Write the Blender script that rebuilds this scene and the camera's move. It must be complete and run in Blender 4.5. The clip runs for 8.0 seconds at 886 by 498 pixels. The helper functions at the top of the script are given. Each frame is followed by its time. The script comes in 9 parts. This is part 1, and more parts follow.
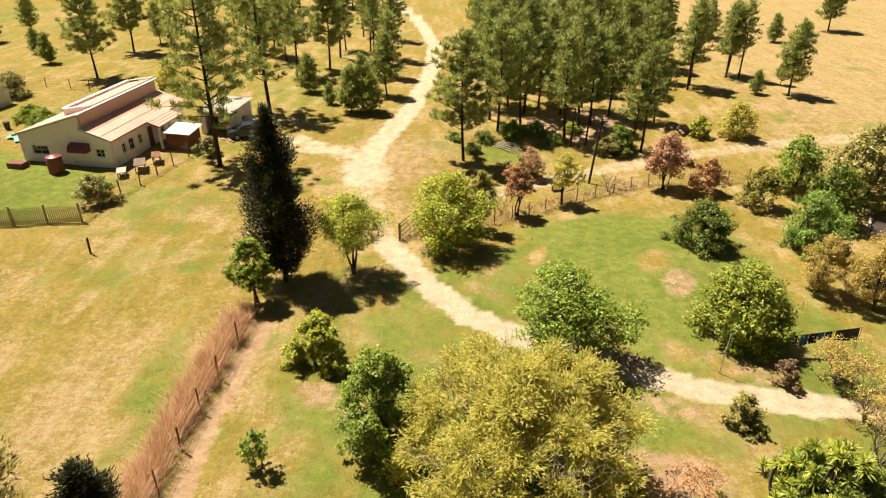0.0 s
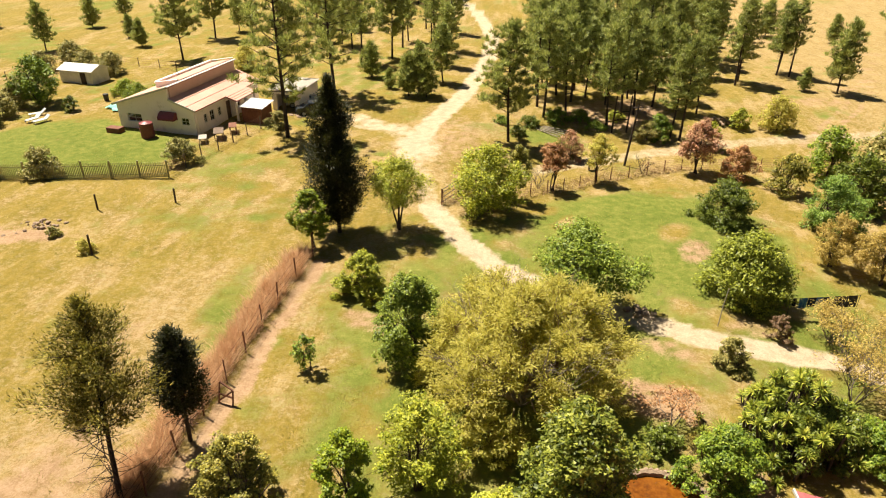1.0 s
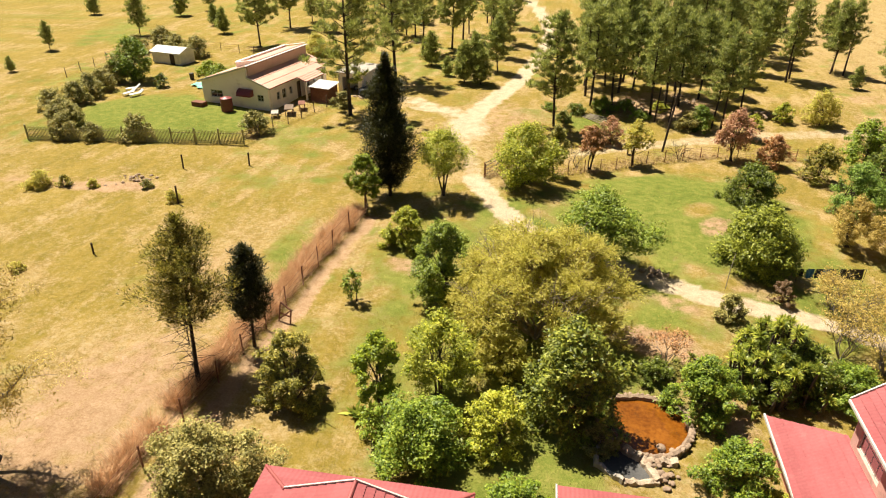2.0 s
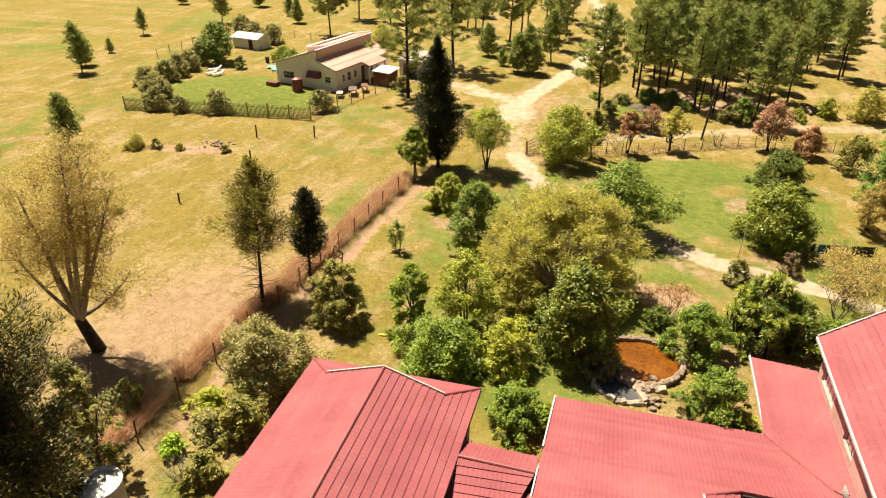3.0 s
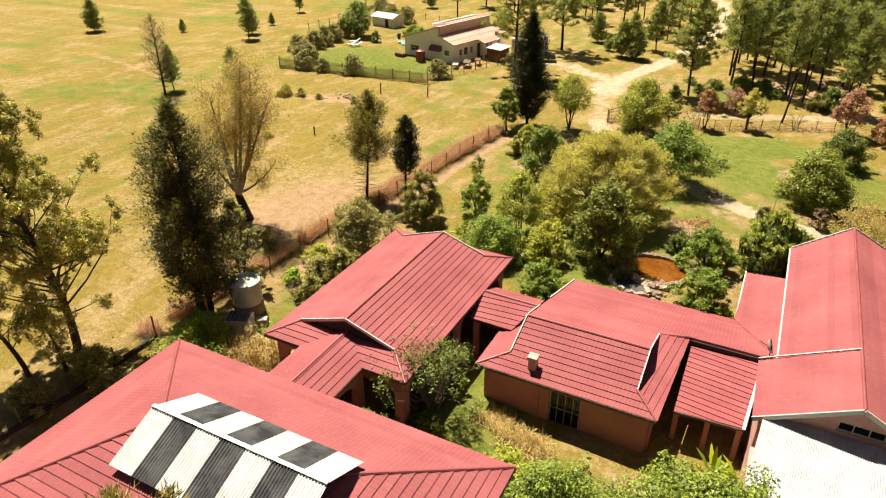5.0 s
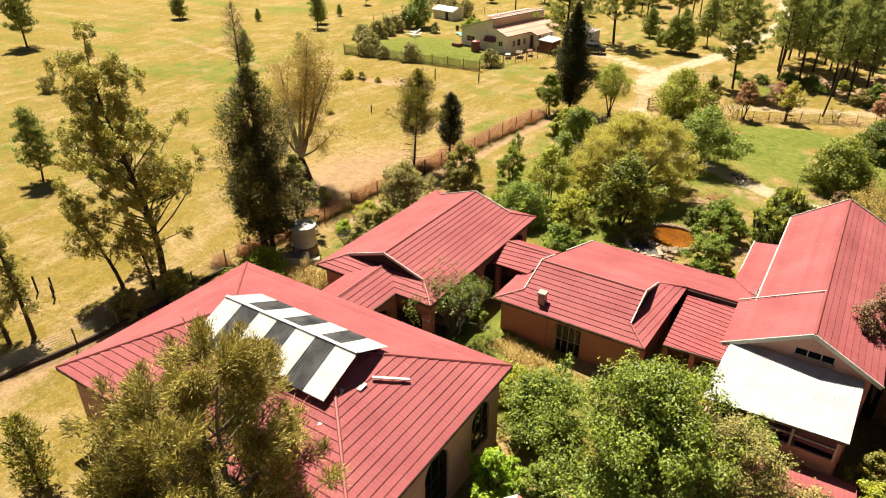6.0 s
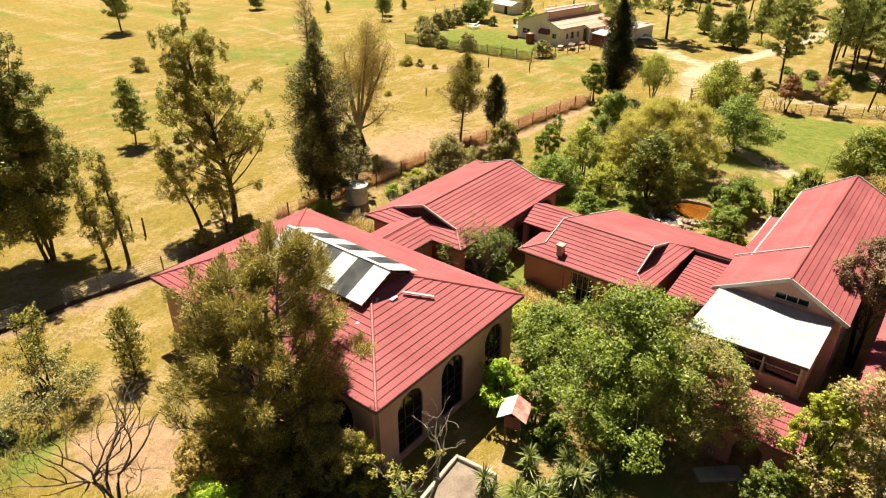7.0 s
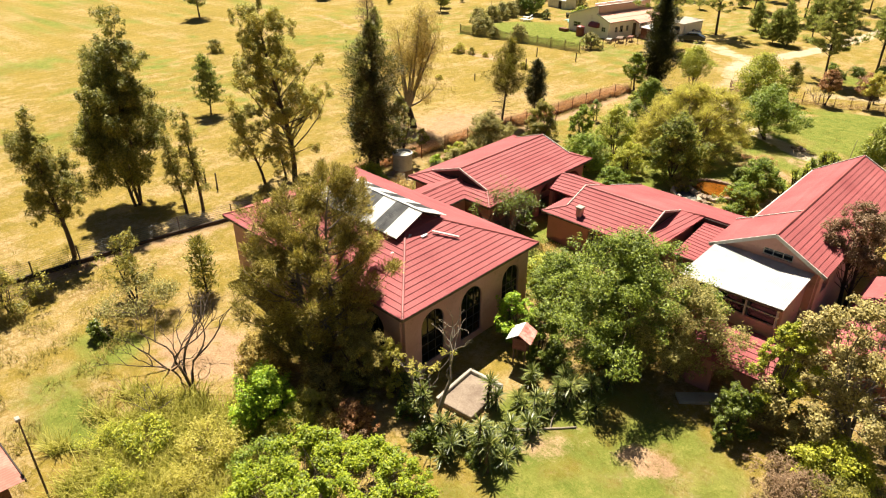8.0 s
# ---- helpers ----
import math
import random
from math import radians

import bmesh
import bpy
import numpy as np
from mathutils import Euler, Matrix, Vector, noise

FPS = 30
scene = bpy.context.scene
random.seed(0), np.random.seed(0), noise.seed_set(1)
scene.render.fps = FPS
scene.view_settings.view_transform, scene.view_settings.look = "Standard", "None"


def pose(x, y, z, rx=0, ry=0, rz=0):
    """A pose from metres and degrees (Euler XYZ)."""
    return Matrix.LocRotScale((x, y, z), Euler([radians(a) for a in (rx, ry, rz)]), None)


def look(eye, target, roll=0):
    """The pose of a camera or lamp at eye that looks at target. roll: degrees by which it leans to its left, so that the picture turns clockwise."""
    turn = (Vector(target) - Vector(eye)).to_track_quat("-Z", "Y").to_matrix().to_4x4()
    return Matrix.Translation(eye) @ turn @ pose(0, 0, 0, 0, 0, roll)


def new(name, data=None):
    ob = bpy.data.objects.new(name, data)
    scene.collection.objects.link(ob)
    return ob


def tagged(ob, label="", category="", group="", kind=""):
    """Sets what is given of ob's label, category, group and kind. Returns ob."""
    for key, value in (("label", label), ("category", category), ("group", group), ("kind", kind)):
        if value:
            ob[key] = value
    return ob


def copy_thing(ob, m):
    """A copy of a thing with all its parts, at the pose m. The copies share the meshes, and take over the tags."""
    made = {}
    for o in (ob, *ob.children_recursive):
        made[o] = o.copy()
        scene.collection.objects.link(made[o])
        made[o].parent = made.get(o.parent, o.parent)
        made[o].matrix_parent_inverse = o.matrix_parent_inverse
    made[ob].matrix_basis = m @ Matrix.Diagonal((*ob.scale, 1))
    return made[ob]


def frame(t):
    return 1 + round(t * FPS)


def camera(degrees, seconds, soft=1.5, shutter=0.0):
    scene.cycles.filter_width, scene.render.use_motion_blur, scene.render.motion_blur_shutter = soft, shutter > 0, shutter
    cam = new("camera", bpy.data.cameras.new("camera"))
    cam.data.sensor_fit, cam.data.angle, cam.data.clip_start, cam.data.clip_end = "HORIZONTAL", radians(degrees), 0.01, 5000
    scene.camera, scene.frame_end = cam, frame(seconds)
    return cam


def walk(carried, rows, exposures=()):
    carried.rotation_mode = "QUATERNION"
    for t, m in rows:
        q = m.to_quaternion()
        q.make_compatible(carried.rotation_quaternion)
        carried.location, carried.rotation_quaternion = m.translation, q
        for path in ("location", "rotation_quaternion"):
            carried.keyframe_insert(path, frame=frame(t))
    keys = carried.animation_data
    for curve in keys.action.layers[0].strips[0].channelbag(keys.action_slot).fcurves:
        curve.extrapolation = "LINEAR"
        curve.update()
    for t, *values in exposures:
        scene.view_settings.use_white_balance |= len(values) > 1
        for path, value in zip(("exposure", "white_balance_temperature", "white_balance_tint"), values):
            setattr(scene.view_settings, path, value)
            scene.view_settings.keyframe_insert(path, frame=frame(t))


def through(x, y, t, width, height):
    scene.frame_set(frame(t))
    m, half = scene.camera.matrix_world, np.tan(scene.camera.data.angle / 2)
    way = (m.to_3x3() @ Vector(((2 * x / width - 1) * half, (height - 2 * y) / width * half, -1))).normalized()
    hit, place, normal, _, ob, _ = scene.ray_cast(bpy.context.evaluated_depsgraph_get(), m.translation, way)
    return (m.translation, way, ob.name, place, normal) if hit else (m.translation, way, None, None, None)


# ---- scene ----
cam = camera(67.44, 8.0, soft=1.15)
PATH = [
    (0.0, -0.000, -0.000, 24.000, 61.231, -1.780, -0.067),
    (0.5, 0.719, -3.150, 23.997, 61.246, 1.029, -0.041),
    (1.0, 1.643, -6.240, 24.001, 61.268, 3.911, -0.002),
    (1.5, 2.716, -9.272, 24.017, 61.268, 6.823, 0.017),
    (3.0, 6.838, -18.127, 24.141, 61.197, 15.530, 0.005),
    (3.5, 8.656, -20.887, 24.104, 61.179, 18.523, 0.009),
    (4.0, 10.594, -23.583, 24.060, 61.183, 21.488, 0.038),
    (4.5, 12.649, -26.204, 24.029, 61.183, 24.396, 0.084),
    (6.0, 19.464, -33.480, 24.107, 61.092, 32.861, 0.066),
    (6.5, 21.899, -35.631, 24.119, 61.058, 35.718, -0.041),
    (7.0, 24.427, -37.696, 24.126, 61.033, 38.572, -0.099),
    (7.5, 27.046, -39.680, 24.132, 60.971, 41.370, -0.073),
    (8.0, 29.753, -41.520, 24.150, 60.904, 43.830, 0.018),
]
walk(cam, [(t, pose(x, y, z, rx, 0, rz) @ pose(0, 0, 0, 0, 0, roll)) for t, x, y, z, rx, rz, roll in PATH],
     exposures=[(0.0, 1.12), (1.0, 1.18), (3.0, 1.15), (4.5, 1.1), (6.0, 1.2), (7.0, 1.28), (8.0, 1.38)])

# world and sun
SUN_AZ = Vector((-0.8, 0.6, 0.0)).normalized()
ELEV = radians(64)
sky_world = bpy.data.worlds.new("sky")
scene.world = sky_world
sky_world.use_nodes = True
wn = sky_world.node_tree.nodes
tex = wn.new("ShaderNodeTexSky")
tex.sky_type, tex.sun_disc = "NISHITA", False
tex.sun_elevation = ELEV
tex.sun_rotation = math.atan2(SUN_AZ.x, SUN_AZ.y)
sky_world.node_tree.links.new(tex.outputs[0], wn["Background"].inputs[0])
wn["Background"].inputs[1].default_value = 0.017
sun_data = bpy.data.lights.new("sun", "SUN")
sun_data.energy, sun_data.angle, sun_data.color = 5.0, radians(0.55), (1.0, 0.915, 0.76)
sun = new("sun", sun_data)
to_sun = SUN_AZ * math.cos(ELEV) + Vector((0, 0, math.sin(ELEV)))
sun.matrix_world = look(to_sun * 80, (0, 0, 0))



# ---- materials ----
def nodes_of(name):
    m = bpy.data.materials.new(name)
    m.use_nodes = True
    nt = m.node_tree
    return m, nt, nt.nodes["Principled BSDF"]


def ramp(nt, fac, stops):
    r = nt.nodes.new("ShaderNodeValToRGB")
    while len(r.color_ramp.elements) < len(stops):
        r.color_ramp.elements.new(0.5)
    for e, (p, c) in zip(r.color_ramp.elements, stops):
        e.position, e.color = p, (*c, 1)
    nt.links.new(fac, r.inputs[0])
    return r.outputs[0]


def noise_of(nt, scale, detail=4.0, rough=0.55, coords=None):
    n = nt.nodes.new("ShaderNodeTexNoise")
    n.inputs["Scale"].default_value, n.inputs["Detail"].default_value, n.inputs["Roughness"].default_value = scale, detail, rough
    nt.links.new(coords or place(nt), n.inputs["Vector"])
    return n.outputs["Fac"]


def place(nt):
    g = nt.nodes.get("Geometry") or nt.nodes.new("ShaderNodeNewGeometry")
    return g.outputs["Position"]


def maths(nt, op, a, b=0.0, clamp=False):
    n = nt.nodes.new("ShaderNodeMath")
    n.operation, n.use_clamp = op, clamp
    for i, v in enumerate((a, b)):
        if isinstance(v, (int, float)):
            n.inputs[i].default_value = v
        else:
            nt.links.new(v, n.inputs[i])
    return n.outputs[0]


def mixed(nt, fac, a, b, mode="MIX"):
    n = nt.nodes.new("ShaderNodeMix")
    n.data_type, n.blend_type = "RGBA", mode
    for i, v in ((0, fac), (6, a), (7, b)):
        if isinstance(v, (int, float)):
            n.inputs[i].default_value = v
        elif isinstance(v, tuple):
            n.inputs[i].default_value = (*v, 1)
        else:
            nt.links.new(v, n.inputs[i])
    return n.outputs[2]


def bumped(nt, b, height, strength, dist=0.02):
    n = nt.nodes.new("ShaderNodeBump")
    n.inputs["Strength"].default_value, n.inputs["Distance"].default_value = strength, dist
    nt.links.new(height, n.inputs["Height"])
    nt.links.new(n.outputs[0], b.inputs["Normal"])


def surface(name, c1, c2, big=0.6, fine=14.0, rough=0.8, metal=0.0, bump=0.4, vary=0.0, stain=None, dist=0.02):
    """Two colours mixed by a broad and a fine pattern, with relief, stains and a shift from piece to piece."""
    m, nt, b = nodes_of(name)
    f = maths(nt, "ADD", maths(nt, "MULTIPLY", noise_of(nt, big, 5), 0.6), maths(nt, "MULTIPLY", noise_of(nt, fine, 3), 0.4))
    col = ramp(nt, f, [(0.36, c1), (0.64, c2)])
    if stain:
        s = ramp(nt, noise_of(nt, big * 2.3, 6, 0.7), [(0.55, (0, 0, 0)), (0.72, (1, 1, 1))])
        col = mixed(nt, maths(nt, "MULTIPLY", s, 0.55), col, stain)
    if vary:
        o = nt.nodes.new("ShaderNodeObjectInfo")
        k = maths(nt, "ADD", maths(nt, "MULTIPLY", o.outputs["Random"], vary), 1 - vary / 2)
        h = nt.nodes.new("ShaderNodeHueSaturation")
        nt.links.new(col, h.inputs["Color"])
        nt.links.new(k, h.inputs["Value"])
        col = h.outputs[0]
    nt.links.new(col, b.inputs["Base Color"])
    b.inputs["Roughness"].default_value, b.inputs["Metallic"].default_value = rough, metal
    if bump:
        bumped(nt, b, noise_of(nt, fine * 2.2, 4), bump, dist)
    return m


def foliage(name, c1, c2, c3, gloss=0.5, through=0.28, rich=(2.1, 1.85, 0.98)):
    """Leaves: each leaf takes a shade between three, clump by clump; some light comes through them."""
    c1, c2, c3 = (tuple(v * k for v, k in zip(c, rich)) for c in (c1, c2, c3))
    m, nt, b = nodes_of(name)
    g = nt.nodes.new("ShaderNodeNewGeometry")
    g.name = "Geometry"
    f = maths(nt, "ADD", maths(nt, "MULTIPLY", g.outputs["Random Per Island"], 0.55), maths(nt, "MULTIPLY", noise_of(nt, 0.9, 3), 0.55))
    o = nt.nodes.new("ShaderNodeObjectInfo")
    f = maths(nt, "ADD", f, maths(nt, "MULTIPLY", maths(nt, "SUBTRACT", o.outputs["Random"], 0.5), 0.12))
    col = ramp(nt, f, [(0.28, c1), (0.55, c2), (0.82, c3)])
    nt.links.new(col, b.inputs["Base Color"])
    b.inputs["Roughness"].default_value = gloss
    b.inputs["Specular IOR Level"].default_value = 0.35
    t = nt.nodes.new("ShaderNodeBsdfTranslucent")
    nt.links.new(mixed(nt, 0.3, col, (0.38, 0.42, 0.05), "MIX"), t.inputs["Color"])
    mx = nt.nodes.new("ShaderNodeMixShader")
    mx.inputs[0].default_value = through
    nt.links.new(b.outputs[0], mx.inputs[1])
    nt.links.new(t.outputs[0], mx.inputs[2])
    nt.links.new(mx.outputs[0], nt.nodes["Material Output"].inputs["Surface"])
    return m


def glass(name, tint=(0.008, 0.01, 0.012)):
    m, nt, b = nodes_of(name)
    b.inputs["Base Color"].default_value = (*tint, 1)
    b.inputs["Roughness"].default_value = 0.06
    b.inputs["Transmission Weight"].default_value = 0.35
    b.inputs["IOR"].default_value = 1.45
    return m


def roof_paint(name, c1, c2, worn):
    """Painted pressed-metal tiles: ribs down the slope, sun-bleached and scuffed paint."""
    m, nt, b = nodes_of(name)
    uv = nt.nodes.new("ShaderNodeUVMap")
    f = maths(nt, "ADD", maths(nt, "MULTIPLY", noise_of(nt, 0.35, 5), 0.7), maths(nt, "MULTIPLY", noise_of(nt, 9, 3), 0.3))
    col = ramp(nt, f, [(0.35, c1), (0.65, c2)])
    s = ramp(nt, noise_of(nt, 1.6, 8, 0.75), [(0.56, (0, 0, 0)), (0.7, (1, 1, 1))])
    col = mixed(nt, maths(nt, "MULTIPLY", s, 0.35), col, worn)
    o = nt.nodes.new("ShaderNodeObjectInfo")
    h = nt.nodes.new("ShaderNodeHueSaturation")
    nt.links.new(col, h.inputs["Color"])
    nt.links.new(maths(nt, "ADD", maths(nt, "MULTIPLY", o.outputs["Random"], 0.16), 0.92), h.inputs["Value"])
    nt.links.new(h.outputs[0], b.inputs["Base Color"])
    b.inputs["Roughness"].default_value = 0.75
    b.inputs["Specular IOR Level"].default_value = 0.2
    w = nt.nodes.new("ShaderNodeTexWave")
    w.inputs["Scale"].default_value, w.inputs["Distortion"].default_value = 1.57, 0.0
    nt.links.new(uv.outputs[0], w.inputs["Vector"])
    bumped(nt, b, maths(nt, "ADD", w.outputs["Fac"], maths(nt, "MULTIPLY", noise_of(nt, 40, 2), 0.5)), 0.3, 0.03)
    return m


def corrugated(name, c1, c2, rough, metal):
    m, nt, b = nodes_of(name)
    col = ramp(nt, noise_of(nt, 1.1, 7, 0.7), [(0.4, c1), (0.62, c2)])
    nt.links.new(col, b.inputs["Base Color"])
    b.inputs["Roughness"].default_value, b.inputs["Metallic"].default_value = rough, metal
    bumped(nt, b, noise_of(nt, 25, 3), 0.15, 0.01)
    return m


RED = roof_paint("red_roof_paint", (0.25, 0.062, 0.065), (0.33, 0.098, 0.099), (0.36, 0.165, 0.15))
RED_CAP = surface("red_ridge_cap", (0.234, 0.051, 0.047), (0.307, 0.08, 0.073), 0.8, 12, 0.5, bump=0.2)
WHITE_TRIM = surface("white_weathered_paint", (0.453, 0.423, 0.365), (0.569, 0.547, 0.496), 0.9, 20, 0.6, stain=(0.256, 0.204, 0.146))
PINK_WALL = surface("pink_plaster", (0.36, 0.135, 0.115), (0.43, 0.18, 0.152), 0.5, 18, 0.9, stain=(0.219, 0.117, 0.08))
PALE_WALL = surface("pale_pink_plaster", (0.50, 0.27, 0.22), (0.59, 0.345, 0.29), 0.6, 18, 0.9, stain=(0.263, 0.161, 0.117))
SALMON_WALL = surface("salmon_plaster", (0.55, 0.36, 0.27), (0.64, 0.44, 0.34), 0.6, 18, 0.9)
CREAM_WALL = surface("cream_plaster", (0.84, 0.74, 0.68), (0.88, 0.80, 0.75), 0.5, 16, 0.9, stain=(0.4, 0.33, 0.26))
DARK_GAP = surface("dark_timber", (0.022, 0.015, 0.012), (0.044, 0.026, 0.02), 1.0, 20, 0.85)
CEILING = surface("ceiling_board", (0.219, 0.19, 0.161), (0.292, 0.263, 0.219), 0.7, 12, 0.9)
FLOOR_STONE = surface("floor_tile", (0.117, 0.066, 0.044), (0.175, 0.102, 0.073), 0.8, 10, 0.7)
STEEL_DARK = surface("dark_painted_steel", (0.015, 0.013, 0.012), (0.036, 0.029, 0.026), 2, 20, 0.5, bump=0.1)
SHEET_WHITE = corrugated("whitewashed_sheet", (0.48, 0.475, 0.45), (0.60, 0.595, 0.57), 0.45, 0.0)
SHEET_CLEAR = corrugated("smoky_clear_sheet", (0.04, 0.04, 0.042), (0.11, 0.108, 0.105), 0.35, 0.0)
ZINC = corrugated("galvanised_sheet", (0.36, 0.36, 0.35), (0.52, 0.52, 0.51), 0.45, 0.1)
GLASS = glass("window_glass")
BARK = surface("brown_bark", (0.051, 0.033, 0.022), (0.117, 0.08, 0.055), 1.5, 16, 0.95, bump=0.8)
BARK_DARK = surface("dark_bark", (0.026, 0.016, 0.012), (0.062, 0.04, 0.029), 1.5, 16, 0.95, bump=0.8)
BARK_PALE = surface("pale_gum_bark", (0.161, 0.124, 0.088), (0.307, 0.256, 0.197), 1.2, 9, 0.85, bump=0.5)
BARK_GREY = surface("grey_dead_bark", (0.117, 0.088, 0.073), (0.219, 0.182, 0.153), 1.6, 14, 0.95, bump=0.6)
BARK_TAN = surface("tan_twig_bark", (0.219, 0.146, 0.073), (0.38, 0.292, 0.161), 1.6, 14, 0.95, bump=0.5)
STONE = surface("rough_pool_stone", (0.19, 0.125, 0.08), (0.36, 0.26, 0.18), 1.2, 9, 0.9, bump=0.8, vary=0.35)
CONCRETE = surface("weathered_concrete", (0.292, 0.256, 0.212), (0.423, 0.38, 0.321), 0.8, 12, 0.9, stain=(0.146, 0.117, 0.088))
WOOD_GREY = surface("weathered_wood", (0.088, 0.058, 0.04), (0.175, 0.124, 0.088), 2.0, 22, 0.9, bump=0.5, vary=0.3)
RUST = surface("rusty_iron", (0.117, 0.04, 0.022), (0.219, 0.088, 0.051), 1.5, 14, 0.85)
MAROON = surface("maroon_plastic", (0.15, 0.022, 0.026), (0.23, 0.045, 0.048), 1.0, 12, 0.45, bump=0.1)
TILE_TAN = roof_paint("tan_roof_tiles", (0.50, 0.275, 0.205), (0.60, 0.365, 0.285), (0.46, 0.26, 0.19))


# ---- mesh helpers ----
def thing(name, label, category, at=(0, 0, 0), turn=0.0, group="", kind=""):
    ob = new(name)
    ob.empty_display_size = 0.3
    ob.matrix_world = pose(*at, 0, 0, turn)
    return tagged(ob, label, category, group, kind)


def mesh_object(name, me, parent=None):
    ob = new(name, me)
    if parent:
        ob.parent = parent
    return ob


def part(name, bm, material, parent, label="", smooth=False):
    me = bpy.data.meshes.new(name)
    bm.to_mesh(me)
    bm.free()
    me.materials.append(material)
    if smooth:
        me.polygons.foreach_set("use_smooth", [True] * len(me.polygons))
    ob = mesh_object(name, me, parent)
    return tagged(ob, label) if label else ob


def raw_mesh(name, verts, faces_flat, per, material, smooth=False):
    """A mesh straight from arrays: verts (n, 3), and faces of `per` corners each."""
    me = bpy.data.meshes.new(name)
    verts = np.ascontiguousarray(verts, np.float32)
    idx = np.ascontiguousarray(faces_flat, np.int32).ravel()
    n = len(idx) // per
    me.vertices.add(len(verts))
    me.vertices.foreach_set("co", verts.ravel())
    me.loops.add(len(idx))
    me.loops.foreach_set("vertex_index", idx)
    me.polygons.add(n)
    me.polygons.foreach_set("loop_start", np.arange(0, n * per, per, dtype=np.int32))
    me.update(calc_edges=True)
    me.materials.append(material)
    if smooth:
        me.polygons.foreach_set("use_smooth", np.ones(n, bool))
    return me


def box(bm, x0, x1, y0, y1, z0, z1, bevel=0.0):
    r = bmesh.ops.create_cube(bm, size=1.0)
    vs = r["verts"]
    for v in vs:
        v.co = Vector((x0 + (v.co.x + 0.5) * (x1 - x0), y0 + (v.co.y + 0.5) * (y1 - y0), z0 + (v.co.z + 0.5) * (z1 - z0)))
    if bevel:
        es = {e for v in vs for e in v.link_edges}
        bmesh.ops.bevel(bm, geom=list(es), offset=bevel, segments=1, affect="EDGES")
    return vs


def boxed(*a, **k):
    bm = bmesh.new()
    box(bm, *a, **k)
    return bm


def bar(bm, a, b, w, h=None):
    """A square bar from a to b, w wide and h high."""
    a, b = Vector(a), Vector(b)
    h = h or w
    d = (b - a).normalized()
    side = d.cross(Vector((0, 0, 1)))
    side = side.normalized() if side.length > 1e-4 else Vector((1, 0, 0))
    up = side.cross(d).normalized()
    vs = [bm.verts.new(p + side * sx * w / 2 + up * sy * h / 2) for p in (a, b) for sx, sy in ((-1, -1), (1, -1), (1, 1), (-1, 1))]
    for f in ((0, 1, 2, 3), (7, 6, 5, 4), (0, 4, 5, 1), (1, 5, 6, 2), (2, 6, 7, 3), (3, 7, 4, 0)):
        bm.faces.new([vs[i] for i in f])


def tube_arrays(points, radii, sides=7):
    """Verts and quads of a tube along a bent line."""
    pts = np.array(points, float)
    n = len(pts)
    tang = np.gradient(pts, axis=0)
    tang /= np.linalg.norm(tang, axis=1)[:, None] + 1e-9
    ref = np.where(np.abs(tang[:, 2:3]) < 0.9, np.array([[0, 0, 1.0]]), np.array([[1.0, 0, 0]]))
    u = np.cross(tang, ref)
    u /= np.linalg.norm(u, axis=1)[:, None] + 1e-9
    w = np.cross(tang, u)
    ang = np.linspace(0, 2 * np.pi, sides, endpoint=False)
    ring = u[:, None, :] * np.cos(ang)[None, :, None] + w[:, None, :] * np.sin(ang)[None, :, None]
    v = (pts[:, None, :] + ring * np.array(radii)[:, None, None]).reshape(-1, 3)
    i, j = np.meshgrid(np.arange(n - 1), np.arange(sides), indexing="ij")
    a, b2 = i * sides + j, i * sides + (j + 1) % sides
    return v, np.stack([a, b2, b2 + sides, a + sides], -1).reshape(-1, 4)


def joined(pieces):
    vs, fs, k = [], [], 0
    for v, f in pieces:
        vs.append(v)
        fs.append(f + k)
        k += len(v)
    return np.concatenate(vs), np.concatenate(fs)


def ease(v):
    v = np.clip(v, 0, 1)
    return v * v * (3 - 2 * v)


def gz(x, y):
    """The lie of the land: a gentle fall, with a dip behind the lawn and round the washing line."""
    x, y = np.asarray(x), np.asarray(y)
    dip = ease((y - 38) / 14) * ease((x + 4) / 12) * (1 - ease((y - 62) / 18)) + 1.1 * ease((x - 15) / 12) * ease((y - 16) / 14) * (1 - ease((y - 38) / 14))
    return 0.25 - 1.2 * np.tanh(x / 40) + 0.4 * np.tanh(y / 50) - dip


# ---- roofs ----
def clip(poly, axis, value, keep_above):
    out = []
    for p, q in zip(poly, poly[1:] + poly[:1]):
        pin, qin = ((p[axis] >= value) == keep_above), ((q[axis] >= value) == keep_above)
        if pin:
            out.append(p)
        if pin != qin:
            k = (value - p[axis]) / (q[axis] - p[axis])
            out.append((p[0] + k * (q[0] - p[0]), p[1] + k * (q[1] - p[1])))
    return out


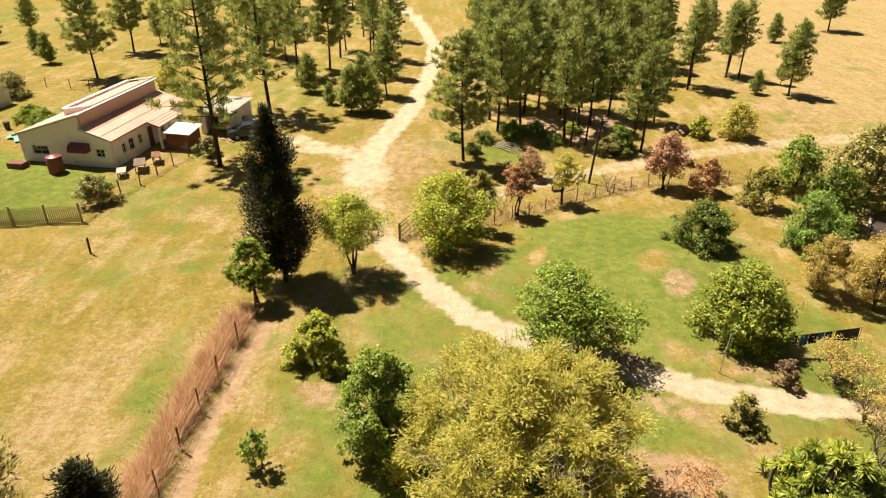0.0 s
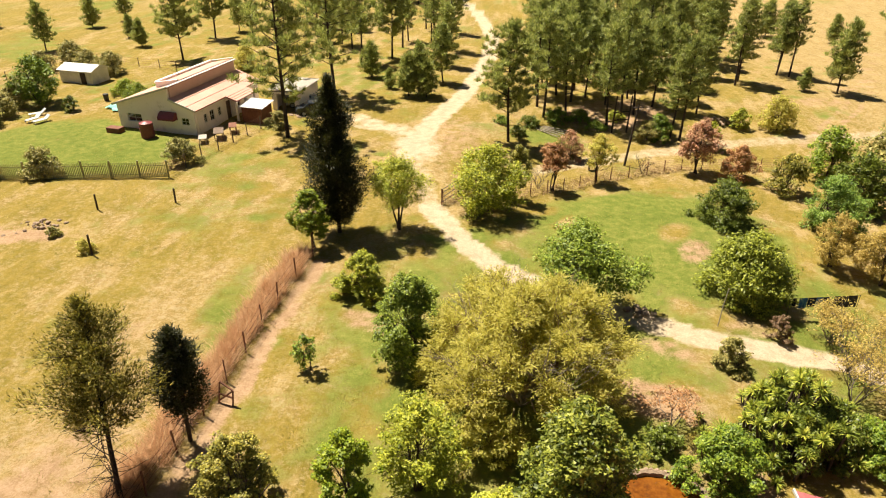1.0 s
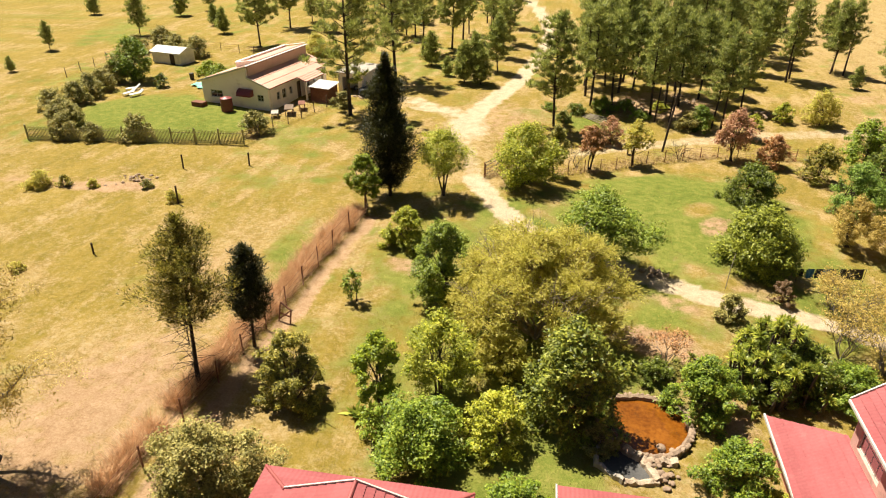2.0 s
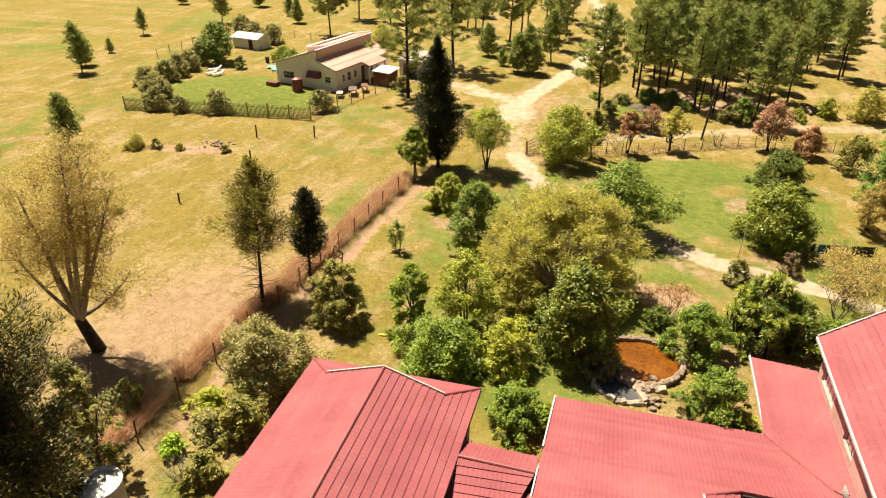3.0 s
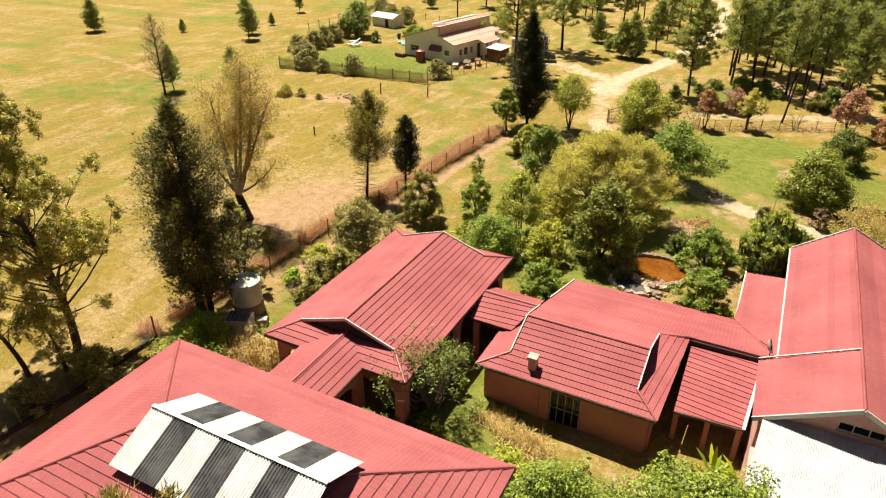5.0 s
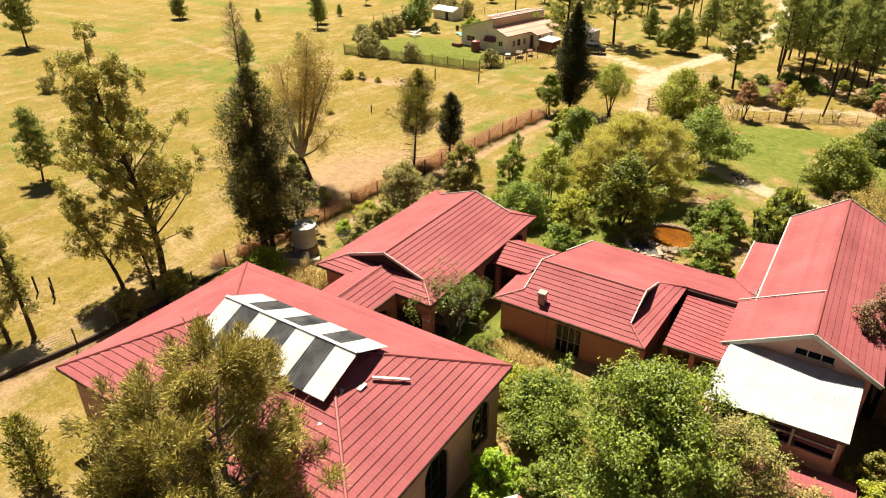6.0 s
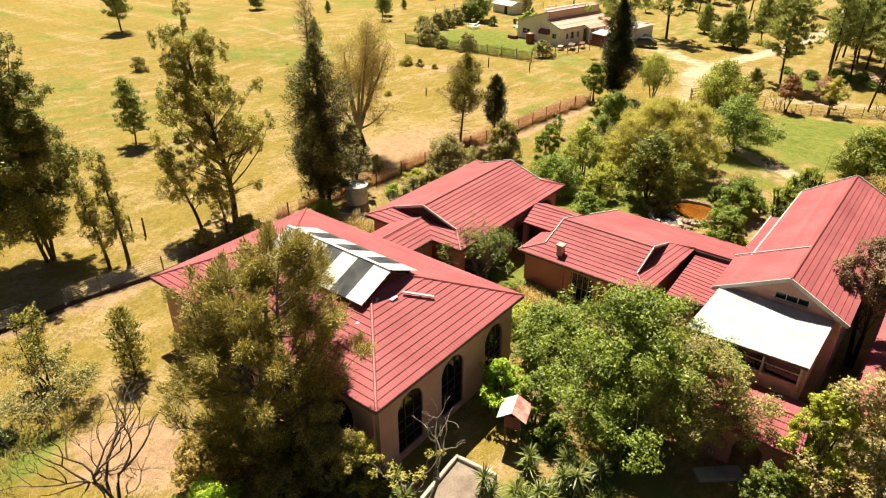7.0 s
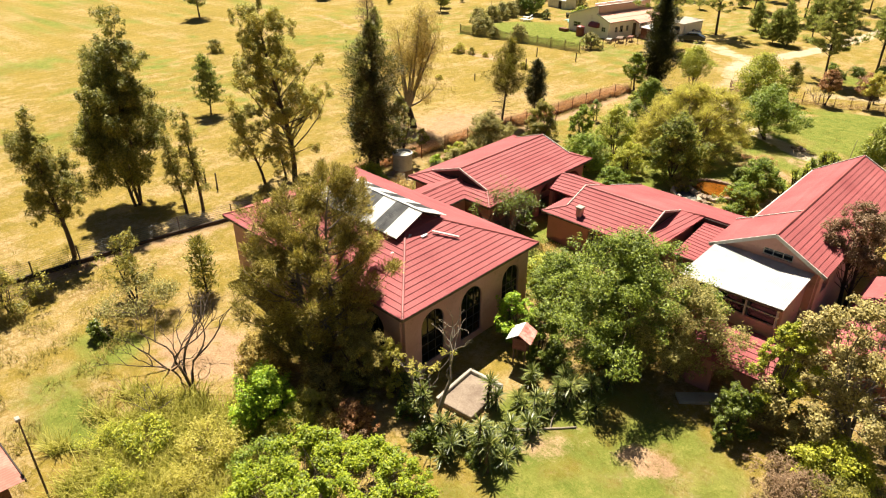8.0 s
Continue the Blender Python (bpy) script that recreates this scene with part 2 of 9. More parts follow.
def roof_slope(parent, corners, material=None, course=0.37, thick=0.1, name="roof_slope", label=""):
    """One slope: a deck with lapped courses of pressed tiles on it, each course a piece of its own."""
    material = material or RED
    c = [Vector(p) for p in corners]
    nrm = Vector()
    for p, q in zip(c, c[1:] + c[:1]):
        nrm += p.cross(q)
    nrm.normalize()
    if nrm.z < 0:
        nrm, c = -nrm, c[::-1]
    mid = sum(c, Vector()) / len(c)
    along = Vector((0, 0, 1)).cross(nrm).normalized()
    up = nrm.cross(along).normalized()
    flat = [((p - mid).dot(along), (p - mid).dot(up)) for p in c]
    bm = bmesh.new()
    top = [bm.verts.new(mid + along * u + up * v - nrm * 0.012) for u, v in flat]
    low = [bm.verts.new(v.co - nrm * thick) for v in top]
    bm.faces.new(top)
    bm.faces.new(low[::-1])
    for i in range(len(top)):
        j = (i + 1) % len(top)
        bm.faces.new((top[j], top[i], low[i], low[j]))
    deck = part(name, bm, RED_CAP, parent, label)
    v0, v1 = min(p[1] for p in flat), max(p[1] for p in flat)
    k = 0
    while v0 + k * course < v1 - 0.03:
        lo, hi = v0 + k * course, min(v0 + (k + 1) * course, v1)
        strip = clip(clip(flat, 1, lo, True), 1, hi, False)
        k += 1
        if len(strip) < 3:
            continue
        jit = random.uniform(-0.004, 0.004)
        bm = bmesh.new()
        uvl = bm.loops.layers.uv.new("UVMap")
        ups, dns = [], []
        for u, v in strip:
            t = (v - lo) / course
            ups.append(bm.verts.new(mid + along * u + up * v + nrm * (0.038 * (1 - t) + 0.004 + jit * (1 - t))))
            dns.append(bm.verts.new(mid + along * u + up * v - nrm * 0.010))
        f = bm.faces.new(ups)
        for l, (u, v) in zip(f.loops, strip):
            l[uvl].uv = (u, v)
        for i in range(len(ups)):
            j = (i + 1) % len(ups)
            bm.faces.new((ups[j], ups[i], dns[i], dns[j]))
        part("tile_course", bm, material, deck)
    return deck


def ridge(parent, a, b, material=None, w=0.15, name="ridge_cap", lift=0.035):
    bm = bmesh.new()
    a, b = Vector(a), Vector(b)
    d = (b - a).normalized()
    side = d.cross(Vector((0, 0, 1))).normalized()
    up = side.cross(d)
    prof = [(-w / 2, -0.02), (-w / 4, lift * 0.8), (0, lift), (w / 4, lift * 0.8), (w / 2, -0.02)]
    rows = [[bm.verts.new(p + side * s + up * (h + 0.02)) for s, h in prof] for p in (a, b)]
    for i in range(4):
        bm.faces.new((rows[0][i], rows[0][i + 1], rows[1][i + 1], rows[1][i]))
    bm.faces.new(rows[0][::-1])
    bm.faces.new(rows[1])
    return part(name, bm, material or RED_CAP, parent)


def board(parent, a, b, w=0.05, h=0.2, material=None, name="bargeboard", label="white bargeboard"):
    bm = bmesh.new()
    bar(bm, a, b, w, h)
    return part(name, bm, material or WHITE_TRIM, parent, label)


def wall(parent, a, b, z0, z1, openings=(), thick=0.25, material=None, name="wall", tops=None):
    """A wall from a to b with openings (s0, s1, sill, spring, crown): crown above spring makes an arch. tops: height along the wall."""
    material = material or PINK_WALL
    a, b = Vector((*a, 0)), Vector((*b, 0))
    d = (b - a).normalized()
    n = Vector((-d.y, d.x, 0))
    length = (b - a).length
    cuts = {0.0, length}
    for s0, s1, sill, spring, crown in openings:
        cuts |= {s0, s1}
        if crown > spring:
            cuts |= {s0 + (s1 - s0) * (0.5 - 0.5 * math.cos(math.pi * i / 12)) for i in range(13)}
    for s, z in tops or ():
        cuts.add(s)
    cuts = sorted(cuts)
    cuts = [s for i, s in enumerate(cuts) if i == 0 or s - cuts[i - 1] > 1e-4]

    def roofline(s):
        if not tops:
            return z1
        for (p, zp), (q, zq) in zip(tops, tops[1:]):
            if p <= s <= q + 1e-6:
                return zp + (zq - zp) * (s - p) / max(q - p, 1e-6)
        return tops[-1][1]

    def hole(s, m):
        for s0, s1, sill, spring, crown in openings:
            if s0 < m < s1:
                k = min(1, max(-1, (2 * s - s0 - s1) / (s1 - s0)))
                return sill, spring + (crown - spring) * math.sqrt(max(0, 1 - k * k))
        return None
    bm = bmesh.new()

    def quad(s, t, p0, p1, q0, q1):
        for k in (0, 1):
            off = n * (thick / 2 if k else -thick / 2)
            vs = [bm.verts.new(a + d * s + off + Vector((0, 0, p0))), bm.verts.new(a + d * t + off + Vector((0, 0, q0))),
                  bm.verts.new(a + d * t + off + Vector((0, 0, q1))), bm.verts.new(a + d * s + off + Vector((0, 0, p1)))]
            bm.faces.new(vs[::-1] if k else vs)

    def cap(s, t, p, q, flip=False):
        vs = [bm.verts.new(a + d * e + n * o + Vector((0, 0, z))) for e, o, z in ((s, -thick / 2, p), (t, -thick / 2, q), (t, thick / 2, q), (s, thick / 2, p))]
        bm.faces.new(vs[::-1] if flip else vs)

    def upright(s, p, q):
        vs = [bm.verts.new(a + d * s + n * o + Vector((0, 0, z))) for o, z in ((-thick / 2, p), (thick / 2, p), (thick / 2, q), (-thick / 2, q))]
        bm.faces.new(vs)
    upright(0, z0, roofline(0))
    upright(length, z0, roofline(length))
    for s, t in zip(cuts, cuts[1:]):
        m = (s + t) / 2
        h0, h1 = hole(s, m), hole(t, m)
        if h0:
            if h0[0] > z0 + 0.01:
                quad(s, t, z0, h0[0], z0, h1[0])
                cap(s, t, h0[0], h1[0])
            quad(s, t, h0[1], roofline(s), h1[1], roofline(t))
            cap(s, t, h0[1], h1[1], True)
        else:
            quad(s, t, z0, roofline(s), z0, roofline(t))
        cap(s, t, roofline(s), roofline(t))
    for s0, s1, sill, spring, crown in openings:
        upright(s0, sill, spring)
        upright(s1, sill, spring)
    bmesh.ops.remove_doubles(bm, verts=bm.verts, dist=1e-4)
    return part(name, bm, material, parent)


def window(parent, a, d, width, sill, head, bars=2, rails=1, frame_mat=None, arch=0.0, name="window", inset=0.0, grille=0):
    """A framed window in an opening: a is its lower corner on the wall's middle line, d the way along the wall."""
    frame_mat = frame_mat or WHITE_TRIM
    a, d = Vector((a[0], a[1], 0)), Vector((d[0], d[1], 0)).normalized()
    n = Vector((-d.y, d.x, 0))
    a = a + n * inset

    def top(s):
        k = (2 * s - width) / width
        return head + arch * math.sqrt(max(0, 1 - k * k))
    w = new(name)
    w.parent = parent
    bm = bmesh.new()
    for s in (0.03, width - 0.03):
        bar(bm, a + d * s + Vector((0, 0, sill)), a + d * s + Vector((0, 0, head)), 0.06)
    bar(bm, a + Vector((0, 0, sill + 0.03)), a + d * width + Vector((0, 0, sill + 0.03)), 0.06)
    ss = [width * (0.5 - 0.5 * math.cos(math.pi * i / 10)) for i in range(11)] if arch else [0, width]
    for s, t in zip(ss, ss[1:]):
        bar(bm, a + d * s + Vector((0, 0, top(s) - 0.03)), a + d * t + Vector((0, 0, top(t) - 0.03)), 0.06)
    for i in range(1, bars + 1):
        s = width * i / (bars + 1)
        bar(bm, a + d * s + Vector((0, 0, sill)), a + d * s + Vector((0, 0, top(s))), 0.045)
    for i in range(1, rails + 1):
        z = sill + (head - sill) * i / (rails + 1)
        bar(bm, a + Vector((0, 0, z)), a + d * width + Vector((0, 0, z)), 0.04)
    part("window_frame", bm, frame_mat, w)
    bm = bmesh.new()
    ss = [width * i / 12 for i in range(13)] if arch else [0, width]
    lo = [bm.verts.new(a + d * s + n * 0.012 + Vector((0, 0, sill))) for s in ss]
    hi = [bm.verts.new(a + d * s + n * 0.012 + Vector((0, 0, top(s) - 0.01))) for s in ss]
    for i in range(len(ss) - 1):
        bm.faces.new((lo[i], lo[i + 1], hi[i + 1], hi[i]))
    part("pane", bm, GLASS, w)
    if grille:
        bm = bmesh.new()
        for i in range(grille + 1):
            s = width * i / grille
            bar(bm, a + d * s - n * 0.1 + Vector((0, 0, sill)), a + d * s - n * 0.1 + Vector((0, 0, top(s))), 0.02)
        for z in (sill + 0.1, (sill + head) / 2, head - 0.1):
            bar(bm, a - n * 0.1 + Vector((0, 0, z)), a + d * width - n * 0.1 + Vector((0, 0, z)), 0.02)
        part("security_grille", bm, STEEL_DARK, w, "dark steel burglar bars")
    return w


def corrugated_sheet(name, a, b, c, d, material, parent, wave=0.076, depth=0.02, label=""):
    """A wavy sheet between two edges: a to b below, d to c above; the waves run from edge to edge."""
    a, b, c, d = map(np.array, (a, b, c, d))
    n = max(4, int(np.linalg.norm(b - a) / wave * 4))
    s = np.linspace(0, 1, n + 1)
    nrm = np.cross(b - a, d - a)
    nrm = nrm / np.linalg.norm(nrm)
    h = depth * np.sin(2 * np.pi * s * np.linalg.norm(b - a) / wave)[:, None] * nrm
    lo, hi = a + (b - a) * s[:, None] + h, d + (c - d) * s[:, None] + h
    v = np.concatenate([lo, hi, lo - nrm * 0.004, hi - nrm * 0.004])
    i = np.arange(n)
    f = np.concatenate([np.stack([i, i + 1, i + n + 2, i + n + 1], 1), np.stack([i + 1, i, i + n + 1, i + n + 2], 1)[:, [1, 0, 3, 2]][:, ::-1] + 2 * (n + 1)])
    ob = mesh_object(name, raw_mesh(name, v, f, 4, material), parent)
    return tagged(ob, label) if label else ob


# ---- ground ----
DRIVE = [(-4.4, 51.5), (-2.7, 43.4), (-0.1, 38.3), (2.7, 34.3), (5.9, 31.7), (11.8, 28.8), (15.1, 27.3), (18.9, 26.7), (23.1, 26.6), (28.7, 23.9)]
TRACK = [(-4.6, 50.5), (-6.1, 55.3), (-4.6, 65.0), (-1.2, 77.9), (1.5, 97.6), (2.2, 113.0), (-0.5, 135.0), (-8.0, 170.0)]
CROSS = [(-4.5, 51.5), (1.0, 51.5), (7.6, 55.9), (17.2, 60.9), (28.5, 65.6), (38.3, 68.1), (60.0, 72.0), (90.0, 78.0)]
FOOTPATH = [(-9.7, 33.5), (-10.3, 28.0), (-10.9, 20.5), (-11.8, 12.0), (-12.3, 7.0), (-12.3, 2.0)]
FIELD_TRACK = [(-80.0, 37.5), (-54.0, 31.5), (-45.0, 34.5), (-38.0, 35.0), (-27.0, 37.5), (-18.0, 41.5), (-10.0, 47.0)]
FAR_TRACK = [(37.2, 65.8), (47.0, 78.0), (60.0, 100.0), (66.0, 125.0), (74.0, 150.0)]
YARD = [(-8.0, 62.0), (-13.0, 66.0), (-18.5, 66.5)]


def along_line(x, y, line):
    best = np.full(x.shape, 1e9)
    for (ax, ay), (bx, by) in zip(line, line[1:]):
        dx, dy = bx - ax, by - ay
        t = np.clip(((x - ax) * dx + (y - ay) * dy) / (dx * dx + dy * dy), 0, 1)
        best = np.minimum(best, np.hypot(x - ax - t * dx, y - ay - t * dy))
    return best


def soft(d, edge, width):
    return np.clip((edge - d) / width + 0.5, 0, 1)


def blob(x, y, cx, cy, rx, ry, turn=0.0, fade=0.5):
    c, s = math.cos(radians(turn)), math.sin(radians(turn))
    u, v = ((x - cx) * c + (y - cy) * s) / rx, (-(x - cx) * s + (y - cy) * c) / ry
    return np.clip((1 - np.hypot(u, v)) / fade, 0, 1)


def waves(x, y, seed, size):
    """Cheap smooth random field between -1 and 1."""
    r = np.random.default_rng(seed)
    out = np.zeros_like(x)
    for k in range(7):
        a, p = r.uniform(0, 2 * np.pi, 2)
        f = 2 * np.pi / size * r.uniform(0.6, 1.9)
        out += np.sin((x * math.cos(a) + y * math.sin(a)) * f + p + 1.2 * np.sin((x * math.sin(a) - y * math.cos(a)) * f * 0.7))
    return out / 4.2


def axis_steps(lo, hi, fine_lo, fine_hi, step):
    mid = np.arange(fine_lo, fine_hi, step)
    left = fine_lo - np.geomspace(step, fine_lo - lo, 40)[::-1]
    right = mid[-1] + np.geomspace(step, hi - mid[-1], 40)
    return np.concatenate([left, mid, right])


gx, gy = axis_steps(-1500, 1500, -62, 46, 0.5), axis_steps(-1500, 2000, -48, 104, 0.5)
X, Y = np.meshgrid(gx, gy, indexing="xy")
relief = 0.05 * waves(X, Y, 3, 9) + 0.03 * waves(X, Y, 5, 2.5)
d_drive, d_track, d_cross = along_line(X, Y, DRIVE), along_line(X, Y, TRACK), along_line(X, Y, CROSS)
d_foot, d_field, d_far = along_line(X, Y, FOOTPATH), along_line(X, Y, FIELD_TRACK), along_line(X, Y, FAR_TRACK)
wob = 0.25 * waves(X, Y, 11, 3.2)
road = np.maximum.reduce([soft(d_drive + wob, 1.0, 0.5) * np.clip((46.0 - Y) / 3.0, 0.5, 1), soft(d_track + wob, 1.2, 0.8) * np.clip((Y - 51) / 5.0, 0.5, 1), 0.52 * soft(d_cross + wob, 1.2, 0.8) * np.clip((X - 3) / 4.0, 0.2, 1)])
apron = np.maximum.reduce([blob(X, Y, -5.5, 58.5, 3.4, 7.5, 12, 0.7), blob(X, Y, -9.5, 63.0, 6.0, 2.2, -12, 0.7), 0.7 * soft(along_line(X, Y, YARD), 1.4, 1.2)])
apron = np.clip(apron * (0.85 + 0.4 * waves(X, Y, 12, 3)), 0, 1)
road = np.maximum(road, apron)
foot = 1.0 * soft(d_foot + 0.35 * wob, 0.5, 0.22)
dirt = np.maximum.reduce([
    foot, 0.55 * soft(np.abs(d_far - 0.8) + wob, 0.35, 0.4), 0.5 * soft(d_field + wob, 0.9, 1.2) * np.clip((-26 - X) / 8, 0, 1),
    0.9 * blob(X, Y, -33.5, 34.8, 6.0, 1.6, 8), 1.0 * blob(X, Y, -1.6, -28.8, 4.4, 2.9, 25), 0.6 * soft(along_line(X, Y, [(-16.8, -33.0), (-15.2, -23.2), (-14.6, -14.0)]) + wob, 0.9, 0.8), 1.0 * blob(X, Y, 20.9, -18.0, 1.9, 1.2, 20), 0.55 * blob(X, Y, 16.8, -20.6, 1.6, 3.4, -30, 0.8),
    0.9 * blob(X, Y, 11.2, 21.4, 3.6, 2.0, -20), 0.6 * blob(X, Y, -5.0, 26.8, 3.2, 1.4, -20), 0.6 * blob(X, Y, 12.8, 26.0, 2.6, 1.2, -25), 0.6 * blob(X, Y, 14.6, 14.5, 1.3, 5.0, 4), 0.55 * blob(X, Y, 11.6, -20.3, 2.3, 2.3),
    0.75 * blob(X, Y, 17.0, 73.0, 10.0, 7.0, 20), 0.5 * np.clip(waves(X * 0.7, Y, 57, 11), 0, 1) * (X > 36) * (Y > 62), 0.7 * blob(X, Y, 17.6, 38.8, 3.2, 1.5, 60), 0.9 * blob(X, Y, -18.0, 9.0, 6.6, 13.0, -12, 0.9), 0.5 * blob(X, Y, -17.0, -18.0, 2.0, 9.0, 6, 0.8), 0.35 * blob(X, Y, -19.0, 24.0, 3.0, 9.0, -10, 0.9),
    0.5 * blob(X, Y, 18.5, 29.0, 2.4, 1.4, 0), 0.45 * blob(X, Y, -2.0, 62.0, 5.0, 11.0, 5)])
dirt = np.clip(dirt * (1 + 0.5 * waves(X, Y, 13, 2.2)), 0, 1)
lawn = np.maximum.reduce([
    blob(X, Y, 16.1, 41.4, 12.5, 12.0, 35, 0.35), blob(X, Y, -38.5, 53.5, 13.0, 9.5, -8, 0.3), 0.72 * blob(X, Y, 20.0, -20.5, 9.5, 7.5, 10, 0.4), 0.66 * blob(X, Y, 4.0, 26.0, 16.0, 24.0, -8, 0.5), 0.62 * blob(X, Y, 22.0, 30.0, 13.0, 14.0, 0, 0.6), 0.45 * blob(X, Y, -20.0, 40.0, 11.0, 6.0, 10, 0.8),
    0.8 * blob(X, Y, 3.5, 10.0, 6.0, 5.0, 0, 0.6), 0.7 * blob(X, Y, -5.0, 28.0, 6.5, 9.0, 0, 0.9), 0.8 * blob(X, Y, -14.2, 27.0, 2.0, 10.0, 6, 0.8), 0.6 * np.clip(waves(X, Y, 51, 30) + 0.4 * waves(X * 1.5, Y * 0.6, 52, 6) + 0.22, 0, 1) * np.clip((-28 - X) / 22, 0.12, 1) * (X < -13), 0.45 * np.clip(waves(X, Y, 53, 13), 0, 1) * (Y > 54),
    0.9 * blob(X, Y, 9.5, -8.0, 5.5, 3.2, 0, 0.5), 0.85 * blob(X, Y, -5.8, -32.6, 3.6, 3.0, 20, 0.7), 0.8 * blob(X, Y, -2.0, -36.5, 6.0, 2.6, 10, 0.7), 1.0 * blob(X, Y, 4.4, -5.5, 3.6, 5.5, 0, 0.4), 0.7 * blob(X, Y, 13.0, 23.5, 4.5, 2.6, -20, 0.8),
    0.55 * blob(X, Y, -22.0, 50.0, 9.0, 9.0, 0, 0.8), 0.8 * blob(X, Y, 8.5, 65.0, 7.0, 5.5, 0, 0.8), 0.5 * blob(X, Y, -15.0, 85.0, 16.0, 22.0, 0, 0.9),
    0.6 * blob(X, Y, -9.5, -3.0, 3.0, 7.5, 4, 0.7), 0.35 * blob(X, Y, -45.0, -2.0, 26.0, 16.0, 10, 0.9)])
lawn = np.clip(lawn + (0.28 * waves(X, Y, 21, 6) + 0.18 * waves(X, Y, 22, 2.4)) * (lawn > 0.05), 0, 1)
lawn *= 1 - np.maximum.reduce([0.9 * blob(X, Y, 8.3, 42.5, 1.0, 3.2, -20, 0.7), 0.9 * blob(X, Y, 16.9, 41.8, 3.4, 1.5, 60, 0.6), 0.7 * blob(X, Y, 17.9, 29.8, 2.6, 1.2, 0, 0.6)])
straw = np.clip(0.36 + 0.5 * waves(X, Y, 31, 14) + 0.35 * waves(X, Y, 32, 3.5) + 0.3 * waves(X, Y, 33, 6), 0, 1)
straw = np.clip(straw + 0.35 * waves(X * 1.7, Y * 0.45, 34, 4.5) * (X < -12), 0, 1)
straw *= np.where(X < -24, 0.72, 1.0)
straw = np.maximum(straw, 0.8 * blob(X, Y, -18.0, 26.0, 5.0, 13.0, -8, 0.9))
straw = np.maximum(straw, 1.0 * blob(X, Y, -19.0, 9.0, 9.0, 16.0, -12, 0.8))
straw = np.maximum(straw, np.clip((X - 30) / 25, 0, 0.85) * (Y > 58))
straw = np.maximum(straw, 0.9 * blob(X, Y, 15.0, 39.0, 1.2, 3.4, -30, 0.7) * 0.8)
straw = np.maximum(straw, 0.9 * blob(X, Y, 8.2, 41.9, 0.9, 3.2, -20, 0.7))
Zg = gz(X, Y) + relief * (1 - 0.8 * road) - 0.06 * road
# the basin of the pond lies below the lawn
pond = np.hypot((X - 9.7) / 2.35, (Y - 14.3) / 2.35)
Zg -= 0.9 * np.clip((1.0 - pond) * 4, 0, 1)
nx, ny = len(gx), len(gy)
ii, jj = np.meshgrid(np.arange(nx - 1), np.arange(ny - 1), indexing="xy")
q = jj * nx + ii
gfaces = np.stack([q, q + 1, q + nx + 1, q + nx], -1).reshape(-1, 4)


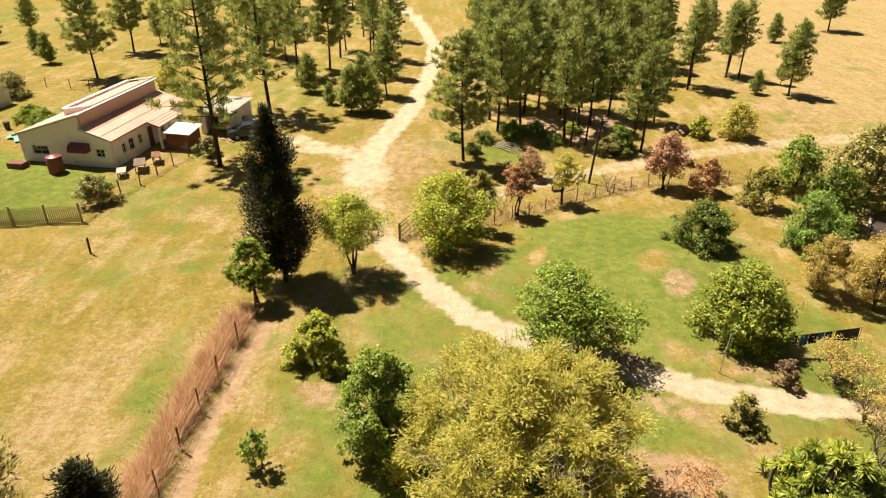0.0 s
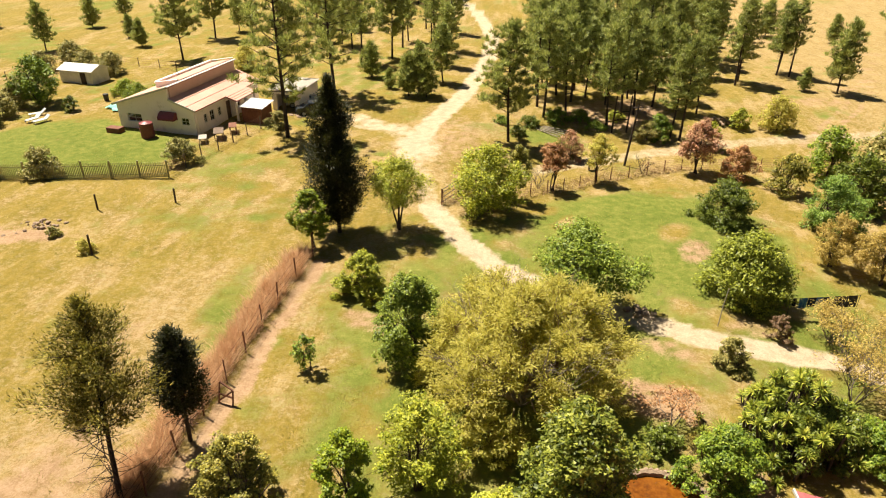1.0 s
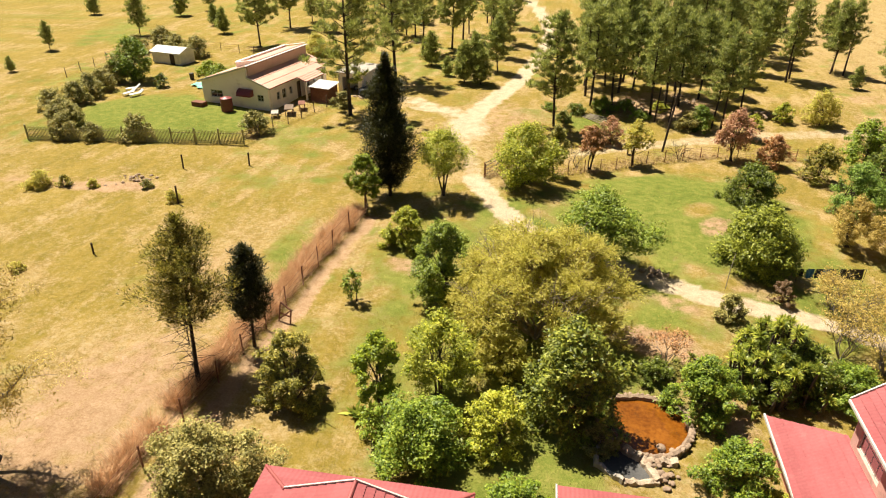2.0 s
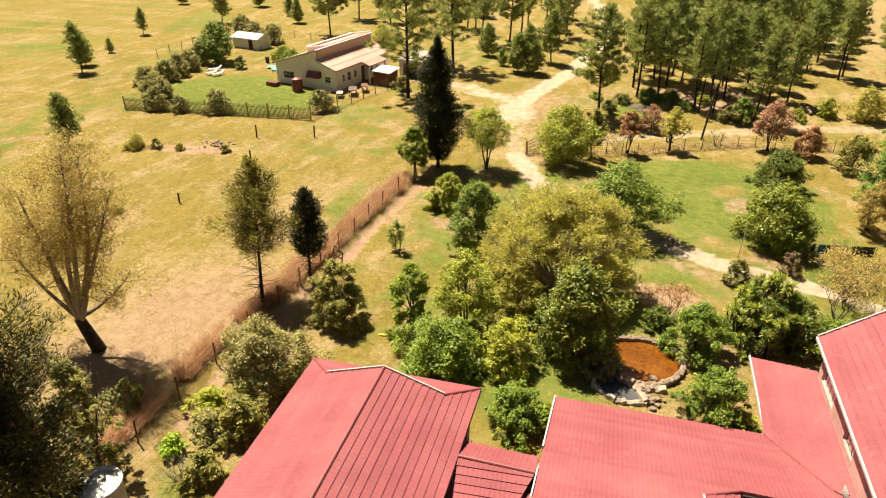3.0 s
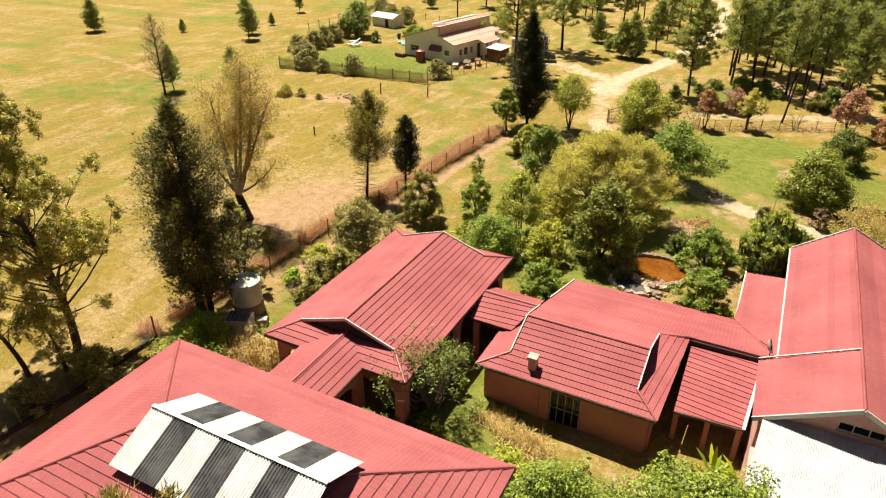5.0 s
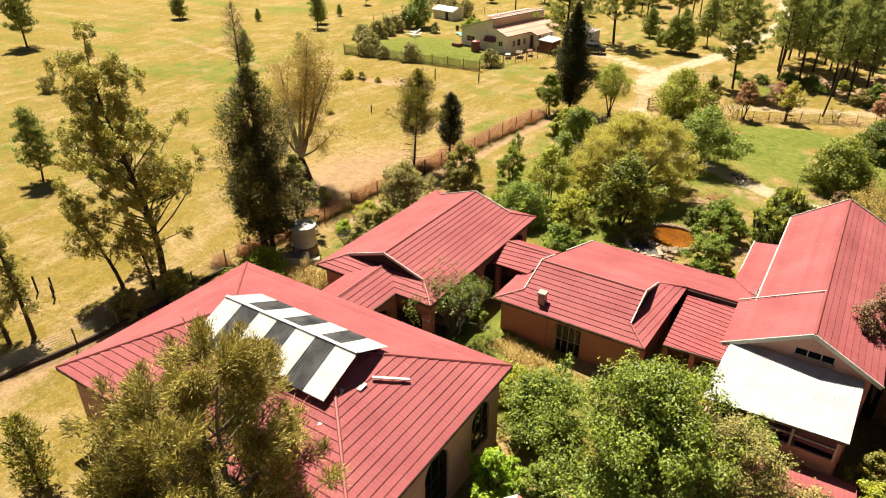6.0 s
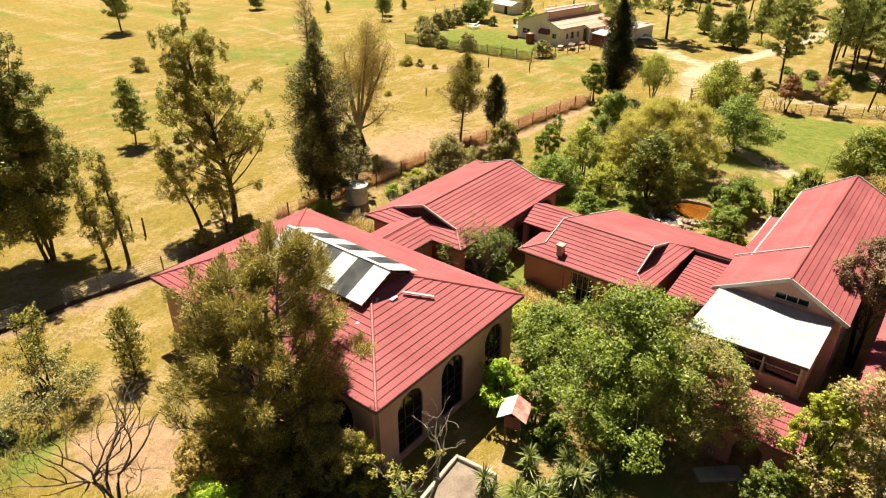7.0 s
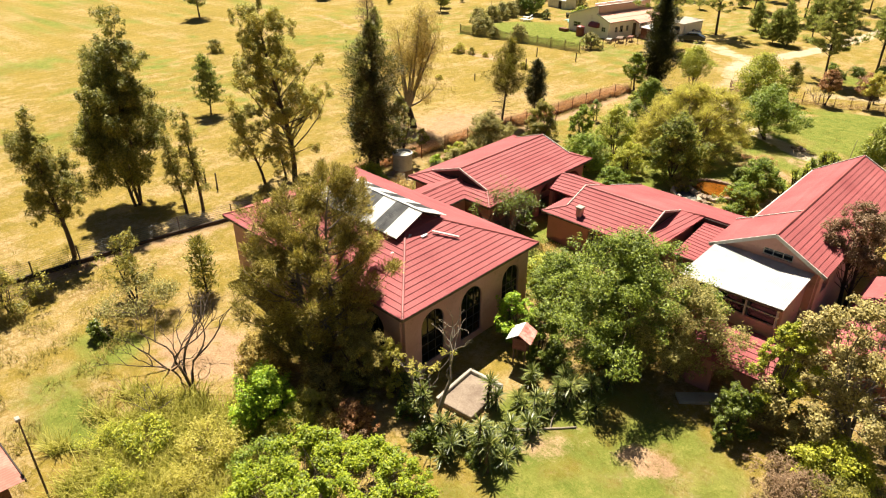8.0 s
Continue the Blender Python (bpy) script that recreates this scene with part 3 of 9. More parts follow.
def ground_material():
    m, nt, b = nodes_of("veld_ground")

    def attr(name):
        a = nt.nodes.new("ShaderNodeAttribute")
        a.attribute_name = name
        return a.outputs["Fac"]
    n2, n3 = noise_of(nt, 1.3, 6, 0.6), noise_of(nt, 9, 6, 0.75)
    # long soft streaks that run with the old plough lines
    turn = nt.nodes.new("ShaderNodeMapping")
    turn.inputs["Rotation"].default_value, turn.inputs["Scale"].default_value = (0, 0, radians(12)), (1.0, 0.22, 1.0)
    nt.links.new(place(nt), turn.inputs["Vector"])
    streak = noise_of(nt, 0.9, 6, 0.65, turn.outputs[0])
    broad = noise_of(nt, 0.11, 4, 0.55)
    speck = ramp(nt, noise_of(nt, 2.8, 8, 0.82), [(0.49, (0, 0, 0)), (0.58, (1, 1, 1))])
    # shading between grass clumps, mixed into the colour as dark specks
    clump_shade = ramp(nt, noise_of(nt, 2.2, 8, 0.82), [(0.52, (0, 0, 0)), (0.63, (1, 1, 1))])

    def blend(*pairs):
        out = None
        for f, w in pairs:
            k = maths(nt, "MULTIPLY", f, w)
            out = k if out is None else maths(nt, "ADD", out, k)
        return out
    veld = ramp(nt, blend((n2, 0.25), (n3, 0.35), (streak, 0.25), (broad, 0.15)), [(0.38, (0.158, 0.126, 0.019)), (0.5, (0.245, 0.176, 0.034)), (0.62, (0.335, 0.233, 0.060))])
    dry = ramp(nt, blend((n2, 0.2), (n3, 0.45), (streak, 0.35)), [(0.40, (0.228, 0.144, 0.048)), (0.51, (0.325, 0.224, 0.084)), (0.62, (0.425, 0.306, 0.134))])
    green = ramp(nt, blend((n2, 0.4), (n3, 0.4), (broad, 0.2)), [(0.38, (0.092, 0.126, 0.018)), (0.51, (0.165, 0.186, 0.034)), (0.62, (0.265, 0.245, 0.062))])
    bare = ramp(nt, blend((n2, 0.3), (n3, 0.5), (streak, 0.2)), [(0.40, (0.285, 0.172, 0.09)), (0.60, (0.45, 0.305, 0.182))])
    gravel = ramp(nt, blend((n2, 0.4), (n3, 0.6)), [(0.4, (0.385, 0.292, 0.185)), (0.58, (0.54, 0.435, 0.30))])

    def edge(f, k=0.9):
        e = maths(nt, "ADD", f, maths(nt, "MULTIPLY", maths(nt, "SUBTRACT", n3, 0.5), k))
        e = maths(nt, "ADD", e, maths(nt, "MULTIPLY", maths(nt, "SUBTRACT", n2, 0.5), k))
        return maths(nt, "MULTIPLY", maths(nt, "SUBTRACT", e, 0.25), 2.0, True)
    c = mixed(nt, edge(maths(nt, "ADD", attr("straw"), maths(nt, "MULTIPLY", maths(nt, "SUBTRACT", streak, 0.5), 0.9)), 0.8), veld, dry)
    c = mixed(nt, maths(nt, "MULTIPLY", maths(nt, "MULTIPLY", speck, 0.85), maths(nt, "ADD", maths(nt, "MULTIPLY", attr("straw"), 0.8), 0.25)), c, (0.43, 0.325, 0.175))
    c = mixed(nt, maths(nt, "MULTIPLY", clump_shade, 0.38), c, (0.125, 0.105, 0.025))
    c = mixed(nt, edge(attr("lawn"), 1.0), c, green)
    c = mixed(nt, edge(attr("dirt"), 1.1), c, bare)
    c = mixed(nt, edge(attr("road"), 0.55), c, gravel)
    nt.links.new(c, b.inputs["Base Color"])
    b.inputs["Roughness"].default_value = 0.95
    b.inputs["Specular IOR Level"].default_value = 0.1
    bumped(nt, b, maths(nt, "ADD", maths(nt, "MULTIPLY", n2, 2.5), maths(nt, "ADD", n3, noise_of(nt, 30, 4))), 0.8, 0.09)
    return m


gme = raw_mesh("ground", np.stack([X, Y, Zg], -1).reshape(-1, 3), gfaces, 4, ground_material(), True)
for key, val in (("straw", straw), ("lawn", lawn), ("dirt", dirt), ("road", road)):
    gme.attributes.new(key, "FLOAT", "POINT").data.foreach_set("value", np.ascontiguousarray(val, np.float32).ravel())
ground = tagged(new("ground", gme), "dry yellow-green grassland with lawns, bare earth and pale dirt roads", "ground", kind="structure")


# ---- the hall: a hipped wing with arched windows and a ridge skylight ----
EW, EE, ES, EN, EZ = -8.7, 8.95, -22.85, -11.25, 4.45
hall = thing("house_wing", "pink plastered hall wing with red hipped tile roof", "house", (0, 0, 0), group="wings of the red-roofed house")
my, rz = (ES + EN) / 2, 4.45 + 5.8 * 0.385
rw, re_ = EW + 5.8, EE - 5.8
roof_slope(hall, [(EW, ES, EZ), (EE, ES, EZ), (re_, my, rz), (rw, my, rz)])
roof_slope(hall, [(EE, EN, EZ), (EW, EN, EZ), (rw, my, rz), (re_, my, rz)])
roof_slope(hall, [(EE, ES, EZ), (EE, EN, EZ), (re_, my, rz)])
roof_slope(hall, [(EW, EN, EZ), (EW, ES, EZ), (rw, my, rz)])
for p in ((EE, ES), (EE, EN)):
    ridge(hall, (*p, EZ + 0.03), (re_, my, rz + 0.03), name="hip_cap")
for p in ((EW, ES), (EW, EN)):
    ridge(hall, (*p, EZ + 0.03), (rw, my, rz + 0.03), name="hip_cap")
OV = 0.5
hx0, hx1, hy0, hy1 = EW + OV, EE - OV, ES + OV, EN - OV
hb = -0.6
ARCH_E = [(1.2, 3.0, 0.25, 2.75, 3.65), (4.4, 6.2, 0.25, 2.75, 3.65), (8.1, 9.7, 0.9, 2.75, 3.55)]
wall(hall, (hx1, hy0), (hx1, hy1), hb, EZ - 0.02, ARCH_E, material=PALE_WALL)
wall(hall, (hx0, hy0), (hx1 - 0.13, hy0), hb, EZ - 0.02, [(2.0, 3.6, 0.5, 2.7, 3.5), (6.0, 7.6, 0.5, 2.7, 3.5), (10.0, 11.6, 0.5, 2.7, 3.5), (13.6, 15.2, 0.5, 2.7, 3.5)], material=PALE_WALL)
wall(hall, (hx0, hy1), (hx1 - 0.13, hy1), hb, EZ - 0.02, [(6.2, 8.6, -0.6, 2.4, 3.2)], material=PINK_WALL)
wall(hall, (hx0, hy0 + 0.13), (hx0, hy1 - 0.13), hb, EZ - 0.02, [(2.0, 3.6, 0.8, 2.4, 2.4)], material=PALE_WALL)
part("floor", boxed(hx0 + 0.2, hx1 - 0.2, hy0 + 0.2, hy1 - 0.2, 0.1, 0.25), FLOOR_STONE, hall)
part("soffit", boxed(EW + 0.05, EE - 0.05, ES + 0.05, EN - 0.05, EZ - 0.16, EZ - 0.10), CEILING, hall)
for s0, s1, sill, spring, crown in ARCH_E:
    window(hall, (hx1, hy0 + s0), (0, 1), s1 - s0, sill, spring, 2, 3, STEEL_DARK if sill < 0.5 else WOOD_GREY, crown - spring)
for s0 in (2.0, 6.0, 10.0, 13.6):
    window(hall, (hx0 + s0, hy0), (1, 0), 1.6, 0.5, 2.7, 2, 3, STEEL_DARK, 0.8)
for a, b in (((EW, ES), (EE, ES)), ((EE, ES), (EE, EN)), ((EE, EN), (EW, EN)), ((EW, EN), (EW, ES))):
    bm = bmesh.new()
    bar(bm, (*a, EZ - 0.07), (*b, EZ - 0.07), 0.06, 0.16)
    part("gutter", bm, WOOD_GREY, hall, "weathered eaves board")

# the raised skylight on its ridge, of white and smoky sheets in turn
sky_light = thing("ridge_skylight", "raised skylight of white and smoky clear corrugated sheets on roof ridge", "skylight")
sx0, sx1, sn, ss, sez, srz = -3.2, 4.68, -15.05, -19.25, 6.22, 7.15
NS = 7
for i in range(NS):
    a, b = sx0 + (sx1 - sx0) * i / NS, sx0 + (sx1 - sx0) * (i + 1) / NS
    m = SHEET_CLEAR if i % 2 else SHEET_WHITE
    corrugated_sheet("sheet", (a, ss, sez), (b - 0.01, ss, sez), (b - 0.01, my - 0.02, srz), (a, my - 0.02, srz), m, sky_light, 0.125, 0.05 if i % 2 else 0.03)
    corrugated_sheet("sheet", (b - 0.01, sn, sez), (a, sn, sez), (a, my + 0.02, srz), (b - 0.01, my + 0.02, srz), m, sky_light)
bm = bmesh.new()
bar(bm, (sx0, my, srz + 0.05), (sx1, my, srz + 0.05), 0.16, 0.03)
part("ridge_flashing", bm, SHEET_WHITE, sky_light, "white ridge flashing")
for x in (sx0 + 0.25, sx1 - 0.35):
    bm = bmesh.new()
    for p in (((x, ss + 0.25, sez - 0.05), (x, my, srz - 0.08)), ((x, my, srz - 0.08), (x, sn - 0.25, sez - 0.05)), ((x, my, srz - 0.1), (x, my, 6.55)), ((x, ss + 0.35, sez - 0.1), (x, sn - 0.35, sez - 0.1))):
        bar(bm, *p, 0.07, 0.1)
    part("end_frame", bm, DARK_GAP, sky_light)
bm = bmesh.new()
for y in (ss + 0.3, sn - 0.3):
    for i in range(6):
        x = sx0 + 0.4 + i * 1.4
        bar(bm, (x, y, sez - 0.02), (x, y, 5.7), 0.08)
part("post", bm, DARK_GAP, sky_light)
flash = thing("roof_flashing", "loose white sheet-metal flashing lying on the red roof", "flashing")
bm = bmesh.new()
bar(bm, (5.25, -16.9, 6.05), (6.35, -15.75, 5.62), 0.14, 0.05)
bar(bm, (5.2, -17.3, 5.98), (5.2, -17.75, 5.95), 0.2, 0.05)
bar(bm, (4.95, -19.9, 5.58), (4.75, -18.2, 6.12), 0.16, 0.05)
part("strip", bm, SHEET_WHITE, flash)

# ---- the west wing with its gablets ----
ax0, ax1, ay0, ay1, az = -6.45, 2.08, -7.85, 5.65, 3.35
axm, arz, ag = (-6.45 + 2.08) / 2, 3.35 + 4.265 * 0.335, 1.4
az2 = az + ag * 0.335
wing_a = thing("house_wing", "red-roofed garden wing with white-edged gablets and open arched porch", "house", group="wings of the red-roofed house")
roof_slope(wing_a, [(ax1, ay0, az), (ax1, ay1, az), (ax1 - ag, ay1 - ag, az2), (axm, ay1 - ag, arz), (axm, ay0 + ag, arz), (ax1 - ag, ay0 + ag, az2)])
roof_slope(wing_a, [(ax0, ay1, az), (ax0, ay0, az), (ax0 + ag, ay0 + ag, az2), (axm, ay0 + ag, arz), (axm, ay1 - ag, arz), (ax0 + ag, ay1 - ag, az2)])
roof_slope(wing_a, [(ax0, ay0, az), (ax1, ay0, az), (ax1 - ag, ay0 + ag, az2), (ax0 + ag, ay0 + ag, az2)])
roof_slope(wing_a, [(ax1, ay1, az), (ax0, ay1, az), (ax0 + ag, ay1 - ag, az2), (ax1 - ag, ay1 - ag, az2)])
ridge(wing_a, (axm, ay0 + ag, arz + 0.03), (axm, ay1 - ag, arz + 0.03))
for y, o in ((ay0 + ag, -0.03), (ay1 - ag, 0.03)):
    for x in (ax0 + ag, ax1 - ag):
        board(wing_a, (axm, y + o, arz + 0.02), (x, y + o, az2 + 0.03), 0.06, 0.16)
    bm = bmesh.new()
    vs = [bm.verts.new((x, y + k, z)) for k in (-0.02 - o * 3, 0.02 - o * 3) for x, z in ((ax0 + ag, az2 - 0.02), (ax1 - ag, az2 - 0.02), (axm, arz - 0.04))]
    for f in ((0, 1, 2), (5, 4, 3), (0, 3, 4, 1), (1, 4, 5, 2), (2, 5, 3, 0)):
        bm.faces.new([vs[i] for i in f])
    part("gablet", bm, DARK_GAP, wing_a, "dark louvred gablet")
for x, y in ((ax0, ay0), (ax1, ay0), (ax0, ay1), (ax1, ay1)):
    ridge(wing_a, (x, y, az + 0.03), (x + (ag if x < axm else -ag), y + (ag if y < 0 else -ag), az2 + 0.03), name="hip_cap")
wall(wing_a, (ax0 + 0.45, ay0 + 2.6), (ax0 + 0.45, ay1 - 0.45), -0.3, az - 0.02, [(2.0, 3.4, 1.0, 2.2, 2.2), (6.5, 7.9, 1.0, 2.2, 2.2)])
wall(wing_a, (ax1 - 2.2, ay0 + 2.6), (ax1 - 2.2, ay1 - 0.45), -0.3, az - 0.02, [(2.0, 3.0, -0.3, 2.1, 2.1), (6.0, 7.6, 0.9, 2.1, 2.1)])
wall(wing_a, (ax0 + 0.58, ay0 + 2.6), (ax1 - 2.33, ay0 + 2.6), -0.3, az - 0.02, [(2.2, 3.4, -0.3, 2.1, 2.1)])
wall(wing_a, (ax0 + 0.58, ay1 - 0.58), (ax1 - 0.6, ay1 - 0.58), -0.3, az - 0.02, [(1.0, 2.6, 0.9, 2.1, 2.1)])
wall(wing_a, (ax0 + 0.5, ay0 + 0.45), (ax1 - 0.35, ay0 + 0.45), -0.3, az - 0.02, [(0.6, 2.2, -0.3, 2.0, 2.75), (2.5, 4.6, -0.3, 2.0, 2.85), (4.9, 7.2, -0.3, 2.0, 2.85)], name="porch_arcade")
wall(wing_a, (ax1 - 0.45, ay0 + 0.6), (ax1 - 0.45, ay1 - 0.75), -0.3, az - 0.02, [(0.3, 2.6, -0.3, 2.0, 2.85), (3.1, 5.6, -0.3, 2.0, 2.85), (6.1, 8.6, -0.3, 2.0, 2.85), (9.1, 11.6, -0.3, 2.0, 2.85)], name="porch_arcade")
part("floor", boxed(ax0 + 0.3, ax1 - 0.3, ay0 + 0.3, ay1 - 0.3, -0.2, 0.32), FLOOR_STONE, wing_a)
part("soffit", boxed(ax0 + 0.05, ax1 - 0.05, ay0 + 0.05, ay1 - 0.05, az - 0.15, az - 0.11), CEILING, wing_a)
for a, b in (((ax1, ay0), (ax1, ay1)), ((ax0, ay0), (ax1, ay0)), ((ax0, ay0), (ax0, ay1)), ((ax0, ay1), (ax1, ay1))):
    bm = bmesh.new()
    bar(bm, (*a, az - 0.08), (*b, az - 0.08), 0.05, 0.14)
    part("gutter", bm, WOOD_GREY, wing_a, "weathered eaves board")

# covered walk between the west wing and the hall
walk_roof = thing("covered_walkway", "red tile-roofed covered walkway on arched pink piers", "walkway")
wl0, wl1, wlm, wlz = -4.1, -0.35, -2.22, 3.36
wlr = wlz + 1.87 * 0.335
roof_slope(walk_roof, [(wl1, ay0 + 0.05, wlz), (wlm, ay0 + 1.85, wlr), (wlm, -10.9, wlr), (wl1, -10.9, wlz)][::-1])
roof_slope(walk_roof, [(wl0, ay0 + 0.05, wlz), (wl0, -10.9, wlz), (wlm, -10.9, wlr), (wlm, ay0 + 1.85, wlr)][::-1])
ridge(walk_roof, (wlm, ay0 + 1.8, wlr + 0.03), (wlm, -10.9, wlr + 0.03))
wall(walk_roof, (wl1 - 0.3, -11.1), (wl1 - 0.3, ay0 + 0.25), -0.3, wlz - 0.05, [(0.3, 2.9, -0.3, 2.0, 2.8)], 0.3, name="arcade")
wall(walk_roof, (wl0 + 0.3, -11.1), (wl0 + 0.3, ay0 + 0.25), -0.3, wlz - 0.05, [(0.3, 2.9, -0.3, 2.0, 2.8)], 0.3, name="arcade")
part("paving", boxed(wl0, wl1, -11.1, ay0, -0.2, 0.3), FLOOR_STONE, walk_roof)
board(walk_roof, (wl1 + 0.02, -10.9, wlz - 0.06), (wl1 + 0.02, ay0, wlz - 0.06), 0.04, 0.12, WOOD_GREY, "gutter", "weathered eaves board")

# ---- the middle wing ----
bx0, bx1, byn, bzr, bp = 5.38, 11.85, -0.4, 3.74, 0.385
bys, bze = -3.88, 3.74 - 3.48 * 0.385
bnt = -2.68
bzt = bze + (bnt - bys) * bp
bfar, bfs = 8.8, 0.305


def far_z(y):
    return bzr - bfs * (y - byn)


wing_b = thing("house_wing", "red-roofed middle wing with long rear slope and square chimney", "house", group="wings of the red-roofed house")
wex0, wex1 = 3.92, 13.1
roof_slope(wing_b, [(wex0, bys, bze), (wex1, bys, bze), (bx1, bnt, bzt), (bx1, byn, bzr), (bx0, byn, bzr), (bx0, bnt, bzt)])
bft = byn + (bzr - bzt) / bfs * 0.95
roof_slope(wing_b, [(wex1, bys, bze), (13.4, 3.2, far_z(3.2)), (bx1, bft, bzt), (bx1, bnt, bzt)])
roof_slope(wing_b, [(bx0, 3.45, far_z(3.45)), (bx0, bfar, far_z(bfar)), (15.35, bfar, far_z(bfar)), (17.75, 3.2, far_z(3.2)), (13.4, 3.2, far_z(3.2)), (bx1, bft, far_z(bft)), (bx1, byn, bzr), (bx0, byn, bzr)], label="long sun-bleached rear slope")
roof_slope(wing_b, [(wex0, bys, bze), (bx0, bnt, bzt), (bx0, 0.9, bzt), (wex0, -0.65, bze)][::-1])
ridge(wing_b, (bx0, byn, bzr + 0.03), (bx1, byn, bzr + 0.03))
for x, o in ((bx0, -0.03), (bx1, 0.03)):
    board(wing_b, (x + o, byn, bzr + 0.02), (x + o, bnt, bzt + 0.03), 0.06, 0.15)
    board(wing_b, (x + o, byn, bzr + 0.02), (x + o, bft if o > 0 else 1.7, (bzt if o > 0 else far_z(1.7)) + 0.03), 0.06, 0.15)
    bm = bmesh.new()
    vs = [bm.verts.new((x - o * 3 + k, y, z)) for k in (-0.02, 0.02) for y, z in ((bnt, bzt - 0.03), (bft, bzt - 0.03), (byn, bzr - 0.05))]
    for f in ((0, 1, 2), (5, 4, 3), (0, 3, 4, 1), (1, 4, 5, 2), (2, 5, 3, 0)):
        bm.faces.new([vs[i] for i in f])
    part("gablet", bm, DARK_GAP, wing_b, "dark louvred gablet")
board(wing_b, (bx0 - 0.03, 3.5, far_z(3.5) + 0.02), (bx0 - 0.03, bfar, far_z(bfar) + 0.02), 0.07, 0.16)
for a, b in (((wex0, bys, bze), (bx0, bnt, bzt)), ((wex1, bys, bze), (bx1, bnt, bzt)), ((13.4, 3.2, far_z(3.2)), (bx1, bft, bzt))):
    ridge(wing_b, Vector(a) + Vector((0, 0, 0.03)), Vector(b) + Vector((0, 0, 0.03)), name="hip_cap")
wall(wing_b, (wex0 + 0.4, bys + 0.45), (wex1 - 0.4, bys + 0.45), -0.9, bze - 0.02, [(3.55, 5.15, -0.2, 1.9, 1.9)])
wall(wing_b, (wex0 + 0.4, bys + 0.58), (wex0 + 0.4, 2.9), -0.9, bze - 0.02)
wall(wing_b, (wex1 - 0.4, bys + 0.58), (wex1 - 0.4, 2.9), -0.9, bze - 0.02, [(1.0, 2.2, -0.6, 1.7, 1.7)])
wall(wing_b, (bx0 + 0.4, 3.0), (bx0 + 0.4, bfar - 0.6), -0.9, 0.9, tops=[(0, far_z(3.0) - 0.18), (bfar - 3.6, far_z(bfar - 0.6) - 0.18)])
wall(wing_b, (bx0 + 0.55, bfar - 0.6), (15.2, bfar - 0.6), -0.9, far_z(bfar - 0.6) - 0.18)
part("pilaster", boxed(7.15, 7.35, bys + 0.25, bys + 0.32, -0.9, bze - 0.1), PINK_WALL, wing_b)
window(wing_b, (wex0 + 3.95, bys + 0.45), (1, 0), 1.6, -0.2, 1.9, 3, 1, WHITE_TRIM, grille=12)
part("soffit", boxed(wex0 + 0.1, wex1 - 0.1, bys + 0.1, 2.8, bze - 0.15, bze - 0.1), CEILING, wing_b)
board(wing_b, (wex0, bys - 0.03, bze - 0.06), (wex1, bys - 0.03, bze - 0.06), 0.05, 0.14, WOOD_GREY, "gutter", "weathered eaves board")
# dark board tall enough to take in the shadow below the fascia
bm = boxed(wex1 + 0.02, 17.7, 3.06, 3.14, far_z(3.2) - 0.55, far_z(3.2) - 0.1)
part("fascia", bm, DARK_GAP, wing_b, "dark maroon fascia with shadow band under the roof step")
chimney = thing("chimney", "short square red-brown chimney on the middle roof", "chimney")
part("stack", boxed(6.55, 6.95, -3.35, -2.95, 2.45, 3.3, bevel=0.01), PALE_WALL, chimney)
part("cap", boxed(6.49, 7.01, -3.41, -2.89, 3.28, 3.42, bevel=0.02), CONCRETE, chimney, "pale weathered cap")

# small links
link_a = thing("covered_walkway", "small red tile-roofed link between two wings", "walkway")
roof_slope(link_a, [(2.1, -0.7, 2.72), (4.6, -0.7, 2.66), (5.3, 1.3, 3.3), (2.1, 1.3, 3.36)])
roof_slope(link_a, [(2.1, 1.3, 3.36), (5.3, 1.3, 3.3), (5.3, 2.6, 2.86), (2.1, 2.6, 2.9)])
ridge(link_a, (2.1, 1.3, 3.39), (5.3, 1.3, 3.33))
wall(link_a, (1.9, 2.2), (5.0, 2.2), -0.3, 2.7, material=PINK_WALL)
for x in (2.4, 4.2):
    part("pier", boxed(x - 0.15, x + 0.15, -0.55, -0.25, -0.3, 2.6), PINK_WALL, link_a)
part("soffit", boxed(2.15, 4.5, -0.6, 2.1, 2.5, 2.54), DARK_GAP, link_a)

link_b = thing("covered_walkway", "low red tile-roofed porch between middle and two-storey wing", "walkway")
roof_slope(link_b, [(13.62, -1.95, 1.72), (16.75, -1.75, 1.72), (17.1, 3.0, 2.32), (13.55, 3.0, 2.2)])
board(link_b, (13.6, -2.0, 1.66), (16.8, -1.8, 1.66), 0.05, 0.14, WOOD_GREY, "gutter", "weathered eaves board")
wall(link_b, (13.6, 0.3), (16.9, 0.3), -0.9, 1.75, [(0.5, 1.5, -0.9, 1.2, 1.2), (2.0, 3.0, 0.0, 1.2, 1.2)])
for x in (13.75, 15.2, 16.6):
    part("pier", boxed(x - 0.12, x + 0.12, -1.85, -1.61, -0.9, 1.62), PINK_WALL, link_b)
bm = bmesh.new()
bar(bm, (16.74, -1.9, 1.84), (17.06, 2.9, 2.46), 0.15, 0.03)
part("flashing", bm, SHEET_WHITE, link_b, "peeling white flashing")

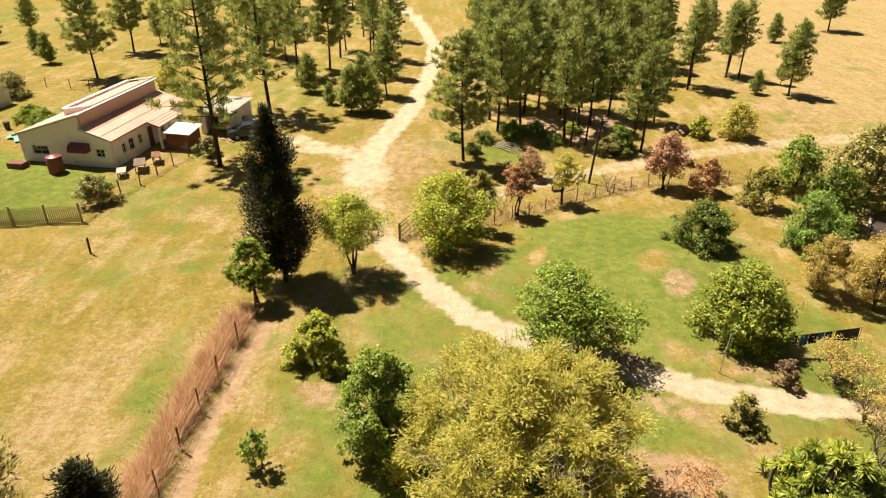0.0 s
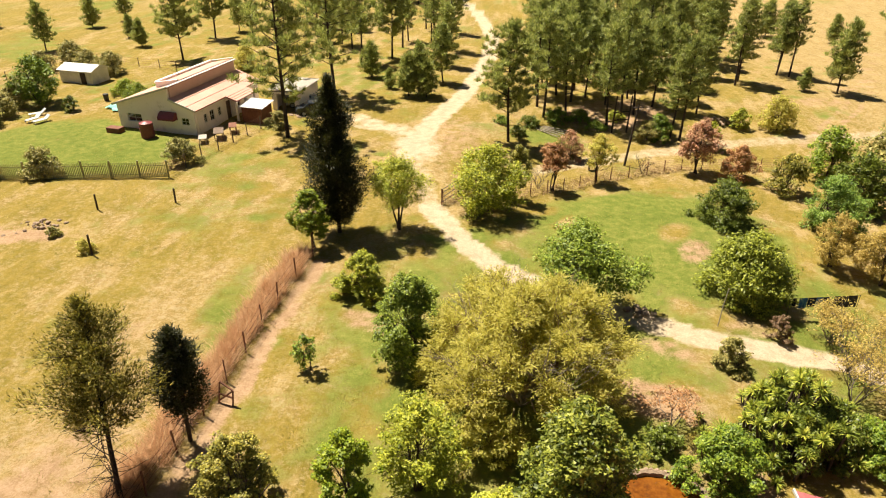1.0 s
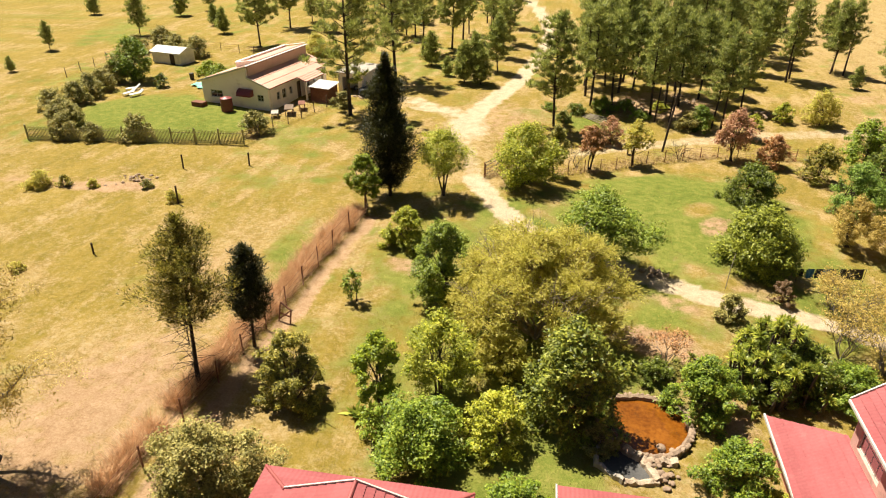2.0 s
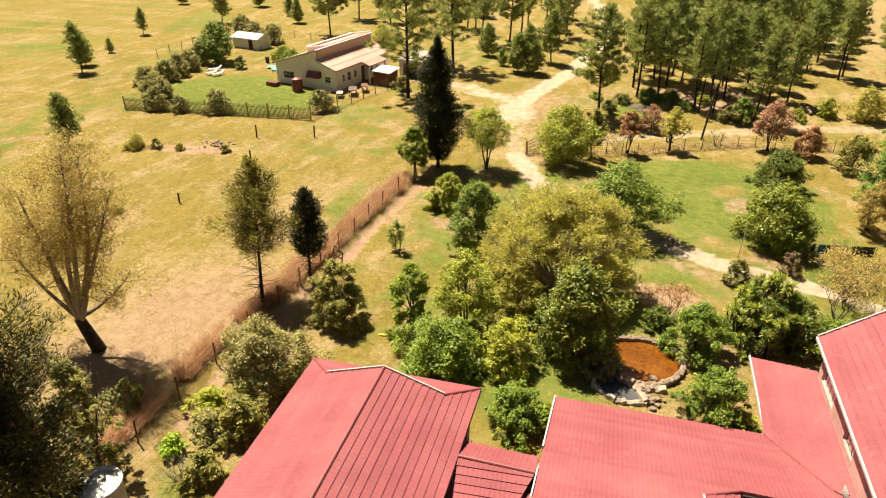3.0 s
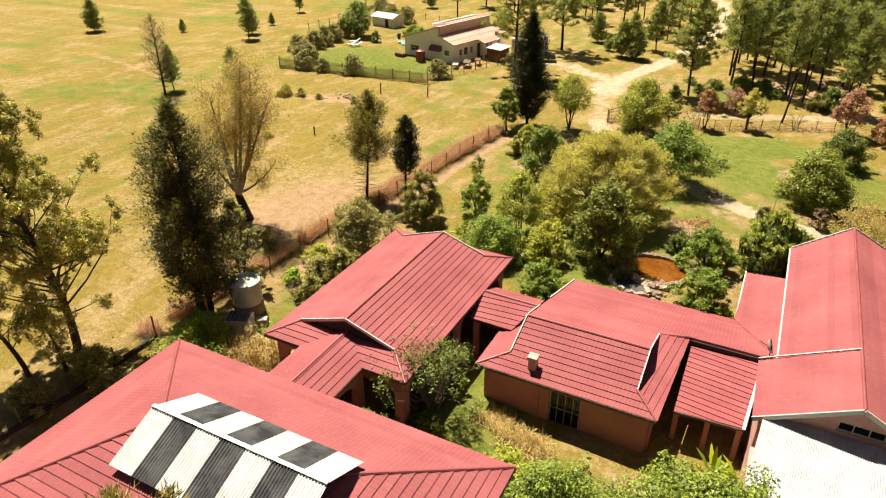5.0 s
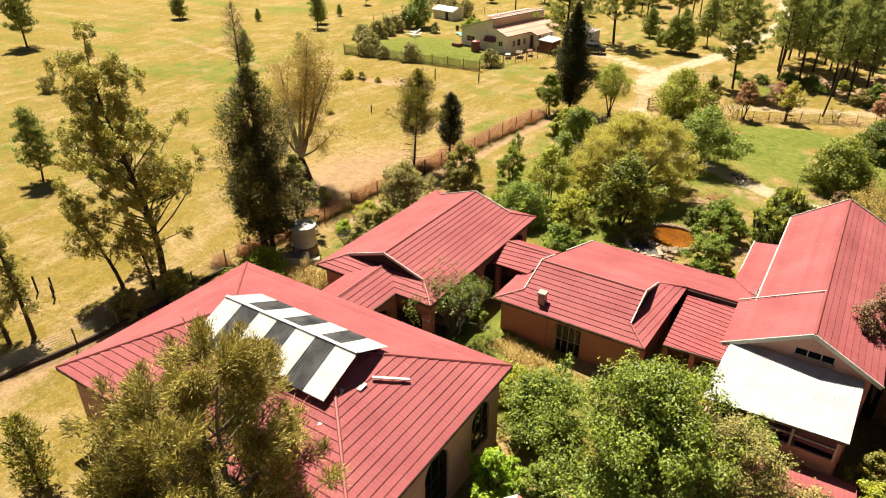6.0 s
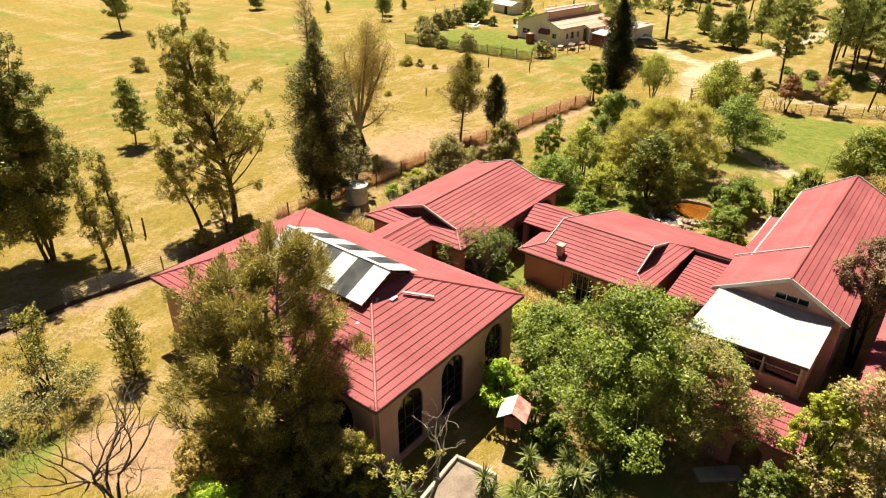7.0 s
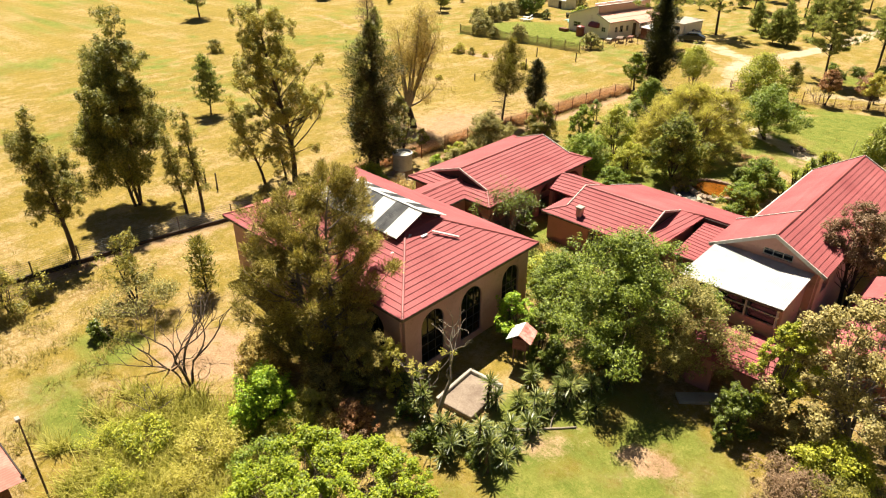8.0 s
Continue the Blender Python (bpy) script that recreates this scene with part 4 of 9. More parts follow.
# ---- the two-storey wing ----
cxm, crz, cp = 20.35, 6.5, 0.52
wing_c = thing("house_wing", "pink two-storey gabled wing with red roof and upper balcony", "house", group="wings of the red-roofed house")
cfy, cby, cny = -4.35, -0.15, 12.75
cfl, cfr = 16.75, 23.4
flz, frz = crz - (cxm - cfl) * cp, crz - (cfr - cxm) * cp
cml, cmz = 17.45, 4.75
roof_slope(wing_c, [(cfl, cfy, flz), (cfl - 0.1, cby, flz), (cxm, cby, crz), (cxm, cfy, crz)][::-1], course=0.34)
roof_slope(wing_c, [(cfr, cfy, frz), (cxm, cfy, crz), (cxm, cny, crz), (cfr, cny, frz)][::-1], course=0.34)
roof_slope(wing_c, [(cml, cby + 0.02, cmz), (cml, cny - 0.6, cmz), (cxm, cny, crz), (cxm, cby + 0.02, crz)], course=0.34)
ridge(wing_c, (cxm, cfy, crz + 0.03), (cxm, cny, crz + 0.03))
board(wing_c, (cfl - 0.12, cby + 0.03, flz + 0.1), (cxm, cby + 0.03, crz + 0.08), 0.07, 0.06, name="verge_flashing", label="white verge flashing")
board(wing_c, (cfl, cfy - 0.04, flz - 0.03), (cxm, cfy - 0.04, crz - 0.02), 0.06, 0.2)
board(wing_c, (cfr, cfy - 0.04, frz - 0.03), (cxm, cfy - 0.04, crz - 0.02), 0.06, 0.2)
board(wing_c, (cml, cny - 0.57, cmz), (cxm, cny + 0.03, crz), 0.06, 0.2)
board(wing_c, (cfr, cny + 0.03, frz), (cxm, cny + 0.03, crz), 0.06, 0.2)
board(wing_c, (cml - 0.05, cby, cmz - 0.03), (cml - 0.05, cny - 0.6, cmz - 0.03), 0.1, 0.12, name="gutter", label="white gutter")
cb = -1.0
gl, gr = 17.2, 22.9
GT = [(0, crz - (cxm - gl) * cp - 0.12), (cxm - gl, crz - 0.12), (gr - gl, crz - (gr - cxm) * cp - 0.12)]
wall(wing_c, (gl, cfy + 0.45), (gr, cfy + 0.45), cb, 6, [(2.55, 4.25, 4.95, 5.42, 5.42), (0.9, 4.9, 2.1, 3.6, 3.6)], material=PALE_WALL, tops=GT)
window(wing_c, (gl + 2.55, cfy + 0.45), (1, 0), 1.7, 4.95, 5.42, 2, 0, WHITE_TRIM)
wall(wing_c, (gr, cfy + 0.58), (gr, cny - 0.5), cb, GT[2][1], [(1.0, 2.4, 3.0, 4.2, 4.2), (6, 7.4, 3.0, 4.2, 4.2)], material=PALE_WALL)
wall(wing_c, (18.0, 0.1), (18.0, cny - 0.9), cb, cmz - 0.05, [(5.6, 7.0, 3.0, 4.3, 4.3), (9.0, 11.2, 2.9, 4.3, 4.3)], material=PALE_WALL)
window(wing_c, (18.0, 0.1 + 9.0), (0, 1), 2.2, 2.9, 4.3, 3, 1, WHITE_TRIM)
window(wing_c, (18.0, 0.1 + 5.6), (0, 1), 1.4, 3.0, 4.3, 2, 1, WHITE_TRIM)
wall(wing_c, (gl, cfy + 0.58), (gl, 0.1), cb, flz - 0.1, material=PALE_WALL)
wall(wing_c, (18.13, cny - 0.7), (gr - 0.13, cny - 0.7), cb, 5, material=PALE_WALL, tops=[(0, crz - (cxm - 18.13) * cp - 0.4), (cxm - 18.13, crz - 0.12), (gr - 18.26, crz - (gr - cxm) * cp - 0.12)])
wall(wing_c, (gl + 0.13, 0.1), (17.87, 0.1), cb, flz - 0.1, material=PALE_WALL)
part("upper_floor", boxed(gl + 0.15, gr - 0.15, cfy + 0.6, cny - 0.9, 1.75, 2.0), WOOD_GREY, wing_c)
# balcony with its sheet awning
corrugated_sheet("awning_sheet", (16.85, -8.3, 4.22), (22.6, -8.0, 4.22), (22.75, cfy + 0.25, 4.82), (17.15, cfy + 0.25, 4.82), ZINC, wing_c, 0.09, 0.018, "white galvanised corrugated awning")
bm = bmesh.new()
for p in (((16.9, -8.2, 4.1), (22.55, -7.95, 4.1)), ((17.0, -6.2, 4.42), (22.6, -6.0, 4.42)), ((17.1, cfy + 0.1, 4.7), (22.7, cfy + 0.1, 4.7))):
    bar(bm, *p, 0.07, 0.12)
part("awning_purlin", bm, WOOD_GREY, wing_c)
wall(wing_c, (17.1, -7.7), (22.4, -7.6), 1.9, 2.85, material=PALE_WALL, thick=0.2, name="balcony_wall")
wall(wing_c, (17.1, -7.55), (17.1, cfy + 0.3), 1.9, 2.85, material=PALE_WALL, thick=0.2, name="balcony_wall")
wall(wing_c, (22.4, -7.5), (22.4, cfy + 0.3), 1.9, 4.1, material=PALE_WALL, thick=0.2, name="balcony_wall")
part("balcony_floor", boxed(17.0, 22.5, -7.8, cfy + 0.3, 1.75, 1.9), CONCRETE, wing_c)
bm = bmesh.new()
for x in (17.15, 18.9, 20.6, 22.3):
    bar(bm, (x, -7.68, 2.8), (x, -7.68, 4.1), 0.1)
bar(bm, (17.1, -7.68, 3.45), (22.4, -7.68, 3.45), 0.06)
part("balcony_post", bm, WHITE_TRIM, wing_c)
bm = bmesh.new()
for i in range(3):
    x = 17.3 + i * 1.75
    box(bm, x, x + 1.5, -7.66, -7.64, 2.9, 4.0)
part("pane", bm, GLASS, wing_c)
# lower porch below the balcony
roof_slope(wing_c, [(19.3, -11.7, 1.95), (23.6, -11.5, 1.95), (23.4, -9.6, 2.6), (19.0, -9.7, 2.6)], name="porch_roof")
roof_slope(wing_c, [(19.0, -9.7, 2.6), (23.4, -9.6, 2.6), (23.4, -7.9, 2.15), (19.0, -7.9, 2.15)], name="porch_roof")
ridge(wing_c, (19.0, -9.7, 2.63), (23.4, -9.6, 2.63))
wall(wing_c, (19.5, -11.2), (23.3, -11.0), cb, 1.9, [(1.3, 2.6, cb, 0.8, 1.4)], material=PINK_WALL)
wall(wing_c, (19.4, -11.1), (19.4, -7.9), cb, 1.9, [(1.0, 2.2, 0.0, 1.2, 1.2)], material=PINK_WALL)
wall(wing_c, (17.1, -7.6), (22.4, -7.5), cb, 1.75, [(0.6, 2.0, -0.2, 1.2, 1.2)], material=PINK_WALL, thick=0.24)
# lean-to along its garden side
lean = thing("house_wing", "low red-roofed lean-to beside the two-storey wing", "house", group="wings of the red-roofed house")
roof_slope(lean, [(15.36, bfar, 0.98), (17.85, 3.25, 2.58), (18.0, 12.3, 2.58), (15.4, 14.9, 1.08)][::-1])
ridge(lean, (15.38, bfar, 0.98), (17.78, 3.3, 2.62), name="valley_cap")
wall(lean, (15.85, bfar), (15.85, 14.3), cb, 1.0)
wall(lean, (15.98, 14.2), (18.0, 12.2), cb, 1.2, tops=[(0, 1.15), (2.84, 2.4)])
board(lean, (15.38, bfar, 0.98), (15.38, 14.9, 1.1), 0.08, 0.14, name="gutter", label="white gutter")
dish = thing("satellite_dish", "grey satellite dish on the roof valley", "satellite dish")
bm = bmesh.new()
bmesh.ops.create_uvsphere(bm, u_segments=18, v_segments=10, radius=0.5)
bmesh.ops.delete(bm, geom=[v for v in bm.verts if v.co.z > -0.28], context="VERTS")
for v in bm.verts:
    v.co = Matrix.Rotation(radians(70), 4, "Y") @ v.co + Vector((17.55, 3.6, 3.25))
part("reflector", bm, CONCRETE, dish, smooth=True)
bm = bmesh.new()
bar(bm, (17.3, 3.6, 2.5), (17.3, 3.6, 3.2), 0.05)
bar(bm, (17.3, 3.6, 3.0), (16.7, 3.5, 3.35), 0.03)
part("mast", bm, STEEL_DARK, dish)


# ---- plants ----
LEAF = foliage("mid_green_leaves", (0.035, 0.07, 0.012), (0.085, 0.14, 0.022), (0.17, 0.23, 0.04))
LEAF_COURT = foliage("sunlit_mixed_green_leaves", (0.045, 0.06, 0.010), (0.112, 0.138, 0.02), (0.23, 0.25, 0.04), 0.5, 0.22, (1.42, 1.55, 1.05))
LEAF_DARK = foliage("dark_green_leaves", (0.028, 0.042, 0.011), (0.06, 0.088, 0.02), (0.12, 0.16, 0.038), 0.4, 0.3)
LEAF_POND = foliage("deep_muted_green_leaves", (0.028, 0.046, 0.011), (0.075, 0.10, 0.021), (0.18, 0.21, 0.047))
LEAF_BRIGHT = foliage("bright_green_leaves", (0.06, 0.13, 0.012), (0.14, 0.24, 0.02), (0.25, 0.34, 0.04))
LEAF_YELLOW = foliage("yellow_green_leaves", (0.08, 0.11, 0.015), (0.175, 0.21, 0.03), (0.29, 0.31, 0.055))
LEAF_LIME = foliage("lime_green_leaves", (0.07, 0.105, 0.007), (0.15, 0.195, 0.012), (0.255, 0.285, 0.022), 0.5, 0.28, (1.6, 1.58, 1.0))
LEAF_ROUND = foliage("olive_yellow_leaves", (0.058, 0.074, 0.011), (0.125, 0.145, 0.023), (0.22, 0.235, 0.042), 0.5, 0.25, (1.75, 1.7, 0.98))
LEAF_DRYRED = foliage("dull_reddish_dry_leaves", (0.12, 0.07, 0.04), (0.23, 0.145, 0.085), (0.35, 0.25, 0.15), 0.6, 0.3, (1.15, 1.1, 1.05))
LEAF_OLIVE = foliage("olive_leaves", (0.05, 0.056, 0.016), (0.12, 0.125, 0.036), (0.25, 0.235, 0.075))
LEAF_GUM = foliage("yellow_olive_gum_leaves", (0.06, 0.066, 0.016), (0.175, 0.175, 0.045), (0.35, 0.325, 0.10))
LEAF_GUM_DARK = foliage("deep_olive_gum_leaves", (0.035, 0.044, 0.012), (0.085, 0.098, 0.028), (0.19, 0.19, 0.06))
LEAF_FEATHER = foliage("soft_olive_green_leaves", (0.042, 0.07, 0.012), (0.098, 0.14, 0.025), (0.19, 0.23, 0.048), 0.5, 0.28, (1.8, 1.75, 1.0))
LEAF_TAN = foliage("tan_green_feathery_leaves", (0.38, 0.34, 0.07), (0.52, 0.46, 0.115), (0.60, 0.52, 0.17), 0.6, 0.56, (1.2, 1.2, 1.05))
LEAF_BROWN = foliage("golden_brown_olive_leaves", (0.20, 0.145, 0.04), (0.38, 0.28, 0.08), (0.54, 0.42, 0.15), 0.6, 0.4, (1.25, 1.2, 1.0))
LEAF_GOLD = foliage("golden_tan_gum_leaves", (0.26, 0.19, 0.06), (0.46, 0.35, 0.12), (0.62, 0.50, 0.2), 0.6, 0.4, (1.25, 1.2, 1.0))
LEAF_GREY = foliage("grey_olive_leaves", (0.07, 0.075, 0.035), (0.14, 0.14, 0.07), (0.24, 0.23, 0.13), 0.6, 0.25)
LEAF_GREYBROWN = foliage("grey_brown_leaves", (0.10, 0.084, 0.042), (0.21, 0.175, 0.09), (0.37, 0.31, 0.175), 0.6, 0.25, (1.6, 1.55, 1.0))
LEAF_RUST = foliage("rust_brown_leaves", (0.18, 0.09, 0.038), (0.34, 0.18, 0.085), (0.48, 0.30, 0.15), 0.6, 0.3, (1.25, 1.1, 1.0))
LEAF_PINK = foliage("dusty_pink_leaves", (0.22, 0.11, 0.07), (0.38, 0.21, 0.14), (0.50, 0.33, 0.21), 0.6, 0.3, (1.25, 1.1, 1.0))
LEAF_BLUE = foliage("blue_green_leaves", (0.04, 0.085, 0.02), (0.095, 0.165, 0.042), (0.19, 0.27, 0.085))
NEEDLE = foliage("pine_needles", (0.085, 0.112, 0.04), (0.19, 0.218, 0.075), (0.35, 0.365, 0.15), 0.5, 0.35, (1.55, 1.5, 1.15))
NEEDLE_DARK = foliage("dark_cypress_foliage", (0.012, 0.015, 0.006), (0.025, 0.028, 0.010), (0.052, 0.052, 0.018), 0.55, 0.12, (1.0, 0.95, 0.8))
NEEDLE_MID = foliage("grey_green_conifer_foliage", (0.024, 0.027, 0.010), (0.075, 0.078, 0.028), (0.23, 0.22, 0.082), 0.5, 0.3, (1.5, 1.35, 1.0))
NEEDLE_BROWN = foliage("brown_green_needles", (0.066, 0.055, 0.018), (0.165, 0.135, 0.045), (0.28, 0.245, 0.088), 0.6, 0.22, (1.85, 1.75, 1.1))
NEEDLE_CONE = foliage("olive_conifer_foliage", (0.05, 0.046, 0.014), (0.13, 0.116, 0.03), (0.28, 0.24, 0.06), 0.6, 0.3, (1.6, 1.5, 1.0))
TWIG_BROWN = foliage("dead_purple_brown_twigs", (0.10, 0.06, 0.045), (0.20, 0.125, 0.095), (0.32, 0.22, 0.165), 0.7, 0.1, (1, 1, 1))
STRAW = foliage("dry_straw", (0.46, 0.25, 0.125), (0.60, 0.37, 0.20), (0.70, 0.49, 0.29), 0.7, 0.12, (1.0, 0.97, 0.95))
STRAW_PALE = foliage("pale_straw", (0.40, 0.26, 0.075), (0.58, 0.41, 0.14), (0.70, 0.54, 0.23), 0.7, 0.1, (1, 1, 1))
GRASS_MIX = foliage("grass_blades", (0.24, 0.20, 0.05), (0.34, 0.28, 0.08), (0.46, 0.36, 0.14), 0.7, 0.35, (0.95, 0.92, 0.75))
GRASS_GREEN = foliage("green_grass_blades", (0.08, 0.12, 0.015), (0.16, 0.20, 0.03), (0.28, 0.28, 0.06), 0.7, 0.35, (0.95, 0.92, 0.75))
YUCCA = foliage("yucca_leaves", (0.05, 0.08, 0.02), (0.13, 0.17, 0.04), (0.27, 0.29, 0.08), 0.4, 0.25)
YUCCA_DARK = foliage("dark_yucca_leaves", (0.03, 0.045, 0.016), (0.075, 0.10, 0.034), (0.20, 0.215, 0.085), 0.35, 0.2, (1.6, 1.5, 1.0))


def unit(n, r):
    v = r.normal(size=(n, 3))
    return v / (np.linalg.norm(v, axis=1)[:, None] + 1e-9)


def leaves(pos, facing, length, width, r, droop=0.0, jitter=0.55, shape=0.5, tri=False):
    """Pointed leaves at pos that look roughly along facing. droop turns their long side down."""
    n = len(pos)
    nrm = facing + jitter * r.normal(size=(n, 3))
    nrm /= np.linalg.norm(nrm, axis=1)[:, None] + 1e-9
    a = np.cross(nrm, unit(n, r))
    a[:, 2] -= droop
    a /= np.linalg.norm(a, axis=1)[:, None] + 1e-9
    b = np.cross(nrm, a)
    b /= np.linalg.norm(b, axis=1)[:, None] + 1e-9
    L = (length * r.uniform(0.65, 1.3, n))[:, None]
    W = (width * r.uniform(0.65, 1.3, n))[:, None]
    p0, p2 = pos - a * L * (1 - shape), pos + a * L * shape
    if tri:
        v = np.stack([p0 + b * W / 2, p0 - b * W / 2, p2], 1).reshape(-1, 3)
        return v, np.arange(3 * n).reshape(-1, 3)
    fold = nrm * W * 0.25
    v = np.stack([p0, pos + b * W / 2 + fold, p2, pos - b * W / 2 + fold], 1).reshape(-1, 3)
    return v, np.arange(4 * n).reshape(-1, 4)


def clumps_leaves(centres, radii, per, length, width, r, droop=0.0, flat=0.8, core=0.35, tri=True):
    k = len(centres)
    n = np.maximum(8, (per * (radii / radii.mean()) ** 2)).astype(int)
    i = np.repeat(np.arange(k), n)
    d = unit(len(i), r)
    rad = radii[i] * (core + (1 - core) * r.uniform(0, 1, len(i)) ** 0.6) * np.where(r.uniform(0, 1, len(i)) < 0.2, r.uniform(1.0, 1.6, len(i)), 1.0)
    pos = centres[i] + d * rad[:, None] * np.array([1, 1, flat])
    face = d * 0.6 + np.array([0, 0, 0.85])
    return leaves(pos, face, length, width, r, droop, jitter=0.45, tri=tri)


def sprays(pos, axis, length, width, r, jitter=0.3):
    """Thin pointed threads that start at pos and run along axis."""
    n = len(pos)
    a = axis / (np.linalg.norm(axis, axis=1)[:, None] + 1e-9) + jitter * r.normal(size=(n, 3))
    a /= np.linalg.norm(a, axis=1)[:, None] + 1e-9
    s = np.cross(a, np.array([0, 0, 1.0]) + 0.5 * r.normal(size=(n, 3)))
    s /= np.linalg.norm(s, axis=1)[:, None] + 1e-9
    L = (length * r.uniform(0.6, 1.3, n))[:, None]
    v = np.stack([pos - s * width / 2, pos + s * width / 2, pos + a * L], 1).reshape(-1, 3)
    return v, np.arange(3 * n).reshape(-1, 3)


def split_clumps(cen, rad, r, parts=3, shift=0.85, shrink=0.5):
    """Break every clump into a few smaller ones round it, so that no outline is a ball."""
    i = np.repeat(np.arange(len(cen)), parts)
    return cen[i] + unit(len(i), r) * (rad[i] * shift * r.uniform(0.4, 1.2, len(i)))[:, None], rad[i] * shrink * r.uniform(0.7, 1.3, len(i))


def limb(a, b, r0, r1, r, bend=0.12, steps=5, sides=5):
    a, b = np.array(a, float), np.array(b, float)
    t = np.linspace(0, 1, steps)
    ln = np.linalg.norm(b - a)
    off = r.normal(size=3) * ln * bend
    off[2] = abs(off[2]) * 0.4
    pts = a + (b - a) * t[:, None] + off * np.sin(np.pi * t)[:, None]
    return tube_arrays(pts, r0 + (r1 - r0) * t, sides)


def plant(name, label, category, x, y, group=""):
    return thing(name, label, category, (x, y, float(gz(x, y)) - 0.05), group=group)


def add_raw(name, vf, material, parent, smooth=False, label=""):
    ob = mesh_object(name, raw_mesh(name, vf[0], vf[1], vf[1].shape[1], material, smooth), parent)
    return tagged(ob, label) if label else ob


def dist_near(x, y):
    """Whether a plant stands in the part of the place that is seen closest."""
    return -12 < x < 32 and -36 < y < 8


def broad_tree(x, y, h, r, leaf, label, low=0.3, dens=1.0, size=0.13, slim=0.62, bark=None, seed=None, off=(0, 0), stems=1, droop=0.0, flat=0.8, lobe=0.17, clumps=0.0, split=0, name="tree", category="tree", cl=0.27, hollow=0.45, group="", cap=0):
    """A leafy tree: trunk and limbs that end in clumps of leaves; low: where the crown begins."""
    g = np.random.default_rng(seed if seed is not None else int(abs(x * 131 + y * 17)) + 3)
    ob = plant(name, label, category, x, y, group)
    dome = low < 0.15
    c0 = low * h
    half = (h - c0) / 2
    split = split or (6 if r > 2.2 else 4)
    k = int(min(230, 22 + 14 * r ** 1.65) * (clumps or (0.75 if r > 2.2 else 1.0)))
    u = (np.arange(k) + g.uniform(0, 1, k)) / k
    u = g.permutation(u)
    prof = np.sqrt(1 - np.clip(u, 0, 1) ** 2.4) if dome else np.sin(np.pi * np.clip(0.16 + 0.84 * u, 0, 1)) ** 0.62
    ang = np.arange(k) * 2.399 + g.uniform(-0.5, 0.5, k)
    rad = np.clip(cl * r * g.uniform(0.55, 1.4, k), 0.17, 1.0)
    lobes = 1 + lobe * np.sin(3 * ang + g.uniform(0, 6)) + 0.55 * lobe * np.sin(7 * u * 3 + 2 * ang)
    rr = np.maximum(0.0, r * prof * lobes * g.uniform(hollow, 1.0, k) ** 0.6 - 0.55 * rad)
    cen = np.stack([rr * np.cos(ang) + off[0], rr * np.sin(ang) + off[1], np.maximum(c0 + (h - c0) * u - 0.45 * rad * u, rad * 0.5)], 1)
    skin = 4 * np.pi * (r * r + 2 * r * half) / 3
    want = dens * 1.75 * skin / (0.5 * size * size * slim)
    total = min(want, cap or 36000 if dist_near(x, y) else (15000 if -28 < x < 34 and y < 47 else 4500))
    grow = math.sqrt(want / total) ** 0.85
    c2, r2 = (cen, rad) if split == 1 else split_clumps(cen, rad, g, split)
    crown = clumps_leaves(c2, r2, total / k / split, size * grow, size * slim * grow, g, droop, flat)
    tubes = []
    tr = 0.016 * h + 0.016 * r
    mid = c0 + half
    for s in range(stems):
        lean = g.normal(size=2) * (0.28 * r if stems > 1 else 0.08 * r)
        top = np.array([off[0] + lean[0], off[1] + lean[1], mid + 0.25 * half])
        base = np.array([g.normal() * 0.1 * (stems > 1), g.normal() * 0.1 * (stems > 1), -0.1])
        t = np.linspace(0, 1, 7)
        pts = base + (top - base) * t[:, None] + np.sin(t * np.pi)[:, None] * np.array([g.normal() * 0.1 * r, g.normal() * 0.1 * r, 0])
        w = tr / math.sqrt(stems)
        tubes.append(tube_arrays(pts, w * (1.25 - 0.95 * t) * np.where(t == 0, 1.35, 1), 7))
        for i in range(s, k, stems):
            q = g.uniform(0.35, 0.9)
            tubes.append(limb(pts[int(q * 6)], cen[i], w * 0.3 * (1.1 - q * 0.6), 0.008, g, 0.12, 4, 3))
    add_raw("trunk", joined(tubes), bark or BARK, ob, True)
    add_raw("crown", crown, leaf, ob)
    return ob


